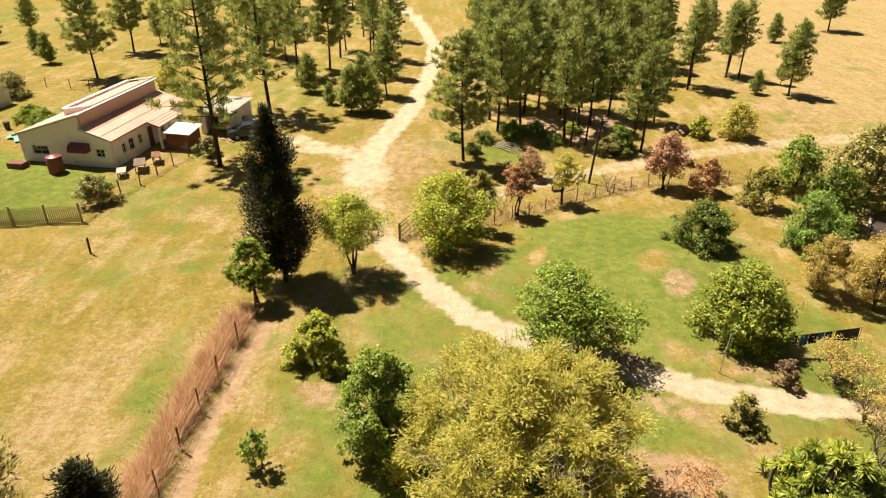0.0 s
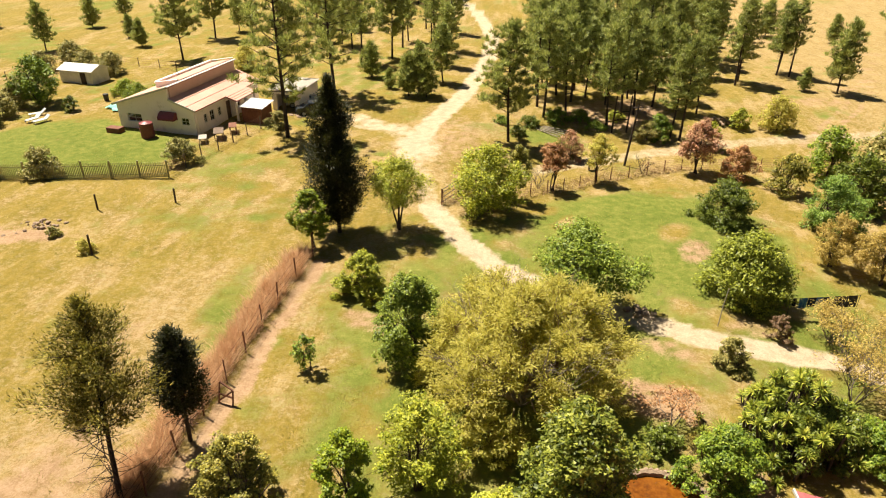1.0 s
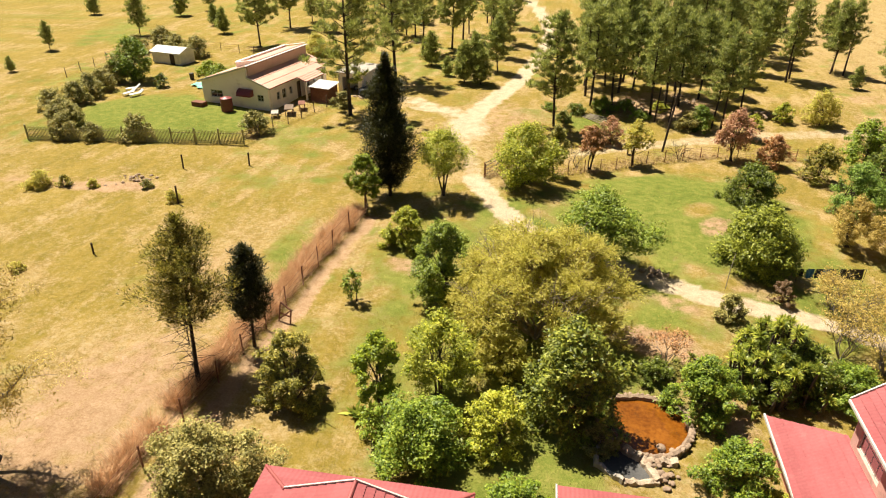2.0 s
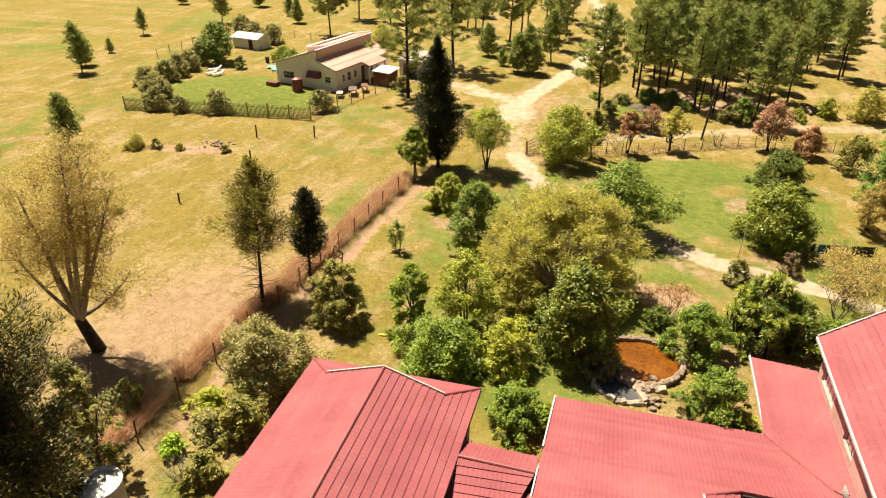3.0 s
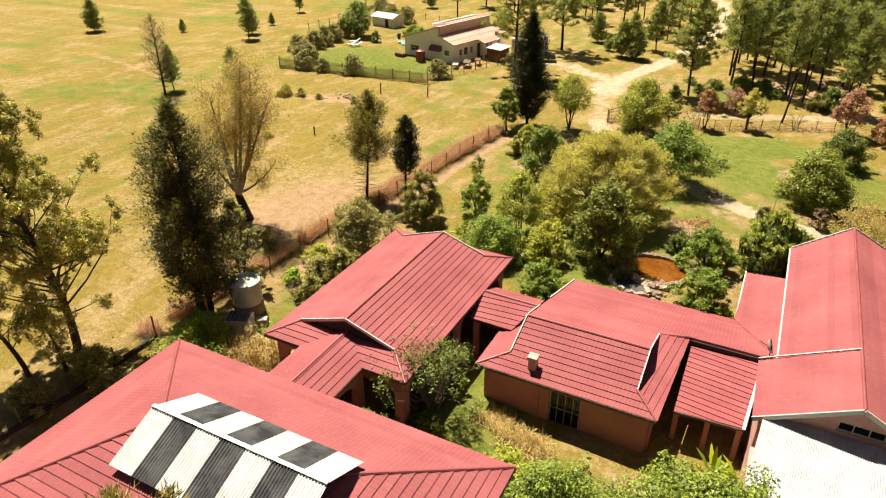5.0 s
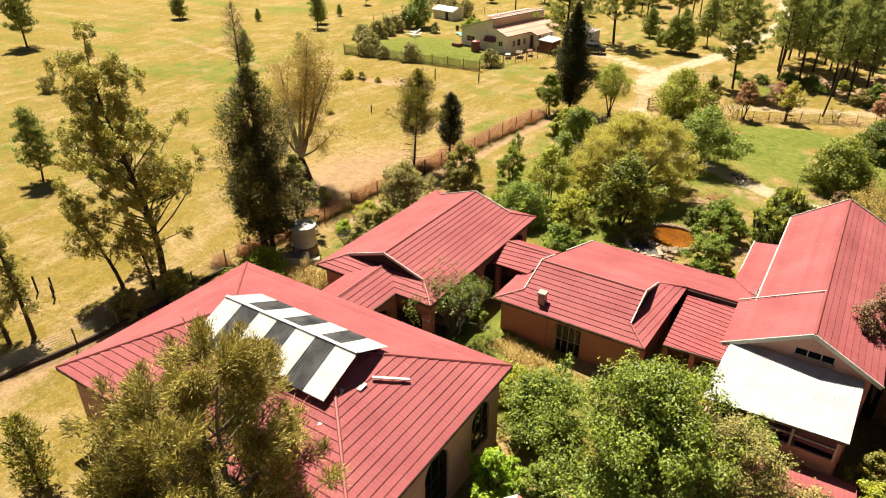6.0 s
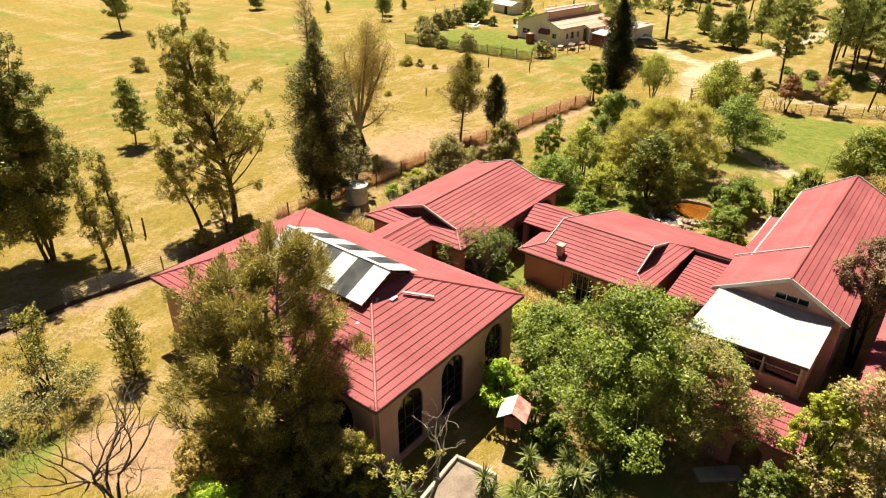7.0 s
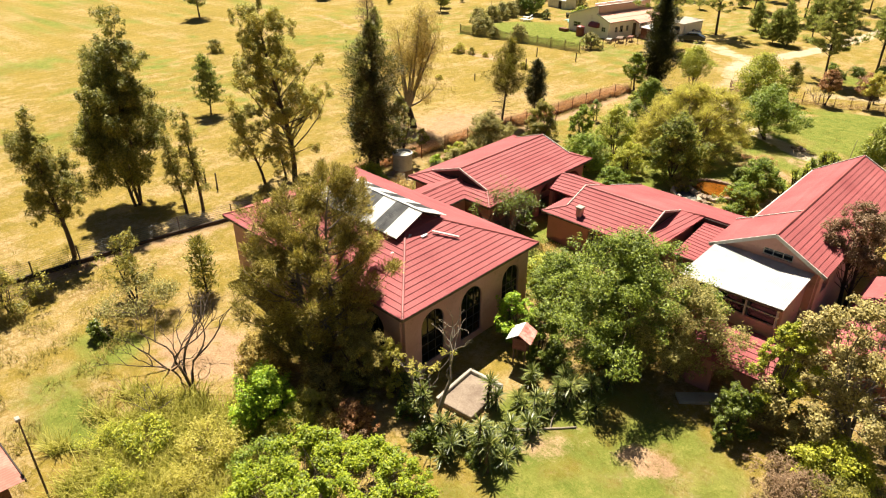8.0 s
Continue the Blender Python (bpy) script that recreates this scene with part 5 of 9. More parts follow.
def columnar(x, y, h, r, leaf, label, low=0.08, bare=0.0, dens=1.0, size=0.13, taper=0.75, lean=(0, 0), seed=None, name="cypress", ragged=0.25, rise=0.7):
    """A conifer: rising branches with sprays all along them; bare: dead twiggy part below the crown."""
    g = np.random.default_rng(seed if seed is not None else int(abs(x * 77 + y * 29)) + 5)
    ob = plant(name, label, "tree", x, y)
    z0 = max(low, bare) * h
    tt = np.linspace(0, 1, 8)
    pts = np.stack([lean[0] * tt, lean[1] * tt, -0.1 + h * 0.95 * tt], 1)
    tubes = [tube_arrays(pts, (0.010 * h + 0.03) * (1.12 - tt), 8)]
    nb = int((h - z0) * (9 + 3.5 * r))
    pos, axis = [], []
    for i in range(nb):
        t = (i + g.uniform(0, 1)) / nb
        prof = min(1, (t + 0.06) / (0.28 if bare == 0 else 0.2)) ** 0.7 * (1 - t ** 1.6) ** taper
        a = i * 2.399 + g.uniform(-0.5, 0.5)
        lobe = 1 + ragged * (0.6 * math.sin(2 * a + t * 9) + g.uniform(-0.9, 0.6))
        reach = max(0.12, r * prof * lobe)
        up = reach * rise * g.uniform(0.5, 1.2)
        z = min(z0 + (h - z0) * t * 0.97, h - up * 0.9)
        st = np.array([lean[0] * z / h, lean[1] * z / h, max(0.1, z - 0.35 * up)])
        end = st + np.array([reach * math.cos(a), reach * math.sin(a), up])
        if i % 3 == 0:
            tubes.append(limb(st, end, 0.03, 0.008, g, 0.05, 3, 4))
        n = int(dens * 42 * (0.35 + reach) * (0.13 / size) ** 1.4)
        v = g.uniform(0.12, 1.0, n) ** 0.75
        w = 0.08 + 0.085 * reach * (1.1 - 0.5 * v)
        p = st + (end - st) * v[:, None] + g.normal(size=(n, 3)) * w[:, None] * np.array([1, 1, 1.2])
        pos.append(p)
        axis.append((end - st) / np.linalg.norm(end - st) + np.array([0, 0, 0.4]) + 1.5 * (p - st - (end - st) * v[:, None]))
    if bare:
        for i in range(60):
            z = h * g.uniform(0.1, bare + 0.12)
            a = g.uniform(0, 6.28)
            q = r * g.uniform(0.35, 0.9)
            tubes.append(limb((0, 0, z), (q * math.cos(a), q * math.sin(a), z + g.uniform(-0.3, 0.6)), 0.022, 0.006, g, 0.1, 4, 4))
    add_raw("trunk", joined(tubes), BARK_DARK, ob, True)
    add_raw("crown", sprays(np.concatenate(pos), np.concatenate(axis), size * 2.0, size * 0.62, g, 0.4), leaf, ob)
    return ob


def pine_parts(h, r, low, seed, dens=1.0):
    g = np.random.default_rng(seed)
    tt = np.linspace(0, 1, 8)
    sway = g.normal(size=2) * 0.02 * h
    pts = np.stack([sway[0] * np.sin(tt * 3), sway[1] * np.sin(tt * 2.5), -0.1 + h * 0.97 * tt], 1)
    tubes = [tube_arrays(pts, (0.0095 * h + 0.03) * (1.1 - tt), 7)]
    cen, rad = [], []
    z = low * h
    while z < h * 0.98:
        t = (z - low * h) / (h - low * h)
        for a in np.arange(g.integers(3, 6)) * 1.35 + g.uniform(0, 6):
            reach = r * (0.6 + 0.4 * math.sin(min(1, t * 2.2 + 0.25) * 1.57)) * (1 - t ** 1.5) ** 0.75 * g.uniform(0.5, 1.15) + 0.15
            rise = reach * g.uniform(0.15, 0.55)
            st = np.array([np.interp(z, pts[:, 2], pts[:, 0]), np.interp(z, pts[:, 2], pts[:, 1]), z])
            end = st + np.array([reach * math.cos(a), reach * math.sin(a), rise])
            tubes.append(limb(st, end, 0.02 + 0.012 * reach, 0.01, g, 0.06, 3, 3))
            for u in np.arange(0.4, 1.05, 0.3):
                cen.append(st + (end - st) * u + g.normal(size=3) * 0.12)
                rad.append(0.2 + 0.15 * reach * g.uniform(0.5, 1))
        z += h * g.uniform(0.028, 0.05)
    if low > 0.25:
        for i in range(14):
            z2 = g.uniform(0.3, 1) * low * h
            a = g.uniform(0, 6.28)
            tubes.append(limb((0, 0, z2), (0.6 * math.cos(a), 0.6 * math.sin(a), z2 + 0.1), 0.02, 0.008, g, 0.05, 3, 4))
    cen, rad = np.array(cen), np.array(rad)
    n = np.maximum(6, 180 * dens * rad ** 2).astype(int)
    i = np.repeat(np.arange(len(cen)), n)
    d = unit(len(i), g)
    pos = cen[i] + d * (rad[i] * g.uniform(0.0, 0.75, len(i)))[:, None] * np.array([1, 1, 0.7])
    crown = sprays(pos, d * 0.75 + np.array([0, 0, 0.8]), 0.44, 0.10, g, 0.25)
    return joined(tubes), crown


def pine_thing(h, r, low, seed, label, dens=1.0):
    ob = thing("pine_tree", label, "pine tree", group="pine trees")
    a, b = pine_parts(h, r, low, seed, dens)
    add_raw("trunk", a, BARK_DARK, ob, True)
    add_raw("crown", b, NEEDLE, ob)
    return ob


def gum(x, y, h, r, leaf, label, low=0.3, dens=1.0, bark=None, lean=(0.0, 0.0), k=26, seed=None, size=0.155, cl=0.7, forks=1, upright=0.55, flat=1.25):
    """A tall gum: long bare stem, steep limbs and loose hanging clumps."""
    g = np.random.default_rng(seed if seed is not None else int(abs(x * 53 + y * 31)) + 9)
    ob = plant("gum_tree", label, "gum tree", x, y, "gum trees")
    tubes, cen, rad = [], [], []
    for s in range(forks):
        t = np.linspace(0, 1, 10)
        sp = np.array([math.cos(s * 2.4 + 1), math.sin(s * 2.4 + 1)]) * (0.4 * r if forks > 1 else 0)
        hh = h * (1 - 0.14 * s)
        pts = np.stack([(lean[0] + sp[0]) * t ** 1.3 + 0.12 * r * np.sin(t * 5 + s), (lean[1] + sp[1]) * t ** 1.3 + 0.12 * r * np.cos(t * 4 + s), -0.1 + hh * 0.96 * t], 1)
        w = (0.009 * h + 0.05) / math.sqrt(forks) * 1.15
        tubes.append(tube_arrays(pts, w * (1.08 - t) + 0.004, 8))
        for e in (0.86, 0.93, 1.0):
            cen.append(np.array([np.interp(e, t, pts[:, j]) for j in range(3)]))
            rad.append(cl * 0.65)
        n = k // forks
        for i in range(n):
            u = low + (1 - low) * (i + g.uniform(0, 1)) / n
            st = np.array([np.interp(u * 0.85, t, pts[:, j]) for j in range(3)])
            a = i * 2.4 + g.uniform(-0.6, 0.6)
            reach = r * g.uniform(0.35, 1.0) * (1 - 0.72 * max(0, (u - low) / (1 - low)) ** 1.6)
            end = np.array([st[0] + reach * math.cos(a), st[1] + reach * math.sin(a), min(hh, st[2] + reach * g.uniform(0.3, 1.2) * upright * 2)])
            tubes.append(limb(st, end, w * 0.33 * (1.15 - u), 0.012, g, 0.12, 5, 5))
            cen.append(end + g.normal(size=3) * 0.12)
            rad.append(cl * g.uniform(0.6, 1.15))
            if g.uniform() < 0.5:
                cen.append(st + (end - st) * 0.6 + g.normal(size=3) * 0.3)
                rad.append(cl * g.uniform(0.4, 0.75))
    cen.append(np.array([pts[-1][0], pts[-1][1], h * 0.97]))
    rad.append(cl * 0.7)
    cen, rad = split_clumps(np.array(cen), np.array(rad), g, 9, 1.15, 0.4)
    crown = clumps_leaves(cen, rad, 40 * dens * (cl / 0.8) ** 2 * (0.2 / size) ** 1.5, size * 1.1, size * 0.42, g, 0.2, flat, 0.3)
    add_raw("trunk", joined(tubes), bark or BARK_PALE, ob, True)
    add_raw("crown", crown, leaf, ob)
    return ob


def forked_gum(x, y, leaf, label, fork, tips, seed, girth=0.34, cl=0.62, dens=0.5, size=0.13):
    """An old gum: a thick dark leaning bole that forks low into pale limbs with thin hanging foliage."""
    g = np.random.default_rng(seed)
    ob = plant("gum_tree", label, "gum tree", x, y, "gum trees")
    fork = np.array(fork)
    add_raw("trunk", limb((0, 0, -0.15), fork, girth * 1.2, girth * 0.8, g, 0.05, 7, 9), BARK_DARK, ob, True)
    tubes, cen, rad = [], [], []
    for i, tip in enumerate(tips):
        tip = np.array(tip)
        start = fork * (1 - 0.05 * (i % 3))
        t = np.linspace(0, 1, 9)
        bow = np.sin(t * np.pi)[:, None] * np.array([g.normal() * 0.3, g.normal() * 0.3, -0.35])
        pts = start + (tip - start) * t[:, None] + bow
        w = girth * (0.52 if tip[2] > 7 else 0.34)
        tubes.append(tube_arrays(pts, w * (1.06 - t) + 0.015, 7))
        span = np.linalg.norm(tip - start)
        for k in range(int(6 + 3.2 * span)):
            u = g.uniform(0.42, 1.0)
            p = np.array([np.interp(u, t, pts[:, j]) for j in range(3)])
            d = g.normal(size=3) * np.array([1, 1, 0.55]) + np.array([0, 0, 0.55]) + (tip - start) / span * 0.5
            e = p + d / np.linalg.norm(d) * g.uniform(0.5, 1.7)
            tubes.append(limb(p, e, w * 0.22 * (1.25 - u) + 0.012, 0.01, g, 0.14, 5, 4))
            cen.append(e)
            rad.append(cl * g.uniform(0.5, 1.1))
    cen, rad = split_clumps(np.array(cen), np.array(rad), g, 7, 1.2, 0.42)
    add_raw("limb", joined(tubes), BARK_PALE, ob, True)
    add_raw("crown", clumps_leaves(cen, rad, 40 * dens, size, size * 0.4, g, 0.3, 1.3, 0.35), leaf, ob)
    return ob


def plume_tree(x, y, h, r, leaf, label, name="plume_tree", stems=3, low=0.12, k=90, dens=1.0, seed=1, bark=None, length=0.4, width=0.05, rise=0.7, curl=0.5, plume=0.11, top=0.35, twigs=3):
    """A feathery tree: limbs that sweep out and up, each ending in a plume of thread-like foliage."""
    g = np.random.default_rng(seed)
    ob = plant(name, label, "tree", x, y)
    tubes, pos, axis = [], [], []
    t = np.linspace(0, 1, 9)
    for s in range(stems):
        a = s * 6.28 / stems + 0.5
        tip = np.array([top * r * math.cos(a) * (stems > 1), top * r * math.sin(a) * (stems > 1), h * (0.9 - 0.06 * s)])
        pts = tip * t[:, None] + np.sin(t * 6 + s)[:, None] * np.array([0.04 * r, 0.04 * r, 0]) - np.array([0, 0, 0.1])
        w = 0.022 * h / math.sqrt(stems) + 0.02
        tubes.append(tube_arrays(pts, w * (1.12 - t), 8))
        m = k // stems
        for i in range(m):
            q = ((i + g.uniform()) / m) ** 1.35
            u = low + (0.97 - low) * q
            st = np.array([np.interp(u, t, pts[:, j]) for j in range(3)])
            b = a + g.normal() * 1.5 if stems > 1 else i * 2.39 + g.uniform(-0.5, 0.5)
            lim = max(0.3, r * (0.72 + 0.28 * math.sin(min(1, q * 3) * 1.57)) * (1 - q ** 1.7) ** 0.6)
            reach = max(0.3, lim - 0.8 * math.hypot(st[0], st[1]) * max(0, math.cos(b - a))) * g.uniform(0.45, 1.05)
            e = np.linspace(0, 1, 5)
            up = reach * rise * g.uniform(0.5, 1.3)
            cur = np.stack([st[0] + reach * math.cos(b) * e, st[1] + reach * math.sin(b) * e, st[2] + up * (e * (1 - curl) + curl * e ** 2)], 1)
            cur[:, 2] = np.minimum(cur[:, 2], h * 0.99)
            tubes.append(tube_arrays(cur, (0.018 + 0.012 * reach) * (1.1 - e), 4))
            for j in range(twigs):
                f = g.uniform(0.45, 1.0)
                c0 = np.array([np.interp(f, e, cur[:, c]) for c in range(3)])
                d = np.array([math.cos(b + g.normal() * 0.7), math.sin(b + g.normal() * 0.7), 0.35 + rise * g.uniform(0.2, 1.2)])
                ln = r * g.uniform(0.12, 0.26)
                c1 = c0 + d / np.linalg.norm(d) * ln
                tubes.append(limb(c0, c1, 0.018, 0.006, g, 0.1, 3, 3))
                n = int(150 * dens * (ln / 0.9))
                v = g.uniform(0, 1, n) ** 0.8
                p = c0 + (c1 - c0) * v[:, None] + g.normal(size=(n, 3)) * (plume * r * (0.35 + 0.65 * np.sin(np.pi * np.clip(v, 0.1, 1))))[:, None] * 0.5
                pos.append(p)
                axis.append((c1 - c0) / ln + 0.9 * (p - (c0 + c1) / 2) / (plume * r))
    add_raw("trunk", joined(tubes), bark or BARK, ob, True)
    add_raw("crown", sprays(np.concatenate(pos), np.concatenate(axis), length, width, g, 0.35), leaf, ob)
    return ob


def mound_tree(x, y, h, r, leaf, label, name, seed, bark, k=76, twigs=11, per=95, length=0.2, width=0.072):
    """A wide low tree of many uneven mounds, each a fan of pale twigs with feathery leaves at their ends."""
    g = np.random.default_rng(seed)
    ob = plant(name, label, "tree", x, y)
    tubes, pos, axis = [], [], []
    for s in range(6):
        a = s * 1.05 + 0.4
        tubes.append(limb((0.1 * math.cos(a), 0.1 * math.sin(a), -0.1), (0.45 * r * math.cos(a), 0.45 * r * math.sin(a), 0.5 * h), 0.15, 0.06, g, 0.1, 6, 6))
    for i in range(k):
        a = i * 2.399 + g.uniform(-0.25, 0.25)
        q = ((i + 0.5) / k) ** 0.52
        lump = 1 + 0.13 * math.sin(3 * a + 1.1) + 0.10 * math.sin(5 * a + 7 * q) + g.uniform(-0.2, 0.05)
        size = r * g.uniform(0.15, 0.25)
        rho = max(0.0, r * q * (0.85 + 0.15 * lump) - 0.6 * size)
        z = max(0.4, h * lump * (0.16 + 0.8 * math.sqrt(max(0.0, 1 - q ** 2.4))) - size)
        c = np.array([rho * math.cos(a), rho * math.sin(a), min(z, h - size)])
        tubes.append(limb((0.35 * c[0], 0.35 * c[1], 0.4 * c[2]), c, 0.05, 0.025, g, 0.12, 4, 4))
        for j in range(twigs):
            d = unit(1, g)[0] + 0.5 * c / (np.linalg.norm(c) + 0.1) + np.array([0, 0, 0.35])
            d *= size * g.uniform(0.7, 1.25) / np.linalg.norm(d)
            tubes.append(limb(c - 0.3 * d, c + d, 0.016, 0.006, g, 0.15, 3, 3))
            n = int(per * g.uniform(0.4, 1.3))
            v = g.uniform(0.45, 1.05, n)
            p = c + d * v[:, None] + g.normal(size=(n, 3)) * np.array([0.17, 0.17, 0.11])
            pos.append(p)
            axis.append(d * np.array([1, 1, 0.4]) / np.linalg.norm(d) + 2.0 * (p - c - d * v[:, None]))
    add_raw("trunk", joined(tubes), bark, ob, True)
    add_raw("crown", sprays(np.concatenate(pos), np.concatenate(axis), length, width, g, 0.45), leaf, ob)
    return ob


def bare_tree(x, y, h, r, label, seed, leaf=None, bark=None, stems=4, dens=0.3, name="bare_shrub", category="shrub", fine=3, stout=1.0):
    """Leafless branching stems, at most a few leaves at the tips."""
    g = np.random.default_rng(seed)
    ob = plant(name, label, category, x, y)
    tubes, tips = [], []

    def grow(p, d, length, w, depth):
        e = p + d * length
        tubes.append(limb(p, e, w, w * 0.6, g, 0.1, 4, 5 if depth > 1 else 4))
        if depth == 0:
            tips.append(e)
            return
        for i in range(g.integers(2, 4)):
            nd = d + g.normal(size=3) * 0.45 * np.array([1, 1, 0.6])
            nd[2] += 0.12
            grow(e, nd / np.linalg.norm(nd), length * g.uniform(0.55, 0.85), w * 0.6, depth - 1)
    for s in range(stems):
        a = s * 6.28 / stems + g.uniform(0, 1)
        d = np.array([math.cos(a) * r / h, math.sin(a) * r / h, 1.0])
        grow(np.array([0, 0, -0.05]), d / np.linalg.norm(d), h * 0.36, (0.018 * h / math.sqrt(stems) + 0.015) * stout, fine)
    add_raw("branching_stem", joined(tubes), bark or BARK_GREY, ob, True)
    if leaf:
        tips = np.array(tips)
        add_raw("crown", clumps_leaves(tips, np.full(len(tips), 0.14 * r + 0.1), 30 * dens, 0.13, 0.07, g), leaf, ob)
    return ob


def blades(base, n, length, width, r, spread=1.0, up=0.6):
    """Long pointed leaves that arch out of base: three joined pieces each."""
    a = r.uniform(0, 2 * np.pi, n)
    el = up + r.normal(size=n) * 0.5
    d = np.stack([np.cos(a) * np.cos(el), np.sin(a) * np.cos(el), np.sin(el)], 1)
    L = length * r.uniform(0.75, 1.15, n)[:, None]
    side = np.stack([-np.sin(a), np.cos(a), 0 * a], 1) * width / 2
    p0 = base + d * 0.05
    p1 = base + d * L * 0.55
    p2 = base + d * L + np.array([0, 0, -1]) * L * 0.12 * spread
    v = np.stack([p0 - side * 0.6, p0 + side * 0.6, p1 + side, p1 - side, p2 + side * 0.12, p2 - side * 0.12], 1).reshape(-1, 3)
    i = np.arange(n)[:, None] * 6
    return v, np.concatenate([i + np.array([[0, 1, 2, 3]]), i + np.array([[3, 2, 4, 5]])])


def yucca(x, y, heads, label, seed, name="yucca", length=0.75, n=46, group="yuccas", leaf=None, skirt=True):
    """Stems with a rosette of sword leaves on each; heads: (dx, dy, height)."""
    g = np.random.default_rng(seed)
    ob = plant(name, label, "yucca", x, y, group)
    for dx, dy, z in heads:
        end = np.array([dx, dy, z])
        add_raw("stem", limb((dx * 0.8, dy * 0.8, -0.1), end, 0.08, 0.06, g, 0.04, 6, 6), BARK, ob, True)
        ls = [blades(end, n, length, 0.06, g)]
        for zz in np.arange(z - 0.3, max(0.2, z - 1.6), -0.35) if skirt else ():
            ls.append(blades(end * np.array([1, 1, 0]) + np.array([0, 0, zz]), 12, length * 0.8, 0.07, g, 2.0, -0.3))
        add_raw("leaf_rosette", joined(ls), leaf or YUCCA, ob)
    return ob


def tufts(name, label, pts, per, height, width, material, seed, lean=0.35):
    """Grass: many thin blades from each root."""
    g = np.random.default_rng(seed)
    p = np.repeat(pts, per, axis=0) + np.concatenate([g.normal(size=(len(pts) * per, 2)) * 0.09, np.zeros((len(pts) * per, 1))], 1)
    n = len(p)
    h = height * g.uniform(0.5, 1.3, n)[:, None]
    a = g.uniform(0, 2 * np.pi, n)
    d = np.stack([np.cos(a), np.sin(a), 0 * a], 1)
    s = np.stack([-np.sin(a), np.cos(a), 0 * a], 1) * width / 2
    tip = p + d * h * lean * g.uniform(0.2, 1.6, n)[:, None] + np.array([0, 0, 1]) * h
    v = np.stack([p - s, p + s, tip + s * 0.25, tip - s * 0.25], 1).reshape(-1, 3)
    me = raw_mesh(name, v, np.arange(4 * n).reshape(-1, 4), 4, material)
    return tagged(new(name, me), label, "grass", kind="stuff")


# round the gate and the drive
columnar(-9.3, 38.2, 12.2, 2.5, NEEDLE_DARK, "tall dark cypress with a ragged crown by the gate", 0.07, dens=2.6, size=0.115, taper=0.9, ragged=0.45)
broad_tree(-10.6, 35.5, 4.7, 1.5, LEAF_LIME, "small yellow-green tree at the fence corner", 0.25, dens=1.2)
broad_tree(-4.9, 39.2, 6.0, 2.4, LEAF_YELLOW, "open-crowned pale green tree on several stems", 0.45, dens=0.75, stems=4, bark=BARK)
broad_tree(1.9, 43.6, 5.7, 3.3, LEAF_YELLOW, "spreading olive-green tree beside the gate", 0.18, stems=3)
broad_tree(4.4, 46.9, 5.0, 1.5, LEAF_OLIVE, "small olive-green tree at the fence", 0.3)
broad_tree(-6.0, 29.6, 3.3, 1.65, LEAF_YELLOW, "round fresh green bush on the lawn", 0.03, name="bush", category="bush", stems=3, dens=1.3)
broad_tree(7.9, 30.3, 5.6, 3.7, LEAF_FEATHER, "spreading feathery green tree by the driveway", 0.28, dens=1.0, size=0.1, flat=0.5, hollow=0.25, stems=3, cap=20000)
broad_tree(19.6, 32.4, 4.7, 2.95, LEAF_ROUND, "round dense yellow-green tree with a short leaning trunk", 0.1, off=(-0.4, 0.3), dens=1.6, hollow=0.7, cl=0.28, lobe=0.06, clumps=1.0, size=0.1, cap=30000)
broad_tree(21.7, 45.2, 3.8, 2.4, LEAF_DARK, "dense dark green bushy tree on the lawn", 0.05, dens=1.3, stems=2)
broad_tree(30.2, 44.9, 4.8, 2.6, LEAF_BLUE, "bright blue-green feathery tree", 0.1, stems=3, size=0.2, slim=0.35)
broad_tree(7.9, 50.5, 4.6, 1.6, LEAF_RUST, "reddish-brown small tree on forked stems", 0.45, stems=3, bark=BARK_DARK)
broad_tree(12.2, 53.0, 4.5, 1.5, LEAF_TAN, "yellow-brown small tree with dark trunk", 0.45, stems=2, bark=BARK_DARK)
broad_tree(22.4, 56.5, 5.4, 2.1, LEAF_PINK, "dusty pink-brown tree on several dark stems", 0.35, stems=4, bark=BARK_DARK)
broad_tree(26.1, 55.7, 3.3, 1.8, LEAF_RUST, "dark reddish bush at the fence", 0.1, stems=3, name="bush", category="bush")
broad_tree(29.6, 52.7, 3.9, 1.9, LEAF_OLIVE, "olive-brown bush at the lawn's edge", 0.1, stems=3, name="bush", category="bush")
broad_tree(34.8, 56.3, 5.4, 2.4, LEAF, "mid-green tree at the lawn's edge", 0.15, stems=2)
broad_tree(38.9, 53.0, 7.2, 3.8, LEAF_GREY, "large grey-green tree with drooping twigs", 0.12, stems=3, dens=0.9)
broad_tree(34.3, 49.4, 5.2, 2.6, LEAF_DARK, "dark green tree at the lawn's edge", 0.1, stems=2)
broad_tree(27.8, 38.9, 4.2, 1.8, LEAF_BROWN, "brownish small tree with thin crown", 0.25, stems=3, dens=0.7)
broad_tree(30.4, 36.6, 5.3, 2.2, LEAF_BROWN, "tan-leaved tree beside the washing line", 0.2, stems=3, dens=0.8)
broad_tree(33.9, 39.6, 5.0, 2.4, LEAF_BROWN, "tan-leaved tree in the garden", 0.2, stems=3, dens=0.8)
bare_tree(6.6, 50.7, 2.6, 1.3, "leafless grey shrub beside the rear fence", 4, stems=6)
bare_tree(17.0, 55.8, 2.2, 0.8, "leafless dark shrub at the fence", 6, stems=5, bark=BARK_DARK)
broad_tree(10.2, 58.8, 3.2, 1.5, LEAF_PINK, "dusty brown bush beside the dirt road", 0.1, stems=3, dens=0.6, name="bush", category="bush")
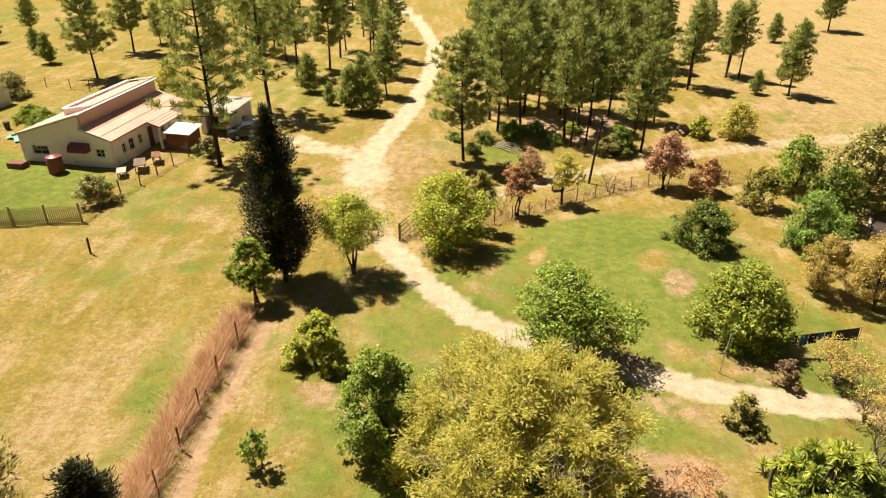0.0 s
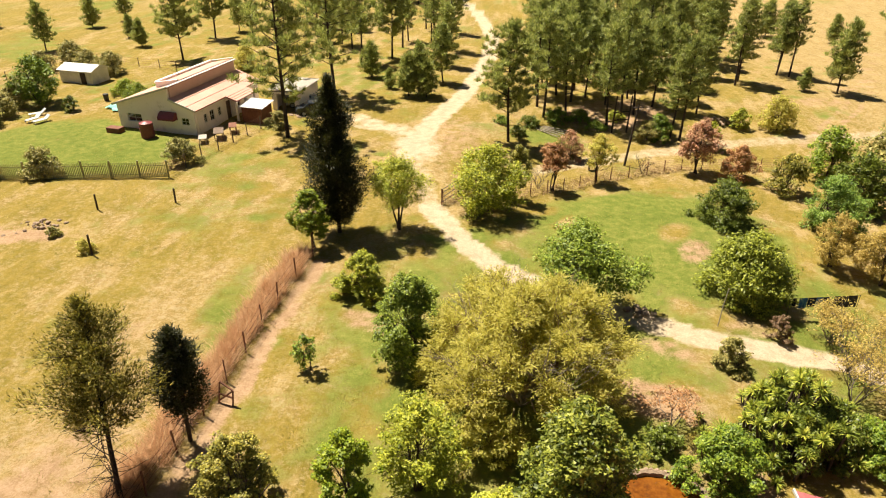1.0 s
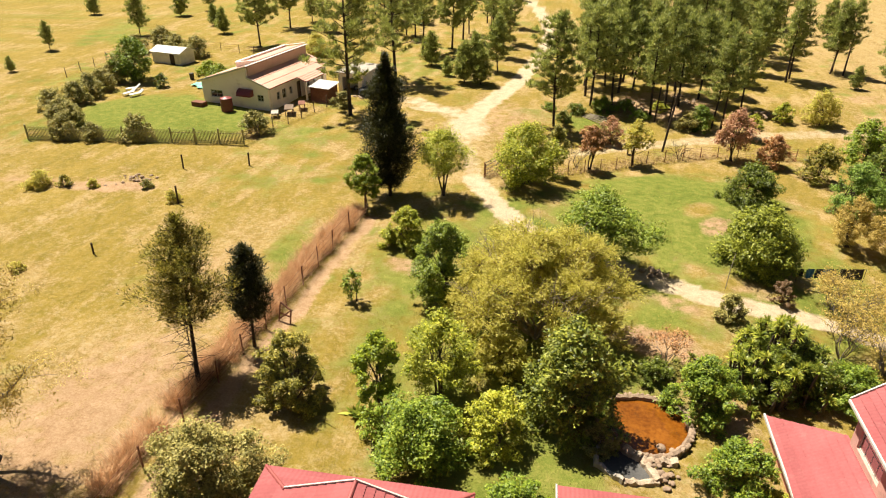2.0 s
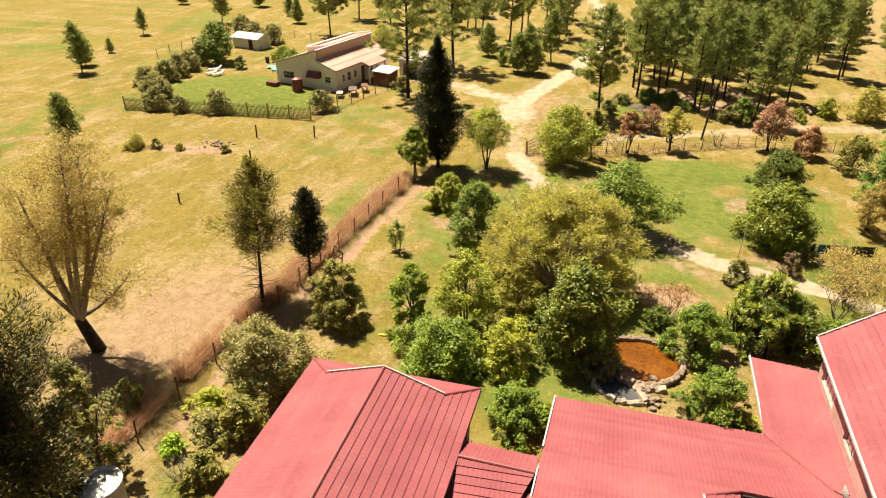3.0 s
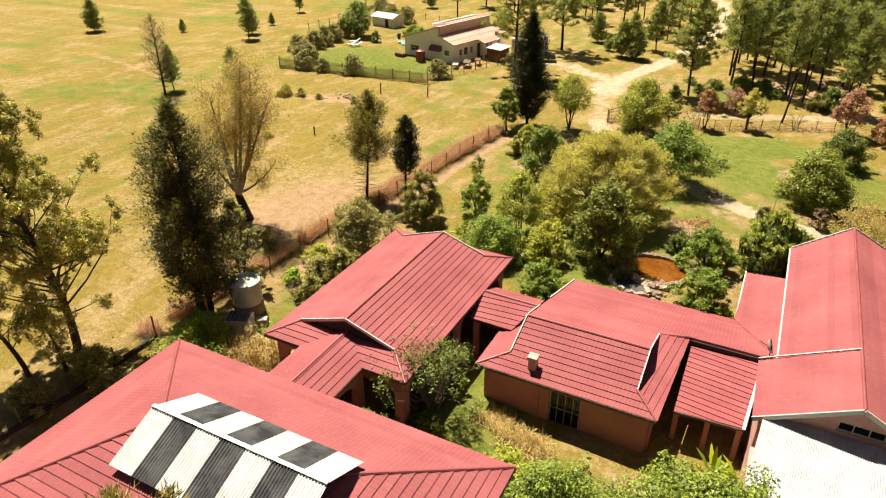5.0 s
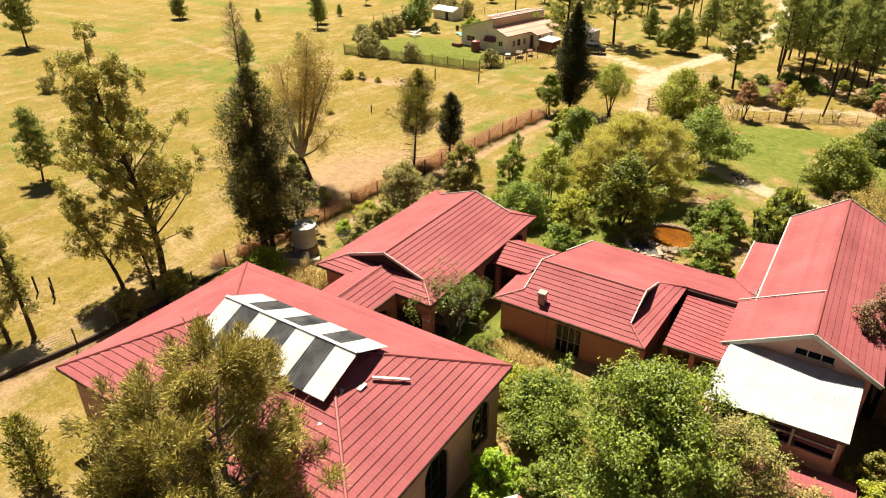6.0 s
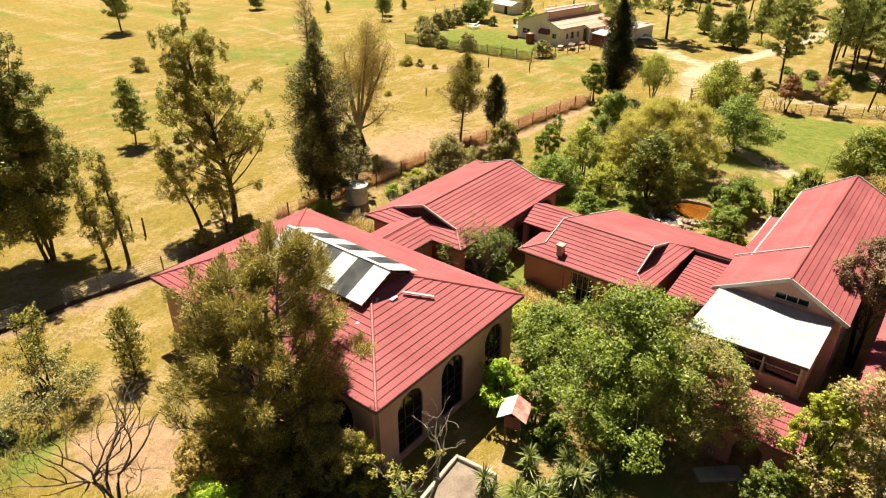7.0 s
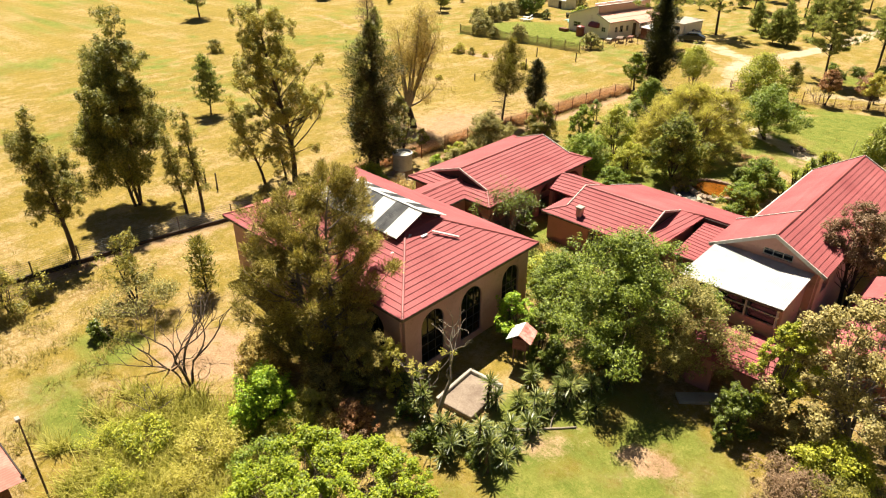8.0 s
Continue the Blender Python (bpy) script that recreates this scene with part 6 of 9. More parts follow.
broad_tree(30.8, 70.1, 2.4, 1.3, LEAF_YELLOW, "yellow-green bush beside the dirt road", 0.05, name="bush", category="bush", stems=3)
broad_tree(35.0, 70.2, 4.0, 2.2, LEAF_TAN, "brownish bush beside the dirt road", 0.05, name="bush", category="bush", stems=3)
broad_tree(20.6, 65.7, 3.0, 1.6, LEAF, "green bush at the foot of a pine", 0.05, name="bush", category="bush", stems=3)

# garden between drive and house
mound_tree(3.8, 21.0, 6.9, 5.7, LEAF_TAN, "large feathery tan-green tree in the garden", "feathery_tree", 21, BARK_TAN)
bare_tree(3.9, 20.4, 7.2, 5.2, "pale leafless twigs tangled through the feathery tree", 23, stems=9, fine=4, bark=BARK_PALE)
broad_tree(-2.3, 23.2, 5.8, 2.1, LEAF_COURT, "fresh green tree with uneven crown", 0.12, stems=2, dens=1.1)
broad_tree(5.9, 13.5, 6.0, 2.7, LEAF_POND, "dense dark green tree beside the pond", 0.08, stems=3, dens=1.2)
broad_tree(-3.6, 12.7, 4.9, 1.4, LEAF_LIME, "light green tree with upright shoots", 0.2, stems=3)
broad_tree(-0.8, 14.4, 5.0, 2.1, LEAF_YELLOW, "yellow-green tree on thin stems", 0.25, stems=3, dens=0.7)
broad_tree(-1.2, 9.9, 3.4, 2.5, LEAF, "spreading green bush behind the red roof", 0.05, stems=4, name="bush", category="bush")
broad_tree(2.3, 11.6, 3.2, 1.7, LEAF_YELLOW, "yellow-green bush in the garden", 0.1, stems=3, name="bush", category="bush", dens=0.8)
broad_tree(2.2, 16.6, 3.6, 1.6, LEAF_TAN, "dry tan bush under the trees", 0.05, stems=3, name="bush", category="bush", dens=0.7)
broad_tree(3.6, 6.9, 2.6, 1.6, LEAF, "low green bush at the roof's edge", 0.05, stems=3, name="bush", category="bush")
broad_tree(-7.8, 21.9, 2.5, 0.8, LEAF, "thin sapling on the lawn", 0.25, stems=2, dens=0.4, name="sapling", category="tree")
broad_tree(-8.3, 12.6, 4.3, 1.75, LEAF_OLIVE, "dark olive bush near the fence", 0.05, stems=4, name="bush", category="bush")
columnar(-13.4, 12.4, 9.0, 2.05, NEEDLE_CONE, "brown-green conifer with dead lower branches", bare=0.40, dens=2.1, size=0.1, taper=0.75, lean=(-1.0, 2.6), ragged=0.5, rise=0.55)
columnar(-12.0, 16.3, 7.2, 1.3, NEEDLE_DARK, "dark pointed cypress with bare lower twigs", bare=0.3, dens=2.4, size=0.1, taper=0.6, ragged=0.14, lean=(0.7, -0.8))
broad_tree(-13.9, -1.6, 6.4, 1.5, LEAF_OLIVE, "olive shrubby tree behind the water tank", 0.12, stems=3, dens=0.7, lobe=0.35)
broad_tree(-13.9, -5.2, 9.6, 2.1, NEEDLE_MID, "dark bushy conifer beside the water tanks", 0.16, stems=2, dens=1.0, size=0.1, cap=60000, lobe=0.34, flat=0.8, cl=0.36, split=3)
columnar(-13.2, -5.2, 13.8, 2.7, NEEDLE_MID, "very tall dark bushy conifer beside the water tanks", 0.14, dens=1.8, size=0.105, taper=0.7, lean=(-0.7, 0.3), ragged=0.6, rise=0.4, name="tree")
forked_gum(-20.2, 6.0, LEAF_GOLD, "brown-leaved old gum with dark leaning base and pale forked limbs", (-0.6, -0.2, 2.2),
           ((-3.6, -0.6, 6.8), (-1.9, 0.9, 10.0), (-0.8, -1.3, 10.4), (0.9, 1.3, 11.6), (1.6, -0.4, 11.9), (2.9, 0.6, 9.8), (2.3, 0.9, 4.6), (0.2, 0.3, 9.4)), 77, cl=0.85, dens=0.62, size=0.125)
broad_tree(-9.4, 5.6, 4.4, 2.5, LEAF_GREY, "grey-olive bush beside the red roof", 0.05, stems=4, name="bush", category="bush")
for x, y, h, r, m, lab in ((-10.4, 1.9, 1.5, 1.1, LEAF_GREY, "grey-green low bush beside the house"), (-11.4, 3.4, 1.5, 1.1, LEAF_YELLOW, "yellow-green low bush beside the path"), (-8.9, 2.6, 2.3, 1.5, LEAF_OLIVE, "olive bush beside the red roof"),
                           (-11.6, 0.6, 0.9, 0.75, LEAF_BRIGHT, "fresh green low bush beside the path"), (-9.3, -0.4, 1.6, 1.0, LEAF_OLIVE, "olive low bush beside the house"), (-15.0, 2.2, 2.2, 0.8, LEAF_OLIVE, "thin olive shrub at the wire fence"),
                           (-10.9, -8.4, 2.7, 2.3, LEAF_LIME, "leafy yellow-green bush behind the hall"), (-14.6, -12.2, 2.0, 1.3, LEAF_OLIVE, "olive bush at the wire fence"),
                           (-15.4, -15.4, 1.8, 1.3, LEAF_GREY, "grey-olive bush at the wire fence"), (-12.6, -12.6, 1.6, 1.2, LEAF_GREY, "grey-olive bush behind the hall")):
    broad_tree(x, y, h, r, m, lab, 0.05, stems=3, name="bush", category="bush")
# creeper on the porch arches
bare_tree(-10.2, -0.9, 1.5, 1.1, "grey leafless twiggy shrub beside the house", 92, stems=12, fine=3, bark=BARK_GREY)
bare_tree(-10.7, 2.5, 1.3, 1.0, "grey leafless twiggy shrub beside the path", 93, stems=12, fine=3, bark=BARK_GREY)
bare_tree(2.6, -6.1, 4.2, 1.45, "straggling green creeper on the porch arch", 91, leaf=LEAF_DARK, stems=12, fine=4, dens=0.24, bark=BARK_GREY, name="creeper", category="climbing plant")
straw_b = plant("dry_bush", "feathery pale golden dry bush behind the hall", "bush", -7.3, -7.8)
gs_ = np.random.default_rng(31)
add_raw("stalk", joined([blades(np.array([gs_.normal() * 0.75, gs_.normal() * 0.6, 0.0]), 12, gs_.uniform(1.5, 2.9), 0.05, gs_, 1.6, 1.15) for _ in range(130)]), STRAW_PALE, straw_b)
add_raw("plume", clumps_leaves(np.stack([gs_.normal(size=120) * 0.95, gs_.normal(size=120) * 0.8, gs_.uniform(0.9, 2.5, 120)], 1), np.full(120, 0.28), 34, 0.13, 0.03, gs_), STRAW_PALE, straw_b)
for x, y in ((1.2, -6.9), (2.1, -5.2), (2.7, -7.0)):
    broad_tree(x, y, 0.9, 1.0, LEAF_DARK, "low dark undergrowth below the creeper", 0.03, stems=3, name="bush", category="bush")
broad_tree(0.9, -9.6, 2.4, 1.2, LEAF, "green shrub under the covered walk", 0.1, stems=3, name="bush", category="bush")
broad_tree(2.6, -4.0, 2.0, 0.8, LEAF, "green shrub beside the porch", 0.1, stems=3, dens=0.5, name="bush", category="bush")

# round the pond
broad_tree(12.7, 15.8, 3.4, 1.8, LEAF, "round green bush beside the pond", 0.05, stems=3, dens=1.3, name="bush", category="bush")
broad_tree(13.3, 10.6, 2.9, 1.8, LEAF, "round fresh green bush beside the pond", 0.03, stems=3, dens=1.5, size=0.1, name="bush", category="bush")
broad_tree(10.6, 17.9, 1.4, 1.1, LEAF_DARK, "low dark green bush at the pond wall", 0.05, stems=3, name="bush", category="bush")
broad_tree(7.3, 12.0, 1.6, 0.9, LEAF_GREY, "small grey-green bush at the pond wall", 0.05, stems=3, name="bush", category="bush")
broad_tree(14.7, 9.6, 1.5, 0.8, LEAF_YELLOW, "yellowish small bush by the path", 0.05, stems=3, name="bush", category="bush")
broad_tree(4.9, 7.3, 1.5, 0.8, LEAF_LIME, "yellow flowering bush at the roof's edge", 0.05, stems=3, name="bush", category="bush")
bare_tree(11.4, 19.5, 2.6, 1.1, "leafless pinkish-brown shrub near the pond", 8, leaf=LEAF_RUST, stems=5, dens=0.5)
for i, (x, y) in enumerate(((21.7, 22.4), (23.8, 21.4), (26.1, 23.9), (23.0, 25.7))):
    bare_tree(x, y, 4.0, 1.7, "brown twiggy shrub with few leaves", 30 + i, leaf=LEAF_BROWN, stems=8, fine=4, dens=0.14, bark=BARK_GREY)
broad_tree(19.9, 28.2, 1.8, 0.75, LEAF_DRYRED, "dry pinkish bush beside the driveway", 0.05, stems=3, dens=0.7, name="bush", category="bush")
bare_tree(23.4, 28.9, 2.4, 1.4, "twiggy tan bush beside the driveway", 27, leaf=LEAF_BROWN, stems=8, fine=4, dens=0.12, bark=BARK_GREY, name="bush", category="bush")
broad_tree(15.8, 24.6, 2.1, 1.1, LEAF_GREY, "small grey-green bush beside the driveway", 0.05, stems=3, name="bush", category="bush")
broad_tree(20.6, 17.8, 2.6, 1.7, LEAF, "green bush behind the two-storey wing", 0.05, stems=3, name="bush", category="bush")
g0 = np.random.default_rng(40)


def yucca_dome(x, y, g):
    """Heads of one yucca in the grove, whose tops make one low dome."""
    heads = []
    for _ in range(27):
        dx, dy = g.normal(size=2) * 1.0
        d = math.hypot(x + dx - 17.0, y + dy - 18.7)
        heads.append((dx, dy, max(0.5, 4.0 * (1 - (d / 3.5) ** 2) * g.uniform(0.55, 1.04))))
    return heads


for i, (x, y) in enumerate(((16.2, 17.6), (17.8, 18.2), (16.6, 19.8), (18.8, 19.6), (15.5, 19.2))):
    yucca(x, y, yucca_dome(x, y, g0), "many-headed yucca with sunlit spiky rosettes", 50 + i, length=0.46, n=54, skirt=False)
# added dark filler in place of the black shade between the yucca stems
for x, y, h, r in ((16.6, 17.9, 3.0, 2.0), (18.0, 18.6, 3.2, 2.0), (16.4, 19.6, 2.8, 1.8)):
    broad_tree(x, y, h, r, LEAF_DARK, "dark green filler bush for the shade among the yuccas", 0.03, stems=3, name="bush", category="bush")
yucca(7.9, 12.9, [(0, 0, 0.9)], "single spiky yucca at the pond", 58, length=0.8)
yucca(13.0, 17.6, [(0, 0, 1.8)], "single spiky yucca beside the pond", 59, length=0.7)

# along the wire fence and in the field
gum(-17.7, -11.7, 16.6, 4.4, LEAF_GUM, "tall slender gum with loose olive crown", 0.2, 1.5, lean=(-1.8, 0.8), k=84, cl=0.66, bark=BARK)
gum(-17.9, -14.2, 7.9, 1.7, LEAF_GUM, "young leaning gum beside the fence", 0.3, 0.8, lean=(-1.6, -0.8), k=16, cl=0.6, bark=BARK)
gum(-16.6, -12.9, 5.6, 1.3, LEAF_GUM, "young gum beside the fence", 0.35, 0.8, k=12, cl=0.55, bark=BARK)
gum(-23.0, -23.2, 15.7, 3.3, LEAF_GUM_DARK, "big dense dark gum at the field's edge", 0.1, 1.35, lean=(0.9, 0.4), size=0.185, k=84, cl=0.95, bark=BARK, forks=3, upright=0.9, flat=1.25)
gum(-18.0, -30.2, 10.8, 2.0, LEAF_OLIVE, "slim gum with leaning trunk", 0.34, 1.3, lean=(0.0, 0.0), k=34, cl=0.7, bark=BARK)
gum(-18.6, -21.1, 7.0, 0.8, LEAF_OLIVE, "thin young gum with sparse leaves", 0.3, 0.8, lean=(-0.5, -0.2), k=16, cl=0.5, bark=BARK)
gum(-18.0, -20.0, 8.3, 0.8, LEAF_OLIVE, "thin young gum with sparse leaves", 0.3, 0.8, lean=(-0.7, 0.3), k=18, cl=0.5, bark=BARK)
columnar(-7.0, -25.7, 4.4, 0.95, LEAF_OLIVE, "narrow upright olive shrub", 0.05, dens=0.9, size=0.14, taper=0.5, name="shrub", ragged=0.4)
broad_tree(-13.8, -35.4, 3.4, 1.8, LEAF_OLIVE, "olive thorn tree in dry grass", 0.12, stems=4, dens=0.5, lobe=0.35)
gum(-9.8, -29.4, 4.8, 1.9, LEAF_OLIVE, "small crooked tree with twisted stems", 0.35, 0.5, lean=(-0.5, 0.3), k=12, cl=0.45, bark=BARK_DARK, forks=3)
bare_tree(-1.6, -31.0, 4.2, 4.0, "leafless spreading dark shrub on bare earth", 12, stems=4, fine=3, bark=BARK, stout=1.15)
bare_tree(0.8, -30.9, 6.6, 1.7, "leafless upright dark shrub on bare earth", 13, stems=3, fine=3, bark=BARK, stout=1.15)
bare_tree(-7.6, -29.8, 2.6, 2.4, "grey twiggy thicket on bare earth", 15, leaf=LEAF_GREY, stems=12, fine=4, dens=0.35, bark=BARK_GREY)
bare_tree(1.2, -33.2, 2.4, 1.9, "leafless low grey shrub on bare earth", 14, stems=4, fine=2)
broad_tree(-7.1, -32.6, 1.3, 0.8, LEAF_DARK, "small dark green bush in the grass", 0.02, stems=3, name="bush", category="bush")
broad_tree(5.8, -29.3, 3.4, 1.9, LEAF_BRIGHT, "leafy green bush beside the she-oak", 0.05, stems=3, dens=1.2, name="bush", category="bush")
broad_tree(7.2, -28.0, 2.0, 1.5, LEAF_TAN, "dry tan bush beside the she-oak", 0.05, stems=3, dens=0.8, name="bush", category="bush")
broad_tree(7.3, -24.5, 5.2, 1.7, NEEDLE_BROWN, "brown-green feathery sucker growth beside the hall", 0.06, stems=5, size=0.08, lobe=0.35)
broad_tree(8.6, -23.4, 3.6, 1.0, LEAF_TAN, "yellow-olive shrub at the hall's corner", 0.1, stems=4, dens=0.6, name="bush", category="bush")
broad_tree(6.4, -26.4, 2.2, 1.6, LEAF_BROWN, "brown-green bush under the she-oak", 0.04, stems=4, name="bush", category="bush")
broad_tree(2.2, -27.4, 2.6, 1.7, LEAF_BROWN, "brown-green bush under the she-oak", 0.04, stems=4, name="bush", category="bush")
broad_tree(9.2, -26.6, 1.8, 1.3, LEAF_RUST, "brown dry bush by the hall", 0.05, stems=3, dens=0.8, name="bush", category="bush")
bare_tree(5.8, -32.4, 2.0, 1.9, "loose twiggy tan bush in long grass", 24, leaf=LEAF_TAN, stems=10, dens=0.5, bark=BARK_TAN, name="bush", category="bush")
bare_tree(3.0, -34.6, 1.6, 1.6, "loose twiggy yellow-green bush in long grass", 25, leaf=LEAF_YELLOW, stems=8, dens=0.6, bark=BARK_TAN, name="bush", category="bush")
bare_tree(8.5, -31.6, 1.9, 1.6, "loose twiggy olive bush in long grass", 26, leaf=LEAF_FEATHER, stems=10, dens=0.6, bark=BARK_TAN, name="bush", category="bush")
for i, (x, y, h, r, m) in enumerate(((1.6, -35.6, 1.1, 1.5, LEAF_YELLOW), (6.9, -34.4, 1.4, 1.6, LEAF_TAN), (9.6, -33.6, 1.6, 1.3, LEAF_YELLOW), (4.4, -36.6, 1.0, 1.4, LEAF_YELLOW), (7.6, -29.6, 1.6, 1.3, LEAF_TAN), (10.2, -28.2, 1.5, 1.1, LEAF_DRYRED), (8.8, -27.6, 1.6, 1.2, LEAF_BROWN), (0.6, -32.6, 1.0, 1.2, LEAF_TAN))):
    broad_tree(x, y, h, r, m, "straggling bush in long yellow grass", 0.03, stems=5, dens=0.3, size=0.08, lobe=0.3, name="bush", category="bush", group="straggling bushes")
for i, (x, y, h, r, m) in enumerate(((9.7, 69.9, 1.6, 1.6, LEAF), (14.1, 68.3, 1.0, 1.2, LEAF), (16.6, 71.0, 1.2, 1.2, LEAF_YELLOW), (27.2, 68.3, 1.5, 1.2, LEAF_YELLOW), (3.4, 68.1, 0.9, 1.0, LEAF), (6.6, 68.2, 1.2, 1.3, LEAF_DARK), (12.5, 70.5, 1.4, 1.5, LEAF), (5.1, 64.9, 1.2, 1.0, LEAF_DARK), (19.1, 65.3, 2.4, 1.5, LEAF_GREY))):
    broad_tree(x, y, h, r, m, "green undergrowth bush at the pines' edge", 0.03, stems=3, dens=0.8, name="bush", category="bush", group="undergrowth bushes")
plume_tree(3.9, -24.4, 13.2, 4.75, NEEDLE_BROWN, "large brown-green feathery she-oak beside the hall", "casuarina", 4, 0.05, 140, 2.3, 5, BARK_GREY, 0.2, 0.04, 0.9, 0.6, 0.09, 0.32)
broad_tree(13.4, -31.4, 4.0, 4.9, LEAF_LIME, "wide dome of bright lime-green leaves", 0.1, stems=4, dens=1.2, size=0.08, hollow=0.86, cl=0.11, clumps=1.0, split=2, lobe=0.04, flat=0.9, cap=60000)
broad_tree(15.9, -12.8, 8.2, 5.0, LEAF_COURT, "large spreading leafy green tree in the courtyard", 0.18, stems=5, dens=0.8, size=0.1, cl=0.17, hollow=0.08, lobe=0.2, off=(-0.2, 0.3), flat=0.7, clumps=0.66, split=6, cap=56000)
broad_tree(18.8, -11.5, 6.4, 2.9, LEAF_GREY, "olive-grey tree close beside the courtyard tree", 0.2, stems=3, dens=0.7, size=0.11, lobe=0.3, clumps=0.7, split=4)
broad_tree(10.3, -15.2, 3.4, 1.2, LEAF_BRIGHT, "fresh green shrub beside the hall's arches", 0.15, stems=3, dens=0.9, name="bush", category="bush", lobe=0.3)
broad_tree(7.6, -8.6, 1.9, 1.5, LEAF_YELLOW, "yellow-green bush in the courtyard", 0.05, stems=3, name="bush", category="bush")
broad_tree(10.2, -10.2, 3.8, 2.3, LEAF_COURT, "leafy green bush in the courtyard", 0.05, stems=3, name="bush", category="bush")
broad_tree(12.2, -14.9, 3.4, 1.2, LEAF_COURT, "fresh green shrub at the hall's window", 0.1, stems=3, name="bush", category="bush")
broad_tree(23.9, -11.1, 6.2, 1.7, LEAF_YELLOW, "yellow-green leafy tree before the porch", 0.18, stems=3, dens=0.75, lobe=0.4, cl=0.22)
broad_tree(22.9, -13.4, 3.0, 1.2, LEAF_DARK, "dark green shrub before the porch", 0.05, stems=3, name="bush", category="bush")
broad_tree(27.5, -10.2, 8.8, 3.9, LEAF_GREYBROWN, "tall grey-brown thinning tree beside the house", 0.06, stems=4, dens=0.85, size=0.11, cl=0.18, bark=BARK_GREY, clumps=0.7, split=4, lobe=0.22)
broad_tree(23.9, 0.6, 8.4, 2.0, LEAF_DRYRED, "reddish-brown tree leaning over the red roof", 0.58, stems=2, bark=BARK_DARK, off=(-0.3, -0.6), clumps=0.8, split=4)
broad_tree(24.0, -6.2, 3.4, 1.0, LEAF_OLIVE, "olive bush in the gap between two walls", 0.2, stems=2, name="bush", category="bush")
broad_tree(27.8, -12.9, 2.4, 1.9, LEAF_YELLOW, "yellow-green bush on the lawn's edge", 0.05, stems=3, name="bush", category="bush")
broad_tree(26.8, -15.6, 1.6, 2.1, LEAF_DRYRED, "reddish-brown dry bush on the lawn's edge", 0.05, stems=5, name="bush", category="bush", dens=0.7, size=0.09, lobe=0.35)
broad_tree(28.4, -14.9, 1.8, 1.9, LEAF_OLIVE, "olive dry bush on the lawn's edge", 0.05, stems=5, name="bush", category="bush", dens=0.7, size=0.09, lobe=0.35)

# yuccas in the bed before the hall
for i, (x, y, hs) in enumerate(((15.6, -23.7, (2.5, 2.0, 1.5, 1.1, 0.7, 0.4)), (15.4, -21.8, (1.0, 0.7, 0.5)), (15.3, -20.3, (0.9, 0.6, 0.4)), (14.9, -18.4, (1.1, 0.7, 0.5)), (15.4, -17.0, (1.0, 0.8, 0.5)), (16.2, -15.9, (0.9, 0.6)),
                               (13.9, -17.8, (0.9, 0.6, 0.4)), (15.9, -18.5, (0.7, 0.5)), (10.2, -23.1, (1.9, 1.1, 0.6)), (12.1, -23.7, (2.2, 1.4, 0.8, 0.5)), (13.8, -24.7, (1.2, 0.7, 0.4)), (9.1, -22.9, (1.3, 0.7)),
                               (13.6, -23.5, (1.0, 0.6)), (13.6, -20.9, (1.7, 1.0)), (11.3, -23.6, (1.6, 0.9)), (16.2, -22.4, (0.7, 0.5)), (14.6, -22.6, (0.8, 0.6)), (17.0, -17.2, (0.6, 0.4)), (14.3, -19.4, (0.6, 0.5)))):
    yucca(x, y, [(g0.normal() * 0.32, g0.normal() * 0.32, z) for z in hs], "clump of dark green yuccas in the garden bed", 70 + i, length=0.72, n=46, leaf=YUCCA_DARK)
for i, (x, y) in enumerate(((16.5, -15.3), (16.5, -13.8), (16.2, -16.5), (15.6, -17.7))):
    yucca(x, y, [(g0.normal() * 0.35, g0.normal() * 0.35, g0.uniform(0.5, 1.5)) for _ in range(4)], "clump of dark green yuccas in the garden bed", 90 + i, length=0.72, n=46, leaf=YUCCA_DARK)
for x, y, h, r in ((13.5, -15.5, 1.5, 1.3), (15.0, -12.5, 1.7, 1.5), (14.5, -10.5, 1.6, 1.4)):
    broad_tree(x, y, h, r, LEAF_DARK, "low dark green bush in the shaded garden bed", 0.03, stems=3, name="bush", category="bush")
# added low bushes whose dark leaves make up the shadow below these yuccas
for x, y, h, r in ((12.4, -24.6, 1.0, 1.0), (15.0, -23.2, 1.2, 1.1), (10.4, -23.8, 1.0, 1.0)):
    broad_tree(x, y, h, r, LEAF_DARK, "low dark green filler bush for the shade under the yuccas", 0.02, stems=3, name="bush", category="bush")
bare_tree(11.5, -22.9, 7.0, 1.9, "tall bare whitish branching stalk in the yucca bed", 17, bark=BARK_PALE, stems=1, fine=4, name="bare_tree", category="tree")
bare_tree(11.0, -23.8, 5.6, 0.7, "thin stalk with tan tufts beside the hall", 18, leaf=LEAF_TAN, stems=2, fine=2, dens=1.0)

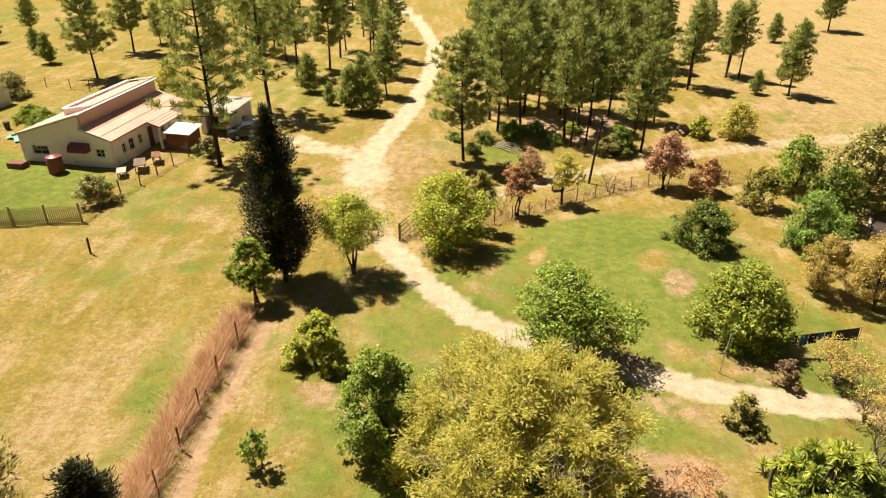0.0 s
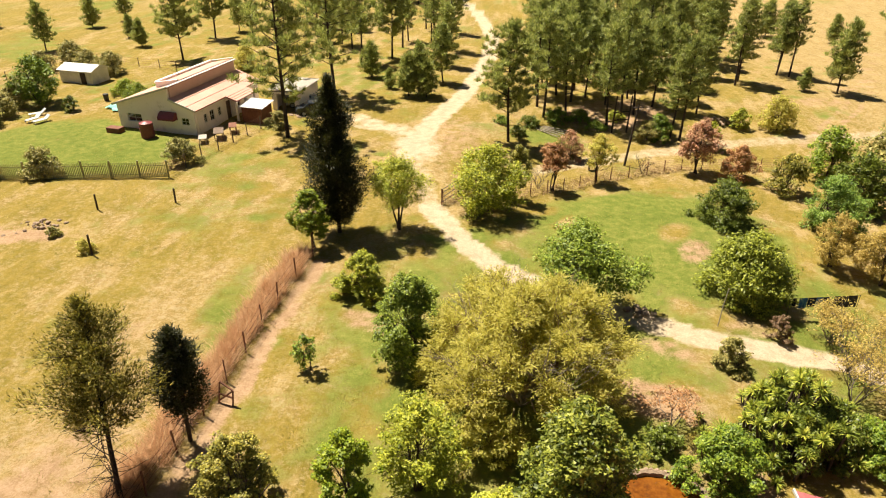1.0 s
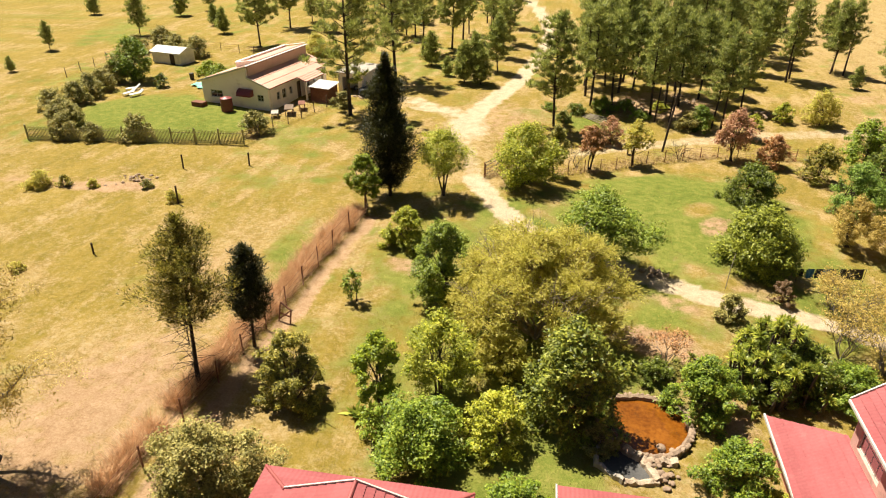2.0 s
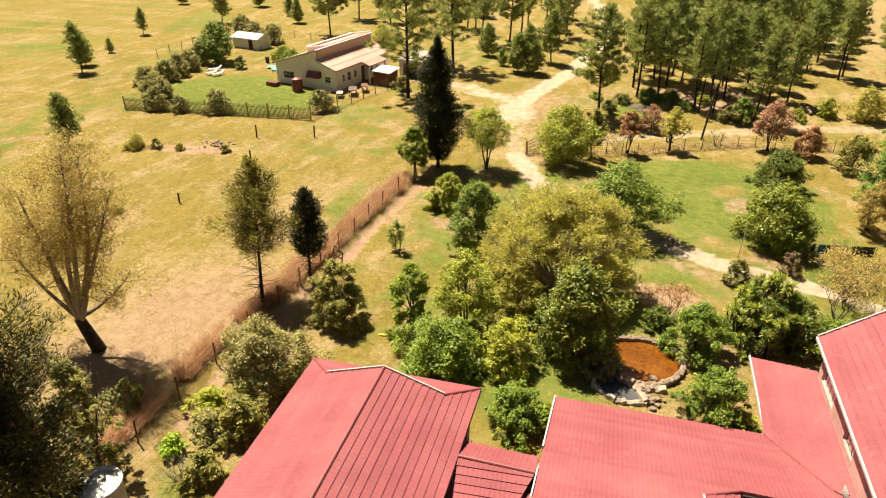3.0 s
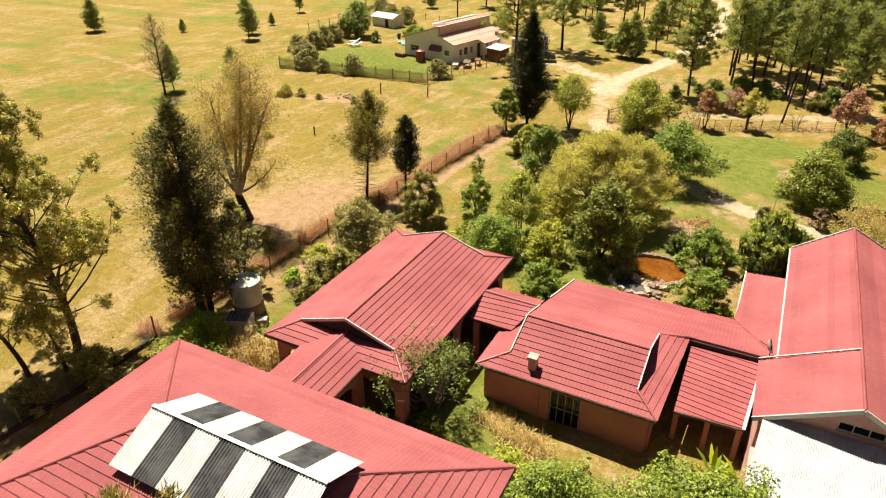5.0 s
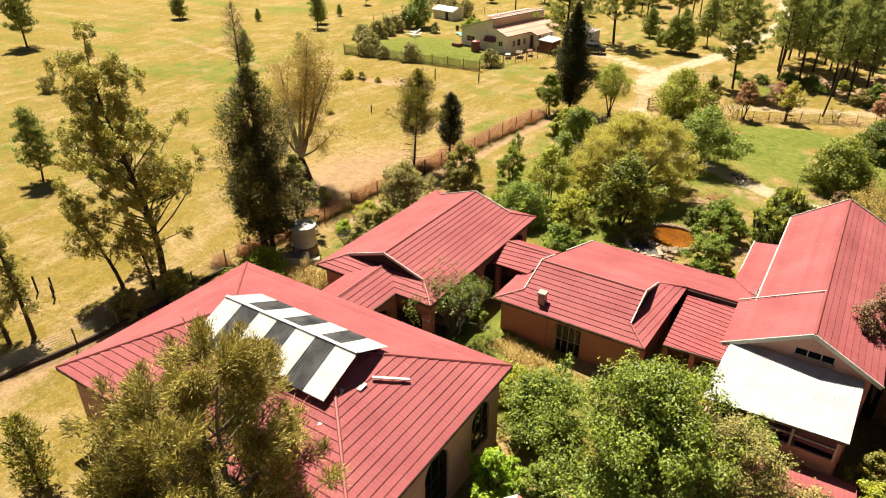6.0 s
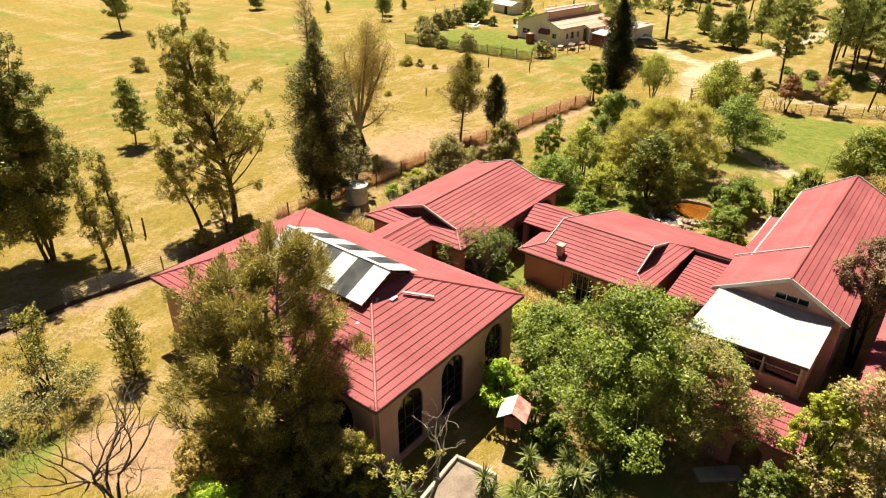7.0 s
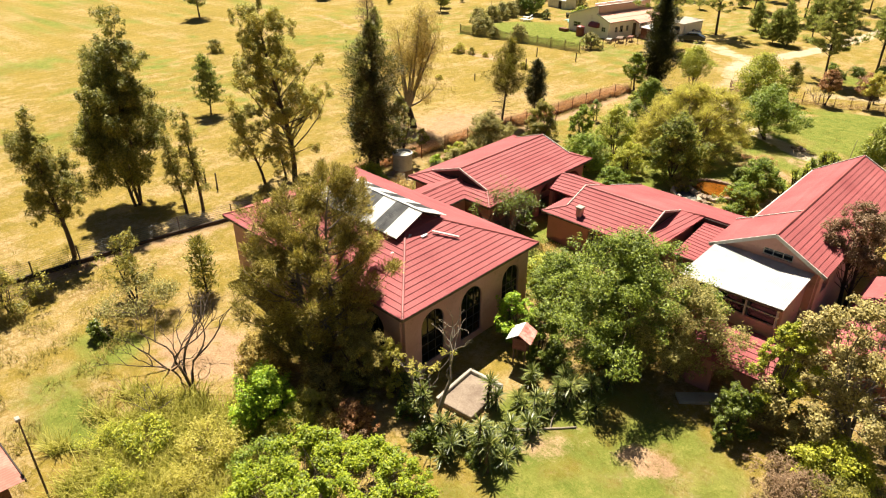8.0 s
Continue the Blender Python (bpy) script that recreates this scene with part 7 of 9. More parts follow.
# hedge and trees of the far garden
for i, (x, y, r) in enumerate(((-44.6, 44.9, 1.6), (-41.6, 45.0, 1.2), (-37.4, 46.0, 1.7), (-26.6, 50.2, 1.6), (-51.8, 52.6, 1.7), (-51.0, 55.4, 1.8), (-51.2, 58.4, 1.8), (-51.6, 61.6, 1.8), (-52.4, 65.0, 1.8),
                              (-53.6, 69.0, 1.9), (-57.0, 76.5, 1.8), (-58.6, 80.5, 1.9), (-58.0, 86.3, 2.0), (-52.6, 81.0, 2.0), (-49.0, 80.5, 2.0), (-46.5, 48.4, 1.7), (-48.6, 50.0, 1.7))):
    broad_tree(x, y, r * 1.55, r, LEAF_GREY, "rounded grey-olive hedge bush in the far garden", 0.08, stems=3, name="hedge_bush", category="bush", group="olive hedge bushes", seed=200 + i)
broad_tree(-50.0, 66.2, 5.6, 2.7, LEAF, "green shade tree in the far garden", 0.15, stems=2)
broad_tree(-45.2, 64.0, 1.9, 0.9, LEAF_DARK, "small dark green bush on the far lawn", 0.03, stems=2, name="bush", category="bush")
for x, y in ((-40.0, 69.5), (-42.5, 71.5), (-37.5, 70.5)):
    broad_tree(x, y, 1.8, 1.8, LEAF_LIME, "low bright green garden bush by the far house", 0.03, stems=3, name="bush", category="bush")
broad_tree(-20.6, 61.2, 1.9, 1.3, LEAF_GREY, "grey spiky shrub beside the far house", 0.03, stems=3, name="bush", category="bush")
broad_tree(-32.0, 85.0, 3.4, 2.0, LEAF_TAN, "tan bush behind the far house", 0.05, stems=3, name="bush", category="bush")
columnar(-51.6, 26.6, 9.6, 2.0, TWIG_BROWN, "thin purple-brown dead tree in the field", bare=0.3, dens=0.32, size=0.11, taper=0.9, ragged=0.4, rise=1.1, name="dead_tree")
for i, (x, y, h, r) in enumerate(((-38.9, 33.5, 1.5, 1.2), (-37.0, 34.2, 1.1, 0.7), (-34.5, 34.4, 0.8, 0.6), (-65.2, 8.0, 2.0, 1.4), (-26.4, 33.2, 1.0, 0.8), (-30.0, 35.2, 0.8, 0.6), (-41.5, 28.0, 1.0, 0.8), (-36.5, -4.0, 1.3, 0.9), (-31.0, 21.0, 0.7, 0.6))):
    broad_tree(x, y, h, r, LEAF_OLIVE if i % 2 else LEAF_TAN, "low dry shrub in the open field", 0.02, stems=3, name="shrub", category="shrub", dens=0.7)

# pines
tall = [pine_thing(11.5, 2.4, 0.32, 301, "tall pine with bare lower trunk and tufted crown"), pine_thing(12.5, 2.0, 0.4, 302, "tall slim pine with high crown"), pine_thing(10.0, 2.1, 0.26, 303, "mid-sized pine with rounded crown")]
young = [pine_thing(5.2, 1.5, 0.1, 304, "young pine with branches near the ground"), pine_thing(7.2, 1.8, 0.2, 305, "half-grown pine with open crown")]
wide = [pine_thing(12.0, 3.6, 0.26, 306, "broad pine with full rounded crown", 1.6)]
giant = [pine_thing(19.4, 4.6, 0.2, 307, "very tall pine beside the far house", 1.3)]
used = set()


def put_pine(kinds, i, x, y, size=1.0):
    src = kinds[i % len(kinds)]
    m = pose(x, y, float(gz(x, y)) - 0.08, 0, 0, (i * 67) % 360)
    if src.name in used:
        ob = copy_thing(src, m)
    else:
        ob = src
        ob.matrix_world = m
        used.add(src.name)
    ob.scale = (size, size, size)


put_pine(wide, 0, 4.0, 62.5, 1.05)
put_pine(giant, 0, -18.9, 58.5)
put_pine(giant, 1, -17.4, 74.6, 0.95)
for i, (x, y, s) in enumerate(((-43.0, 89.5, 1.25), (-44.0, 105.0, 1.25), (-13.0, 95.0, 1.35))):
    put_pine(wide, i + 1, x, y, s * 0.8)
for i, (x, y, s) in enumerate(((-8.2, 75.4, 1), (-7.0, 76.2, 0.9), (-6.0, 75.2, 0.9), (-4.4, 82.5, 1.05), (-14.2, 83.5, 0.9), (-42.0, 111.0, 0.9), (-53.0, 97.5, 0.8), (-66.0, 93.0, 1), (-69.0, 112.0, 1), (-66.0, 119.0, 0.9), (-86.0, 110.0, 0.8),
                              (-64.8, 56.2, 0.9), (-69.3, 67.4, 0.4), (-73.0, 80.0, 0.6), (-45.9, 32.6, 0.95), (-52.2, 28.6, 0.75), (-92.0, 48.5, 1.0), (-39.4, -7.2, 0.9), (-67.0, 59.5, 0.8), (-92.0, 20.0, 1.5), (-78.5, 55.2, 0.4), (-49.8, 36.7, 0.5),
                              (52.0, 123.0, 1.2), (48.0, 84.6, 1.3), (62.0, 118.5, 0.9), (77.4, 128.4, 1.5), (44.0, 85.5, 0.6), (49.5, 90.0, 0.5), (-11.0, 78.5, 0.5), (-30.0, 95.0, 0.6), (-58.0, 104.0, 0.7), (-36.0, 118.0, 1.0), (-25.0, 104.0, 0.9))):
    put_pine(young, i, x, y, s)
near = [(8.3, 71), (12, 76.5), (14, 78.5), (15.4, 68.8), (17.3, 71.0), (19.2, 73), (22.1, 66.6), (23.0, 65.9), (22, 76), (9, 85), (35.6, 87.5), (36.6, 89.5), (43.5, 94), (45, 93.2), (44.2, 95.5), (10.4, 79), (-10, 119), (-4.5, 92), (-17, 91), (-7, 100), (-20, 100), (-12, 108)]
fg = np.random.default_rng(77)
forest = list(near)
tries = 0
while len(forest) < 118 and tries < 9000:
    tries += 1
    y = fg.uniform(69, 150)
    lo_x, hi_x = 7.0 + 0.02 * (y - 69), 24 + 0.36 * (y - 66)
    if fg.uniform() < 0.22:
        x, y = fg.uniform(-38, -4), fg.uniform(98, 160)
    else:
        x = fg.uniform(lo_x, hi_x)
    if min((x - a) ** 2 + (y - b) ** 2 for a, b in forest) > 2.7 ** 2:
        forest.append((x, y))
for i, (x, y) in enumerate(forest):
    put_pine(tall, i, x, y, fg.uniform(0.85, 1.15))


# ---- the far house ----
far_house = thing("house", "cream plastered cottage with stepped tan tile roofs", "house", (-28.1, 57.7, float(gz(-28.1, 57.7))), -12)
FT = [(0, 2.75), (6.48, 4.75), (6.5, 3.65), (9.2, 2.75)]
wall(far_house, (-9.2, 0), (0, 0), -0.4, 4, [(1.1, 2.8, 0.9, 1.75, 1.75), (7.6, 8.5, 1.0, 1.75, 1.75)], material=CREAM_WALL, tops=FT)
wall(far_house, (-9.2, 12.4), (0, 12.4), -0.4, 4, material=CREAM_WALL, tops=FT)
wall(far_house, (-9.2, 0.13), (-9.2, 12.27), -0.4, 2.75, [(2, 3.4, 0.9, 1.9, 1.9), (6, 7.4, 0.9, 1.9, 1.9)], material=CREAM_WALL)
wall(far_house, (0, 0.13), (0, 12.27), -0.4, 2.75, [(1.2, 1.8, 0.9, 1.8, 1.8), (2.3, 3.1, 0.8, 1.9, 1.9), (3.8, 4.4, 0.9, 1.8, 1.8), (5.4, 6.3, 0.0, 2.05, 2.05), (7.2, 8.2, 0.8, 1.9, 1.9)], material=CREAM_WALL)
wall(far_house, (-2.7, 0.14), (-2.7, 12.26), 2.9, 4.75, material=SALMON_WALL, name="clerestory_wall")
for a, d, w, s0, s1 in (((-8.1, 0), (1, 0), 1.7, 0.9, 1.75), ((-1.6, 0), (1, 0), 0.9, 1.0, 1.75), ((0, 1.33), (0, 1), 0.6, 0.9, 1.8), ((0, 2.43), (0, 1), 0.8, 0.8, 1.9), ((0, 3.93), (0, 1), 0.6, 0.9, 1.8), ((0, 7.33), (0, 1), 1.0, 0.8, 1.9)):
    window(far_house, a, d, w, s0, s1, 1, 1, WHITE_TRIM)
part("front_door", boxed(-0.05, 0.02, 5.53, 6.43, 0.0, 2.05), WOOD_GREY, far_house)
roof_slope(far_house, [(0.4, -0.35, 2.66), (0.4, 12.7, 2.66), (-2.6, 12.7, 3.68), (-2.6, -0.35, 3.68)], TILE_TAN, course=1.1)
roof_slope(far_house, [(-9.6, -0.35, 2.66), (-2.6, -0.35, 4.85), (-2.6, 12.7, 4.85), (-9.6, 12.7, 2.66)], TILE_TAN, course=1.1)
roof_slope(far_house, [(0.42, 5.2, 2.70), (1.7, 5.2, 2.3), (1.7, 9.4, 2.3), (0.42, 9.4, 2.70)], TILE_TAN, name="porch_roof")
for x in (1.5,):
    for y in (5.4, 7.3, 9.2):
        part("porch_post", boxed(x - 0.1, x + 0.1, y - 0.1, y + 0.1, -0.3, 2.27), CREAM_WALL, far_house)
board(far_house, (-2.6, -0.37, 4.82), (-9.6, -0.37, 2.64), 0.08, 0.2)
board(far_house, (-2.6, -0.37, 3.66), (0.4, -0.37, 2.64), 0.08, 0.2)
bm = bmesh.new()
bar(bm, (-2.6, -0.3, 4.88), (-2.6, 12.7, 4.88), 0.35, 0.06)
part("parapet_cap", bm, WHITE_TRIM, far_house)
# raised middle roof between low parapets
roof_slope(far_house, [(-2.85, 2.2, 4.93), (-5.6, 2.5, 4.35), (-5.6, 12.5, 4.35), (-2.85, 12.5, 4.93)][::-1], TILE_TAN, course=1.3, name="upper_roof")
wall(far_house, (-5.75, 2.4), (-5.75, 12.5), 3.4, 4.55, material=CREAM_WALL, name="upper_wall")
wall(far_house, (-5.62, 2.3), (-2.9, 2.1), 3.6, 4.5, material=CREAM_WALL, name="upper_wall", tops=[(0, 4.5), (2.73, 5.0)])
for p, q in (((-5.75, 2.3, 4.6), (-5.75, 12.5, 4.6)), ((-5.75, 2.25, 4.55), (-2.8, 2.05, 5.06)), ((-5.75, 12.55, 4.55), (-2.8, 12.55, 5.06))):
    bm = bmesh.new()
    bar(bm, p, q, 0.3, 0.07)
    part("parapet_cap", bm, CREAM_WALL, far_house)
part("floor", boxed(-9.0, -0.2, 0.2, 12.2, -0.3, 0.0), FLOOR_STONE, far_house)
# barrel awning
bm = bmesh.new()
rows = [[bm.verts.new((x, -0.14 - 0.75 * math.sin(t), 1.55 + 0.75 * math.cos(t))) for t in (i * math.pi / 12 for i in range(7))] for x in (-3.9, -2.0)]
for i in range(6):
    bm.faces.new((rows[0][i], rows[1][i], rows[1][i + 1], rows[0][i + 1]))
for rw_, x in ((rows[0], -3.9), (rows[1], -2.0)):
    c = bm.verts.new((x, -0.14, 1.55))
    for i in range(6):
        bm.faces.new((c, rw_[i], rw_[i + 1]))
part("barrel_awning", bm, MAROON, far_house, "maroon barrel awning")


def cylinder(bm, x, y, z0, z1, r0, r1=None, sides=20):
    m = Matrix.Translation((x, y, (z0 + z1) / 2))
    bmesh.ops.create_cone(bm, cap_ends=True, segments=sides, radius1=r0, radius2=r0 if r1 is None else r1, depth=z1 - z0, matrix=m)


def on_ground(x, y, dz=0.0):
    return (x, y, float(gz(x, y)) + dz)


out_b = thing("outbuilding", "low red-roofed outbuilding beside the two-storey wing", "outbuilding", (26.7, -1.0, float(gz(26.7, -1.0))))
wall(out_b, (-1.8, -5.4), (1.8, -5.4), -0.4, 2.2)
wall(out_b, (-1.8, -5.27), (-1.8, 4.8), -0.4, 2.2, [(2.0, 3.0, -0.4, 1.9, 1.9)])
wall(out_b, (1.8, -5.27), (1.8, 4.8), -0.4, 2.2)
wall(out_b, (-1.67, 4.8), (1.67, 4.8), -0.4, 2.2)
roof_slope(out_b, [(-2.2, -5.8, 2.2), (0, -5.8, 3.0), (0, 5.2, 3.0), (-2.2, 5.2, 2.2)][::-1])
roof_slope(out_b, [(2.2, -5.8, 2.2), (2.2, 5.2, 2.2), (0, 5.2, 3.0), (0, -5.8, 3.0)][::-1])
ridge(out_b, (0, -5.8, 3.03), (0, 5.2, 3.03))
wt = thing("water_tank", "ribbed maroon plastic rainwater tank beside the cottage", "water tank", on_ground(-32.9, 56.7), -12)
bm = bmesh.new()
cylinder(bm, 0, 0, 0, 1.5, 0.66)
part("shell", bm, MAROON, wt)
for i in range(4):
    bm = bmesh.new()
    cylinder(bm, 0, 0, i * 0.36 + 0.2, i * 0.36 + 0.26, 0.69)
    part("band", bm, MAROON, wt)
bm = bmesh.new()
cylinder(bm, 0, 0, 1.5, 1.66, 0.62, 0.2)
part("lid", bm, MAROON, wt)
shed_far = thing("garage", "white flat-roofed garage with dark doorway behind cottage", "garage", on_ground(-23.0, 67.4), -12)
wall(shed_far, (0, 0), (3.4, 0), -0.4, 2.4, [(0.6, 2.8, -0.4, 1.9, 1.9)], material=CREAM_WALL)
wall(shed_far, (0, 0.13), (0, 4.6), -0.4, 2.4, material=CREAM_WALL)
wall(shed_far, (3.4, 0.13), (3.4, 4.6), -0.4, 2.4, material=CREAM_WALL)
wall(shed_far, (0.13, 4.5), (3.27, 4.5), -0.4, 2.4, material=CREAM_WALL)
corrugated_sheet("roof_sheet", (-0.3, -0.4, 2.45), (3.7, -0.4, 2.45), (3.7, 5, 2.6), (-0.3, 5, 2.6), CONCRETE, shed_far, 0.2, 0.02)
lean_far = thing("carport", "small dark red lean-to with white sheet roof", "shed", on_ground(-25.0, 62.6), -12)
part("wall", boxed(0, 2.4, 0, 0.12, -0.4, 1.7), RUST, lean_far)
part("wall", boxed(2.3, 2.4, 0.12, 2.2, -0.4, 1.7), RUST, lean_far)
corrugated_sheet("roof_sheet", (-0.2, -0.3, 1.78), (2.7, -0.3, 1.72), (2.7, 2.5, 1.95), (-0.2, 2.5, 2.0), SHEET_WHITE, lean_far, 0.2, 0.02)
for x, y in ((0.1, 2.1), (0.1, 0.3)):
    part("post", boxed(x - 0.05, x + 0.05, y - 0.05, y + 0.05, -0.3, 1.75), WOOD_GREY, lean_far)


def table(x, y, turn, w, d, h, label, material):
    t = thing("table", label, "table", on_ground(x, y), turn)
    part("tabletop", boxed(-w / 2, w / 2, -d / 2, d / 2, h - 0.06, h, bevel=0.015), material, t)
    for sx in (-1, 1):
        for sy in (-1, 1):
            part("leg", boxed(sx * (w / 2 - 0.1) - 0.04, sx * (w / 2 - 0.1) + 0.04, sy * (d / 2 - 0.1) - 0.04, sy * (d / 2 - 0.1) + 0.04, -0.05, h - 0.06), material, t)


table(-25.7, 57.3, -70, 2.0, 1.0, 0.8, "brown wooden table beside the cottage", WOOD_GREY)
table(-26.8, 55.8, -70, 1.4, 0.8, 0.6, "grey low table beside the cottage", CONCRETE)
table(-24.9, 59.2, -70, 1.6, 0.8, 0.8, "rusty workbench beside the cottage", RUST)
white_hut = thing("garden_shed", "low white shed in the far garden", "shed", on_ground(-53.5, 76.0), -12)
part("body", boxed(0, 5.0, 0, 3.0, -0.2, 1.6, bevel=0.04), SHEET_WHITE, white_hut)
bm = bmesh.new()
vs = [bm.verts.new(p) for p in ((-0.2, -0.2, 1.6), (5.2, -0.2, 1.6), (5.2, 3.2, 1.6), (-0.2, 3.2, 1.6), (-0.2, 1.5, 2.2), (5.2, 1.5, 2.2))]
for f in ((0, 1, 5, 4), (2, 3, 4, 5), (0, 4, 3), (1, 2, 5), (3, 2, 1, 0)):
    bm.faces.new([vs[i] for i in f])
part("roof", bm, SHEET_WHITE, white_hut)
part("door", boxed(3.2, 4.0, -0.03, 0.0, -0.1, 1.4), DARK_GAP, white_hut)
for i, (x, y) in enumerate(((-47.3, 60.3), (-46.2, 60.0), (-48.0, 62.2))):
    lo = thing("sun_lounger", "white plastic sun lounger on the far lawn", "lounger", on_ground(x, y), -20 - 12 * i, group="loungers on the far lawn")
    part("seat", boxed(-0.3, 0.3, -0.9, 0.4, 0.28, 0.34), SHEET_WHITE, lo)
    bm = boxed(-0.3, 0.3, 0.4, 1.0, 0.28, 0.34)
    bmesh.ops.rotate(bm, verts=bm.verts, cent=(0, 0.4, 0.3), matrix=Matrix.Rotation(radians(35), 3, "X"))
    part("backrest", bm, SHEET_WHITE, lo)
    for sx in (-0.25, 0.25):
        for y2 in (-0.8, 0.35):
            part("leg", boxed(sx - 0.03, sx + 0.03, y2 - 0.03, y2 + 0.03, -0.05, 0.28), SHEET_WHITE, lo)
bin_t = thing("bin", "small black bin on the far lawn", "bin", on_ground(-43.5, 68.5))
bm = bmesh.new()
cylinder(bm, 0, 0, 0, 0.8, 0.25, 0.32, 14)
part("body", bm, STEEL_DARK, bin_t)
step_b = thing("brick_planter", "low red brick planter at the cottage's corner", "planter", on_ground(-37.8, 57.6), -12)
part("wall", boxed(0, 1.6, 0, 0.9, -0.1, 0.5, bevel=0.03), RUST, step_b)
for i in range(2):
    bag = thing("garden_sheet", "crumpled pale green plastic sheet on the lawn", "sheet", on_ground(-41.2 + i, 66.0 - 0.8 * i), 30 * i)
    bm = bmesh.new()
    bmesh.ops.create_grid(bm, x_segments=8, y_segments=8, size=0.8)
    for v in bm.verts:
        v.co.z = 0.18 + 0.12 * noise.noise(v.co * 2.1 + Vector((i * 7, 0, 0)))
    part("sheet", bm, surface("teal_plastic", (0.10, 0.36, 0.28), (0.25, 0.5, 0.4), 1, 9, 0.4), bag)
car_paint = surface("dark_car_paint", (0.02, 0.025, 0.03), (0.03, 0.035, 0.045), 1, 9, 0.25, bump=0)
SILVER = surface("silver_car_paint", (0.329, 0.343, 0.365), (0.38, 0.394, 0.416), 1, 9, 0.3, bump=0)
RUBBER = surface("tyre_rubber", (0.015, 0.015, 0.015), (0.026, 0.026, 0.026), 2, 20, 0.9)


def car(x, y, turn, paint, label):
    c = thing("car", label, "car", on_ground(x, y), turn)
    prof = [(-2.1, 0.35), (-2.1, 0.75), (-1.9, 0.95), (-1.2, 1.0), (-0.6, 1.42), (0.8, 1.45), (1.5, 1.0), (2.0, 0.9), (2.15, 0.6), (2.1, 0.35)]
    bm = bmesh.new()
    rows = [[bm.verts.new((px, y2 * (0.82 if pz > 1.2 else 1), pz)) for px, pz in prof] for y2 in (-0.85, 0.85)]
    n = len(prof)
    for i in range(n):
        j = (i + 1) % n
        bm.faces.new((rows[0][i], rows[1][i], rows[1][j], rows[0][j]))
    bm.faces.new(rows[0])
    bm.faces.new(rows[1][::-1])
    bmesh.ops.bevel(bm, geom=list(bm.edges), offset=0.05, segments=2, affect="EDGES")
    part("body", bm, paint, c, smooth=False)
    for pts in ([(-1.17, 1.04), (-0.62, 1.40)], [(0.82, 1.43), (1.46, 1.04)]):
        bm = bmesh.new()
        (x0, z0), (x1, z1) = pts
        up = 0.012
        vs = [bm.verts.new((x0 - (up if x0 < 0 else -up), s * 0.68, z0 + up)) for s in (-1, 1)] + [bm.verts.new((x1 - (up if x0 < 0 else -up), s * 0.62, z1 + up)) for s in (1, -1)]
        bm.faces.new(vs)
        part("windscreen", bm, GLASS, c)
    for s in (-1, 1):
        part("side_window", boxed(-0.7, 0.9, s * 0.79 - 0.015, s * 0.79 + 0.015, 1.05, 1.33), GLASS, c)
        for wx in (-1.3, 1.35):
            bm = bmesh.new()
            bmesh.ops.create_cone(bm, cap_ends=True, segments=18, radius1=0.33, radius2=0.33, depth=0.2, matrix=Matrix.Translation((wx, s * 0.8, 0.33)) @ Matrix.Rotation(radians(90), 4, "X"))
            w = part("wheel", bm, RUBBER, c)
            bm = bmesh.new()
            bmesh.ops.create_cone(bm, cap_ends=True, segments=14, radius1=0.2, radius2=0.2, depth=0.22, matrix=Matrix.Translation((wx, s * 0.805, 0.33)) @ Matrix.Rotation(radians(90), 4, "X"))
            part("rim", bm, SILVER, w)


car(-18.0, 66.6, 20, car_paint, "dark parked car under the pines")
car(-20.0, 69.4, 15, SILVER, "silver parked car beside the cottage")

# ---- fences ----
def fence_line(name, label, pts, step, height, post_mat, wires, wire_mat, post_w=0.07, lean=0.05, mesh=0.0):
    f = thing(name, label, "fence")
    g = np.random.default_rng(int(abs(pts[0][0] * 10)))
    prev, prev_top = None, None
    posts = []
    for (ax, ay), (bx, by) in zip(pts, pts[1:]):
        ln = math.hypot(bx - ax, by - ay)
        n = max(1, round(ln / step))
        for i in range(n):
            posts.append((ax + (bx - ax) * i / n, ay + (by - ay) * i / n))
    posts.append(pts[-1])
    tops = []
    for x, y in posts:
        z = float(gz(x, y))
        dx, dy = g.normal(size=2) * lean
        hh = height * g.uniform(0.9, 1.08)
        bm = bmesh.new()
        bar(bm, (x, y, z - 0.2), (x + dx, y + dy, z + hh), post_w)
        part("post", bm, post_mat, f)
        tops.append((Vector((x, y, z)), Vector((x + dx, y + dy, z + hh))))
    for k in range(wires):
        t = (k + 0.6) / (wires - 0.1)
        line = [tuple(a.lerp(b, min(t, 0.97))) for a, b in tops]
        dense = []
        for p, q in zip(line, line[1:]):
            m = ((p[0] + q[0]) / 2, (p[1] + q[1]) / 2, (p[2] + q[2]) / 2 - 0.03)
            dense += [p, m]
        dense.append(line[-1])
        add_raw("wire", tube_arrays(dense, [0.011] * len(dense), 4), wire_mat, f)
    return f


fence_line("wire_fence", "old wire fence on rusty iron posts along footpath", [(-10.4, 34.2), (-11.2, 28.2), (-11.7, 20.5), (-12.6, 13.0), (-13.2, 6.8), (-13.5, 0.5), (-14.6, -8.3)], 2.6, 1.55, RUST, 4, RUST)
LOW_FENCE = [(-14.6, -8.3), (-14.5, -14.0), (-15.0, -19.0), (-15.8, -23.0), (-16.3, -27.0), (-17.0, -33.0), (-17.6, -44.0)]
many_wire = fence_line("wire_fence", "close-strung wire fence above a low shadow-dark ledge", LOW_FENCE, 3.0, 1.35, WOOD_GREY, 9, STEEL_DARK, 0.07)
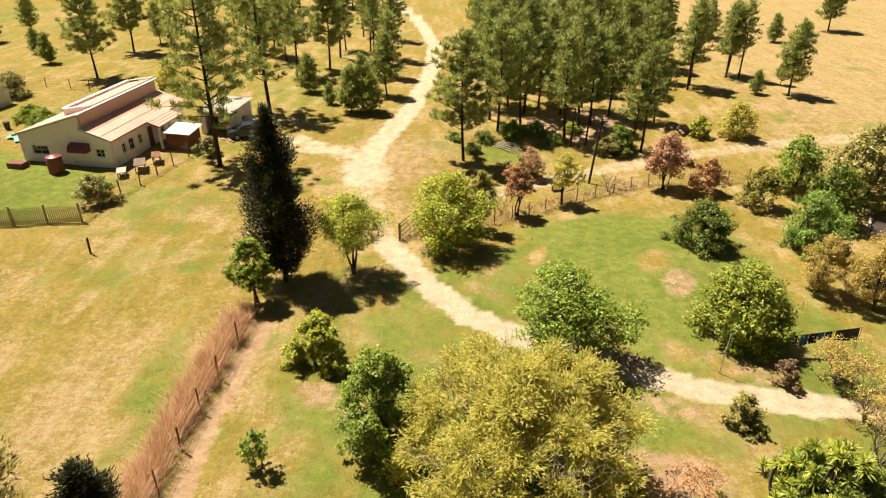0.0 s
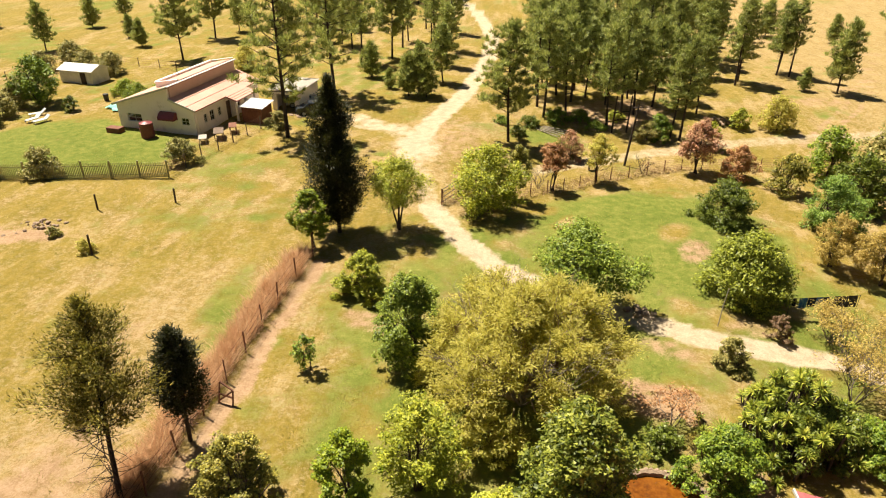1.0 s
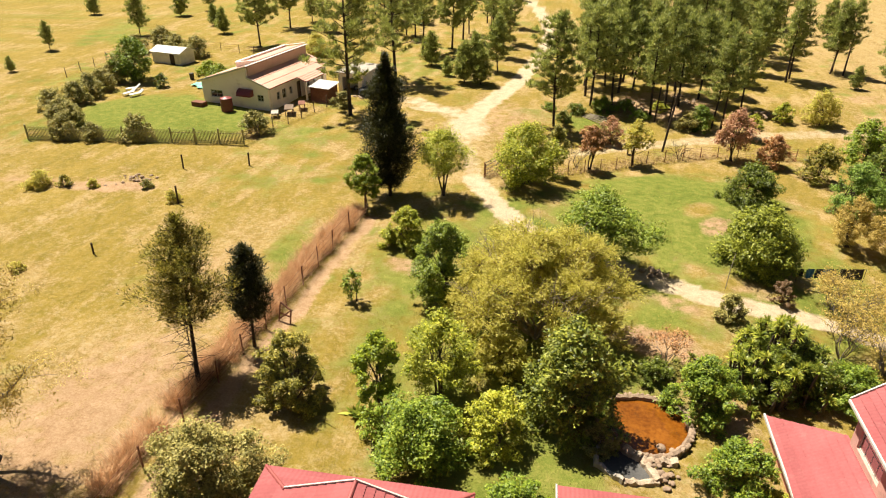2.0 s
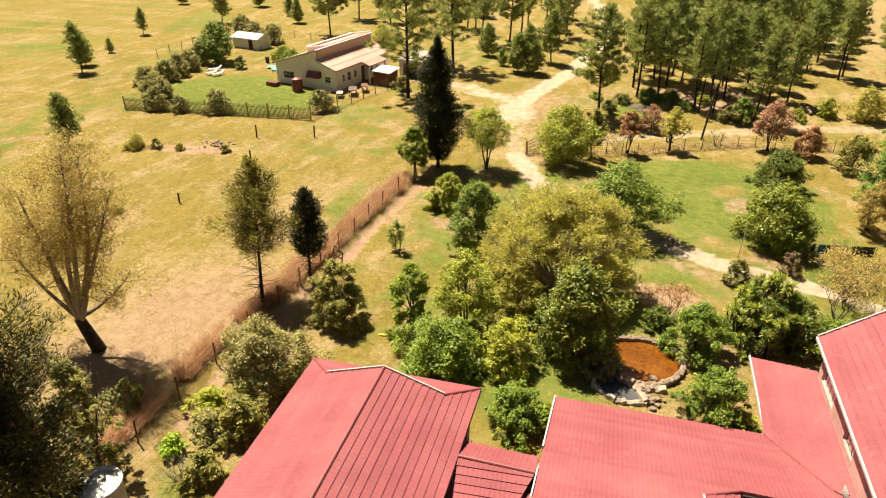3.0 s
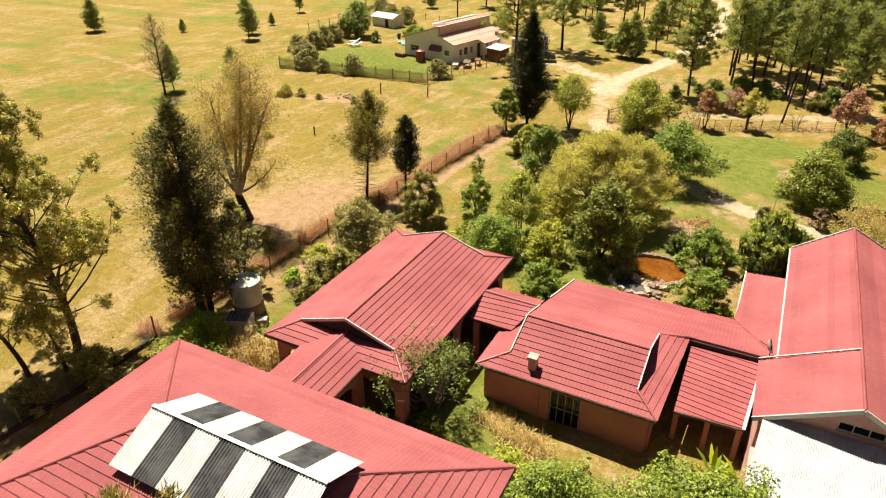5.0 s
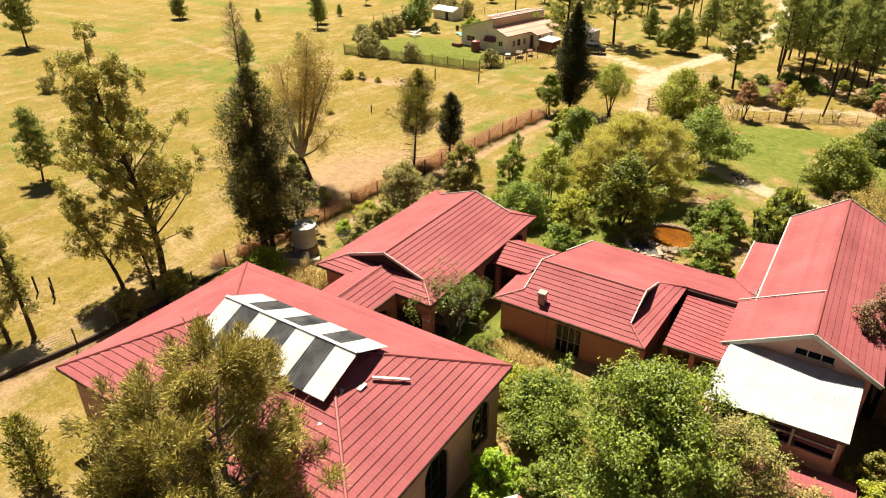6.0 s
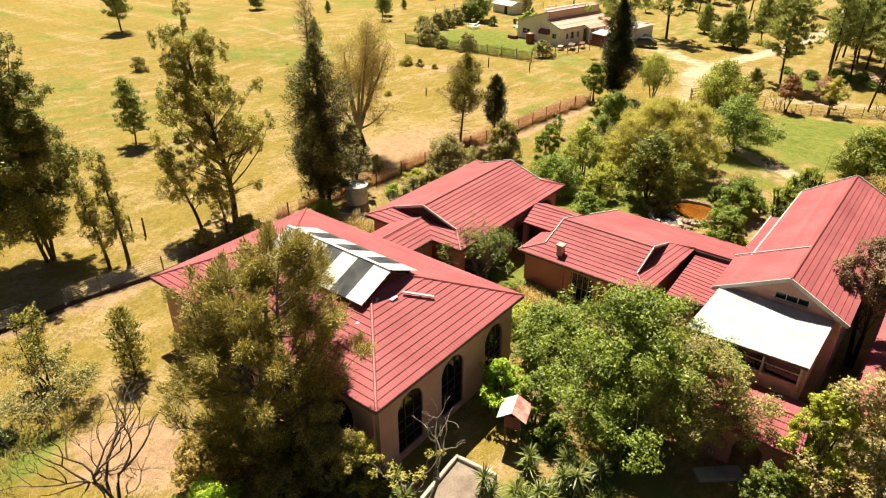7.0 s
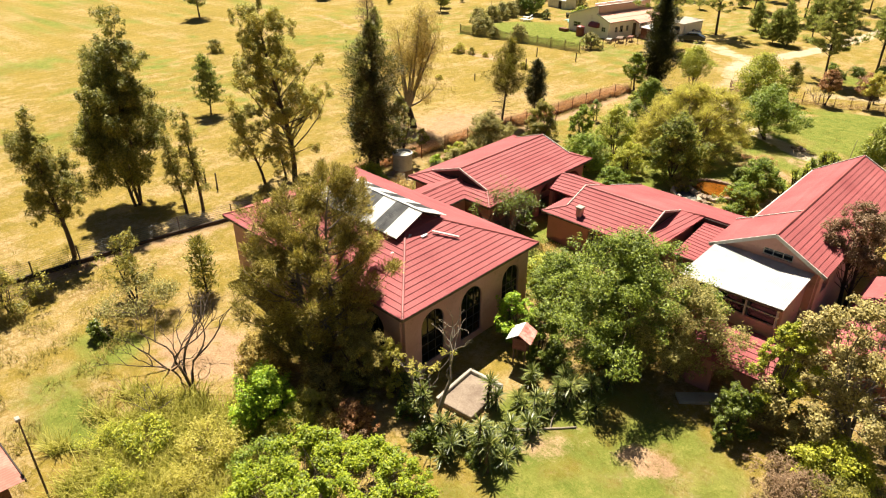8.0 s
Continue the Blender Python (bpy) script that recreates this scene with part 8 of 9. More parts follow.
# low ledge, its dark colour standing in for the shadow along its foot
for (kx, ky), (lx, ly) in zip(LOW_FENCE, LOW_FENCE[1:]):
    bm = bmesh.new()
    bar(bm, (kx, ky, float(gz(kx, ky)) + 0.1), (lx, ly, float(gz(lx, ly)) + 0.1), 0.18, 0.36)
    part("kerb", bm, BARK_DARK, many_wire, "low ledge in shadow-dark colour")
fence_line("wire_fence", "rusty mesh fence behind the lawn", [(-1.8, 44.3), (5.7, 48.4), (13.6, 53.7), (21.2, 57.3), (31.1, 58.2)], 1.9, 1.35, RUST, 7, RUST, 0.06)
fence_line("wire_fence", "rusty mesh fence round the cottage yard", [(-26.4, 46.8), (-25.2, 51.5), (-22.4, 60.6)], 2.2, 1.4, WOOD_GREY, 7, RUST, 0.09)
fence_line("wire_fence", "wire fence behind the far garden", [(-60.0, 66.0), (-61.0, 88.0), (-44.0, 84.0), (-33.0, 80.0)], 3.2, 1.3, WOOD_GREY, 4, RUST)
SLAT_GREEN = surface("olive_green_paint", (0.24, 0.23, 0.11), (0.36, 0.33, 0.17), 2, 16, 0.7)
palisade = thing("palisade_fence", "olive green palisade fence of upright slats", "fence")
slat_me = bpy.data.meshes.new("slat")
bm = boxed(-0.055, 0.055, -0.012, 0.012, 0.05, 1.45)
for v in bm.verts:
    if v.co.z > 1.0:
        v.co.x *= 0.35
bm.to_mesh(slat_me)
bm.free()
slat_me.materials.append(SLAT_GREEN)
pa, pb = Vector((-48.0, 43.6, 0)), Vector((-26.4, 46.7, 0))
n = 150
for i in range(n + 1):
    p = pa.lerp(pb, i / n)
    ob = mesh_object("slat", slat_me, palisade)
    ob.matrix_basis = pose(p.x, p.y, float(gz(p.x, p.y)) - 0.02, 0, 0, 8.2)
for i in range(10):
    p = pa.lerp(pb, i / 9)
    z = float(gz(p.x, p.y))
    part("post", boxed(p.x - 0.06, p.x + 0.06, p.y + 0.02, p.y + 0.14, z - 0.2, z + 1.6), SLAT_GREEN, palisade)
for hz in (0.35, 1.15):
    bm = bmesh.new()
    bar(bm, (pa.x, pa.y + 0.03, float(gz(pa.x, pa.y)) + hz), (pb.x, pb.y + 0.03, float(gz(pb.x, pb.y)) + hz), 0.03, 0.06)
    part("rail", bm, SLAT_GREEN, palisade)
for x, y, h in ((-29.1, 39.7, 1.4), (-23.6, 41.7, 1.3), (-25.8, 32.8, 1.6), (-27.4, 24.0, 0.9), (-30.5, 6.0, 1.2), (-20.0, 21.5, 1.3), (-22.4, -17.2, 1.3), (-21.6, -16.6, 1.2), (-20.8, -17.0, 1.1)):
    po = thing("fence_post", "single dark weathered wooden post in the field", "post", on_ground(x, y), group="lone field posts")
    bm = bmesh.new()
    bar(bm, (0, 0, -0.3), (0.08, -0.05, h), 0.11)
    part("post", bm, BARK_DARK, po)
gate = thing("gate", "open steel tube gate at the driveway", "gate", on_ground(-1.9, 44.1), 62)
for x in (0.0, 2.8):
    bm = bmesh.new()
    bar(bm, (x, 0, -0.1), (x, 0, 1.45), 0.07)
    part("post", bm, RUST, gate)
for z in (0.25, 0.65, 1.05, 1.35):
    bm = bmesh.new()
    bar(bm, (0, 0, z), (2.8, 0, z), 0.045)
    part("rail", bm, STEEL_DARK, gate)
bent = thing("iron_frame", "bent rusty iron frame leaning on the fence", "frame", on_ground(-11.6, 19.0))
bm = bmesh.new()
for a, b in (((0, 0, 0), (0.2, 0.1, 1.3)), ((0.2, 0.1, 1.3), (0.9, -0.1, 0.9)), ((0.9, -0.1, 0.9), (0.8, -0.2, 0)), ((0, 0, 0.1), (0.9, -0.1, 0.9)), ((0.1, 0.0, 0.6), (0.85, -0.1, 0.4))):
    bar(bm, a, b, 0.07)
part("frame", bm, RUST, bent)

# ---- water tanks ----
PALE_TANK = surface("stained_white_concrete", (0.5, 0.45, 0.36), (0.72, 0.68, 0.58), 1.0, 10, 0.85, stain=(0.146, 0.08, 0.044))
tk = thing("water_tank", "stained pale concrete water tank with open rim", "water tank", (-11.8, -3.5, float(gz(-11.8, -3.5))))
bm = bmesh.new()
cylinder(bm, 0, 0, -0.2, 0.7, 0.95, 0.92, 26)
part("plinth", bm, STONE, tk)
bm = bmesh.new()
cylinder(bm, 0, 0, 0.7, 2.1, 0.85, 0.87, 28)
part("shell", bm, PALE_TANK, tk)
bm = bmesh.new()
for i in range(28):
    a, b = i * 2 * math.pi / 28, (i + 1) * 2 * math.pi / 28
    bar(bm, (0.85 * math.cos(a), 0.85 * math.sin(a), 2.16), (0.85 * math.cos(b), 0.85 * math.sin(b), 2.16), 0.16, 0.14)
part("rim", bm, SHEET_WHITE, tk)
bm = bmesh.new()
cylinder(bm, 0.1, -0.05, 2.1, 2.13, 0.6, 0.6, 18)
part("cover", bm, PALE_TANK, tk, "pale rust-streaked cover")
tk2 = thing("water_tank", "low stained concrete reservoir with slotted dark cover", "water tank", (-11.0, -5.2, float(gz(-11.0, -5.2))), 24)
part("shell", boxed(-0.75, 0.75, -0.6, 0.6, -0.2, 0.85, bevel=0.05), PALE_TANK, tk2)
part("cover", boxed(-0.66, 0.66, -0.5, 0.5, 0.83, 0.9, bevel=0.02), BARK_GREY, tk2, "dark weathered timber cover")
for k in range(5):
    part("slat", boxed(-0.62 + 0.26 * k, -0.5 + 0.26 * k, -0.5, 0.5, 0.9, 0.95, bevel=0.01), WOOD_GREY, tk2)
pipe = thing("concrete_step", "small pale concrete block beside the water tank", "block", on_ground(-10.2, -4.2), 30)
part("block", boxed(-0.35, 0.35, -0.25, 0.25, -0.1, 0.4, bevel=0.03), CONCRETE, pipe)

# ---- the garden pond ----
# dark patches in the colour stand for tree shadow and reflection on the water
WATER = surface("muddy_orange_water", (0.11, 0.032, 0.004), (0.235, 0.083, 0.010), 0.7, 5, 0.06, bump=0.04, stain=(0.045, 0.018, 0.007))
pond_z = float(gz(9.7, 14.3))
bm = bmesh.new()
vs = [bm.verts.new((9.7 + 2.2 * math.cos(a) * (1 + 0.05 * math.sin(3 * a)), 14.3 + 2.2 * math.sin(a) * (1 + 0.05 * math.sin(3 * a)), pond_z - 0.22)) for a in (i * 2 * math.pi / 40 for i in range(40))]
bm.faces.new(vs)
water = part("water", bm, WATER, None)
tagged(water, "muddy orange-brown pond water inside a stone rim", "water", kind="structure")
rock_shapes = []
for i in range(6):
    bm = bmesh.new()
    bmesh.ops.create_icosphere(bm, subdivisions=2, radius=0.5)
    for v in bm.verts:
        v.co *= 1 + 0.35 * noise.noise(v.co * 1.7 + Vector((i * 9, 3, 1)))
        v.co.z *= 0.7
    me = bpy.data.meshes.new("stone")
    bm.to_mesh(me)
    bm.free()
    me.materials.append(STONE)
    rock_shapes.append(me)
g1 = np.random.default_rng(91)


def stones(parent, places):
    for i, (x, y, z, s) in enumerate(places):
        ob = mesh_object("stone", rock_shapes[i % 6], parent)
        ob.matrix_basis = pose(x, y, z, g1.uniform(-20, 20), g1.uniform(-20, 20), g1.uniform(0, 360)) @ Matrix.Diagonal((s, s * g1.uniform(0.7, 1.1), s * g1.uniform(0.7, 1.0), 1))


def ring_wall(cx, cy, r0, r1, low, high, sides, turn=0.0):
    """A rough masonry ring, higher towards one side, with an uneven top."""
    bm = bmesh.new()
    rows = []
    for i in range(sides):
        a = i * 2 * math.pi / sides
        top = low + (high - low) * (0.5 - 0.5 * math.sin(a + turn)) + g1.normal() * 0.035
        c, s2 = math.cos(a), math.sin(a)
        wob_r = 1 + 0.05 * math.sin(3 * a) + g1.normal() * 0.012
        rows.append([bm.verts.new((cx + r * wob_r * c, cy + r * wob_r * s2, z)) for r, z in ((r0, pond_z - 0.6), (r0 + 0.03, pond_z + top), ((r0 + r1) / 2, pond_z + top + 0.05), (r1, pond_z + top - 0.03), (r1 + 0.06, pond_z - 0.4))])
    for p, q in zip(rows, rows[1:] + rows[:1]):
        for k in range(4):
            bm.faces.new((p[k], p[k + 1], q[k + 1], q[k]))
    return bm


rim = thing("pond_wall", "rough low stone wall round the garden pond", "wall")
part("masonry", ring_wall(9.7, 14.3, 2.14, 2.46, -0.04, 0.26, 72), STONE, rim)
ring = []
for i in range(46):
    a = (i + g1.uniform(-0.3, 0.3)) * 2 * math.pi / 46
    ring.append((9.7 + 2.34 * math.cos(a), 14.3 + 2.34 * math.sin(a), pond_z + 0.11 - 0.14 * math.sin(a), g1.uniform(0.22, 0.36)))
stones(rim, ring)
basin = thing("stone_basin", "sunken stone trough with dark cement lining beside the pond", "basin")
CEMENT_DARK = surface("dark_wet_cement", (0.035, 0.034, 0.033), (0.085, 0.08, 0.075), 1.2, 9, 0.7)
RUBBLE_WALL = surface("pale_rubble_masonry", (0.26, 0.19, 0.13), (0.5, 0.40, 0.29), 1.6, 11, 0.9, bump=0.9, stain=(0.13, 0.08, 0.05))


def rough_wall(a, b, w, top, seed, parent, material):
    """A short rubble wall with a wavering line and broken top."""
    g = np.random.default_rng(seed)
    ax, ay = b[0] - a[0], b[1] - a[1]
    ln = math.hypot(ax, ay)
    nx, ny = -ay / ln, ax / ln
    bm = bmesh.new()
    rows = []
    n = max(4, int(ln / 0.16))
    for i in range(n + 1):
        u = i / n
        wob_ = g.normal() * 0.03
        t = top + g.normal() * 0.05
        x, y = a[0] + ax * u + nx * wob_, a[1] + ay * u + ny * wob_
        rows.append([bm.verts.new((x + nx * d, y + ny * d, pond_z + z)) for d, z in ((-w / 2 - 0.04, -0.3), (-w / 2, t - 0.05), (0, t + g.normal() * 0.03), (w / 2, t - 0.06), (w / 2 + 0.04, -0.3))])
    for p, q in zip(rows, rows[1:]):
        for k in range(4):
            bm.faces.new((p[k], q[k], q[k + 1], p[k + 1]))
    bm.faces.new(rows[0])
    bm.faces.new(rows[-1][::-1])
    part("wall", bm, material, parent)


rough_wall((7.5, 12.95), (9.3, 11.75), 0.36, 0.42, 51, basin, RUBBLE_WALL)
rough_wall((9.3, 11.75), (11.0, 11.85), 0.4, 0.3, 52, basin, RUBBLE_WALL)
rough_wall((9.4, 11.6), (10.0, 10.5), 0.36, 0.34, 53, basin, RUBBLE_WALL)
rough_wall((8.4, 10.25), (10.0, 10.5), 0.3, 0.2, 54, basin, RUBBLE_WALL)
rough_wall((7.55, 12.7), (7.15, 11.1), 0.2, 0.5, 55, basin, CONCRETE)
rough_wall((7.15, 11.1), (8.4, 10.25), 0.22, 0.3, 56, basin, CONCRETE)
bm = bmesh.new()
bm.faces.new([bm.verts.new((x, y, pond_z + 0.06)) for x, y in ((7.2, 11.1), (8.4, 10.3), (10.0, 10.55), (9.35, 11.7), (7.55, 12.8))])
part("lining", bm, CEMENT_DARK, basin)
stones(basin, [(7.6 + 3.2 * u + g1.normal() * 0.1, 12.9 - 1.5 * min(1, u * 1.7) + g1.normal() * 0.14, pond_z + 0.36 - 0.1 * u, g1.uniform(0.16, 0.34)) for u in g1.uniform(0, 1, 26)])
stones(basin, [(10.2 + g1.normal() * 0.35, 10.9 + g1.normal() * 0.4, pond_z + 0.05, g1.uniform(0.2, 0.45)) for _ in range(14)])

for x, y, s in ((10.4, 12.9, 0.5), (10.9, 12.8, 0.4)):
    rk = thing("rock", "pale rounded rock at the pond's edge", "rock", (x, y, pond_z - 0.1))
    stones(rk, [(0, 0, 0, s)])

# ---- the courtyard bed ----
hut = thing("bird_house", "small wooden house on posts with peeling red and white roof", "bird house", (12.0, -16.6, float(gz(12.0, -16.6))), 20)
part("body", boxed(-0.4, 0.4, -0.45, 0.45, 1.25, 2.0, bevel=0.01), surface("faded_red_boards", (0.14, 0.04, 0.03), (0.26, 0.1, 0.08), 2, 16, 0.85), hut)
for s, m in ((-1, SHEET_WHITE), (1, surface("peeling_red_paint", (0.42, 0.09, 0.07), (0.62, 0.36, 0.3), 2.2, 7, 0.7, stain=(0.7, 0.62, 0.54)))):
    bm = bmesh.new()
    vs = [bm.verts.new(p) for p in ((0, -0.7, 2.45), (0, 0.7, 2.45), (s * 0.72, 0.7, 1.98), (s * 0.72, -0.7, 1.98), (0, -0.7, 2.41), (0, 0.7, 2.41), (s * 0.72, 0.7, 1.94), (s * 0.72, -0.7, 1.94))]
    for f in ((0, 1, 2, 3), (7, 6, 5, 4), (0, 3, 7, 4), (1, 5, 6, 2), (3, 2, 6, 7)):
        bm.faces.new([vs[i] for i in f])
    part("roof_board", bm, m, hut)
for x in (-0.33, 0.33):
    for y in (-0.36, 0.36):
        part("leg", boxed(x - 0.04, x + 0.04, y - 0.04, y + 0.04, -0.2, 1.28), WOOD_GREY, hut)
SLAB_TOP = surface("stained_slab", (0.15, 0.105, 0.075), (0.27, 0.21, 0.155), 1.2, 12, 0.9)
slab = thing("concrete_trough", "pale concrete slab with raised white kerbs", "slab", (11.9, -20.7, float(gz(11.9, -20.7))), 6)
part("base", boxed(-1.0, 1.05, -1.5, 1.3, -0.1, 0.3, bevel=0.03), SLAB_TOP, slab, "stained brownish slab top")
part("kerb", boxed(-1.2, -1.01, -1.6, 1.5, -0.1, 0.5, bevel=0.03), CONCRETE, slab)
part("kerb", boxed(-1.0, 1.05, 1.31, 1.5, -0.1, 0.5, bevel=0.03), CONCRETE, slab)
step_c = thing("step", "pale worn concrete step before the porch", "step", (20.7, -12.2, float(gz(20.7, -12.2))), 42)
part("slab", boxed(-1.1, 1.1, -0.4, 0.4, -0.1, 0.18, bevel=0.03), CONCRETE, step_c)
log = thing("fallen_branch", "bleached fallen branch in the yucca bed", "branch")
gl_ = np.random.default_rng(5)
zb = float(gz(15.5, -20))
add_raw("stem", joined([limb((14.6, -21.4, float(gz(14.6, -21.4)) + 0.05), (17.2, -18.6, float(gz(17.2, -18.6)) + 0.06), 0.09, 0.05, gl_, 0.05, 6, 6), limb((15.7, -20.2, zb + 0.06), (16.4, -20.8, zb + 0.4), 0.05, 0.02, gl_, 0.1, 5, 5), limb((16.3, -19.6, zb + 0.06), (16.0, -18.5, zb + 0.4), 0.05, 0.02, gl_, 0.1, 5, 5)]), BARK_PALE, log, True)
log2 = thing("fallen_branch", "bleached fallen branch in the yucca bed", "branch")
add_raw("stem", limb((13.9, -22.6, float(gz(13.9, -22.6)) + 0.04), (15.6, -20.9, float(gz(15.6, -20.9)) + 0.05), 0.07, 0.05, gl_, 0.06, 6, 6), BARK_PALE, log2, True)

# ---- washing line ----
wash = thing("washing_line", "wire washing line between steel posts", "washing line", on_ground(24.0, 31.6), 9)
for x in (-2.4, 0.4, 2.3):
    bm = bmesh.new()
    bar(bm, (x, 0, -0.2), (x, 0, 1.72), 0.022)
    part("post", bm, STEEL_DARK, wash)
add_raw("line", tube_arrays([(-2.4, 0, 1.7), (-1, 0, 1.64), (0.4, 0, 1.7), (1.3, 0, 1.66), (2.3, 0, 1.7)], [0.012] * 5, 4), STEEL_DARK, wash)
CLOTH = {n: surface(n, a, b, 2.5, 16, 0.95, stain=c) for n, a, b, c in (
    ("navy_cloth", (0.007, 0.011, 0.036), (0.015, 0.026, 0.073), None), ("blue_cloth", (0.022, 0.088, 0.256), (0.044, 0.146, 0.365), None),
    ("dark_patterned_cloth", (0.015, 0.015, 0.018), (0.044, 0.036, 0.044), (0.182, 0.124, 0.117)), ("black_cloth", (0.006, 0.006, 0.007), (0.015, 0.015, 0.018), None))}
for x, w, h, m, nm, lab in ((-2.15, 0.25, 0.55, "black_cloth", "shirt", "small black garment hanging on line"), (-1.55, 0.55, 0.75, "blue_cloth", "towel", "blue towel hanging on the line"), (-0.95, 0.5, 0.7, "navy_cloth", "trousers", "navy trousers hanging on the line"),
                          (-0.45, 0.45, 0.5, "blue_cloth", "shirt", "blue shirt hanging on the line"), (0.05, 0.45, 0.6, "navy_cloth", "shirt", "navy shirt hanging on the line"), (1.35, 1.6, 0.85, "dark_patterned_cloth", "blanket", "dark patterned blanket hanging on the line")):
    c = thing(nm, lab, "laundry", on_ground(24.0, 31.6), 9)
    bm = bmesh.new()
    nx_, nz_ = 10, 6
    for side in (-1, 1):
        vs = [[bm.verts.new((x + w * (i / nx_ - 0.5), side * (0.012 + 0.02 * j / nz_) + 0.04 * (j / nz_) * math.sin(i * 1.7 + x * 5), 1.69 - h * j / nz_ * (1 if side < 0 else 0.8))) for j in range(nz_ + 1)] for i in range(nx_ + 1)]
        for i in range(nx_):
            for j in range(nz_):
                bm.faces.new((vs[i][j], vs[i + 1][j], vs[i + 1][j + 1], vs[i][j + 1]))
    part("cloth", bm, CLOTH[m], c)

# ---- poles, sheds, rubble ----
thin_pole = thing("steel_pole", "thin grey steel pole beside the driveway", "pole", on_ground(16.4, 28.8))
add_raw("pole", tube_arrays([(0, 0, -0.2), (0.05, 0.02, 1.4), (0.16, 0.05, 2.7)], [0.03, 0.028, 0.025], 6), CONCRETE, thin_pole, True)
pole = thing("power_pole", "leaning wooden pole with crossbar beside the dirt road", "pole", on_ground(15.6, 57.7))
add_raw("pole", tube_arrays([(0, 0, -0.3), (0.35, 0.1, 3.2), (0.7, 0.2, 6.3)], [0.12, 0.11, 0.09], 8), BARK_DARK, pole, True)
bm = bmesh.new()
bar(bm, (0.1, 0.15, 5.9), (1.2, 0.2, 6.0), 0.1)
part("crossbar", bm, BARK_DARK, pole)
frame_s = thing("pole_frame", "dark timber frame of two poles and crossbars", "frame", on_ground(16.6, 67.4), 15)
for x in (-0.9, 0.9):
    add_raw("pole", tube_arrays([(x, 0, -0.3), (x + 0.1, 0, 2.0), (x + 0.2, 0, 4.2)], [0.11, 0.1, 0.08], 7), BARK_DARK, frame_s, True)
for z in (1.5, 2.4):
    bm = bmesh.new()
    bar(bm, (-0.95, 0.02, z), (1.05, 0.02, z), 0.1)
    part("crossbar", bm, BARK_DARK, frame_s)
box_p = thing("mail_box", "dark box on a post beside the dirt road", "box", on_ground(11.9, 56.2), 20)
part("post", boxed(-0.06, 0.06, -0.06, 0.06, -0.2, 0.7), WOOD_GREY, box_p)
part("box", boxed(-0.35, 0.35, -0.25, 0.25, 0.6, 1.1, bevel=0.02), STEEL_DARK, box_p)
shed = thing("shed", "brick shed with rusty red sheet roof", "shed", on_ground(-0.6, -42.4), 2)
wall(shed, (-3.8, 2.0), (4.0, 2.0), -0.5, 2.3, [(2.0, 3.2, 0.9, 1.7, 1.7)], material=RUST)
wall(shed, (4.0, 1.87), (4.0, -2.4), -0.5, 2.3, material=RUST)
wall(shed, (-3.8, 1.87), (-3.8, -2.4), -0.5, 2.3, material=RUST)
wall(shed, (-3.67, -2.4), (3.87, -2.4), -0.5, 2.6, material=RUST)
corrugated_sheet("roof_sheet", (-4.3, 2.7, 2.35), (4.5, 2.7, 2.35), (4.5, -3.0, 2.9), (-4.3, -3.0, 2.9), corrugated("rust_red_sheet", (0.30, 0.10, 0.07), (0.45, 0.19, 0.14), 0.7, 0.1), shed, 0.16, 0.02)
bm = bmesh.new()
bar(bm, (-4.3, 2.74, 2.32), (4.5, 2.74, 2.32), 0.06, 0.18)
part("fascia", bm, DARK_GAP, shed)
lamp_p = thing("yard_pole", "thin dark pole with a small lamp on top", "pole", on_ground(2.8, -38.9))
add_raw("pole", tube_arrays([(0, 0, -0.3), (-0.05, 0.02, 2.3), (-0.1, 0.05, 4.6)], [0.05, 0.045, 0.035], 8), WOOD_GREY, lamp_p, True)
part("lamp", boxed(-0.25, 0.02, -0.06, 0.12, 4.56, 4.72, bevel=0.02), CONCRETE, lamp_p)
for x, y, r, n2, lab, s in ((28.6, 71.5, 1.8, 34, "heap of white rubble under the pines", 0.5), (-32.0, 36.6, 1.5, 26, "heap of pale rubble in the field", 0.3), (8.5, 62.4, 1.6, 14, "scattered pale stones beside the road", 0.25), (-20.0, 64.9, 1.2, 10, "pale stones beside the cottage yard", 0.4)):
    heap = thing("rubble_heap", lab, "rubble", on_ground(x, y))
    spots = [(g1.normal() * r * 0.5, g1.normal() * r * 0.4) for _ in range(n2)]
    stones(heap, [(a, b, (0.8 if s == 0.5 else 0.2) * max(0.0, 1 - math.hypot(a, b) / r) * g1.uniform(0.5, 1.0), s * g1.uniform(0.5, 1.3)) for a, b in spots])
for x, y, r2, n2, lab in ((11.8, 29.9, 0.8, 12, "small heap of pinkish rocks beside the driveway"), (12.5, 72.0, 1.6, 26, "heap of reddish broken bricks under the pines"), (19.3, 74.3, 1.8, 26, "heap of reddish broken bricks under the pines")):
    heap = thing("rock_heap", lab, "rocks", on_ground(x, y))
    stones(heap, [(g1.normal() * r2 * 0.6, g1.normal() * r2 * 0.4, g1.uniform(0, 0.2), 0.42 * g1.uniform(0.5, 1.3)) for _ in range(n2)])
for i in range(5):
    lg = thing("timber_pole", "bleached timber pole lying in grass", "timber", on_ground(8.3 + 0.35 * i, 66.2 + 0.3 * i, 0.08), -48 + 4 * i, group="poles lying in the grass")
    add_raw("pole", tube_arrays([(-1.8, 0, 0), (0, 0.05, 0.02), (1.8, 0, 0)], [0.07, 0.065, 0.06], 7), BARK_PALE, lg, True)
curb = thing("garden_bed", "low concrete-edged garden bed beside the trees", "garden bed", on_ground(38.0, 46.3), -35)
part("kerb", boxed(-2.0, 2.0, -0.1, 0.1, -0.1, 0.35), CONCRETE, curb)
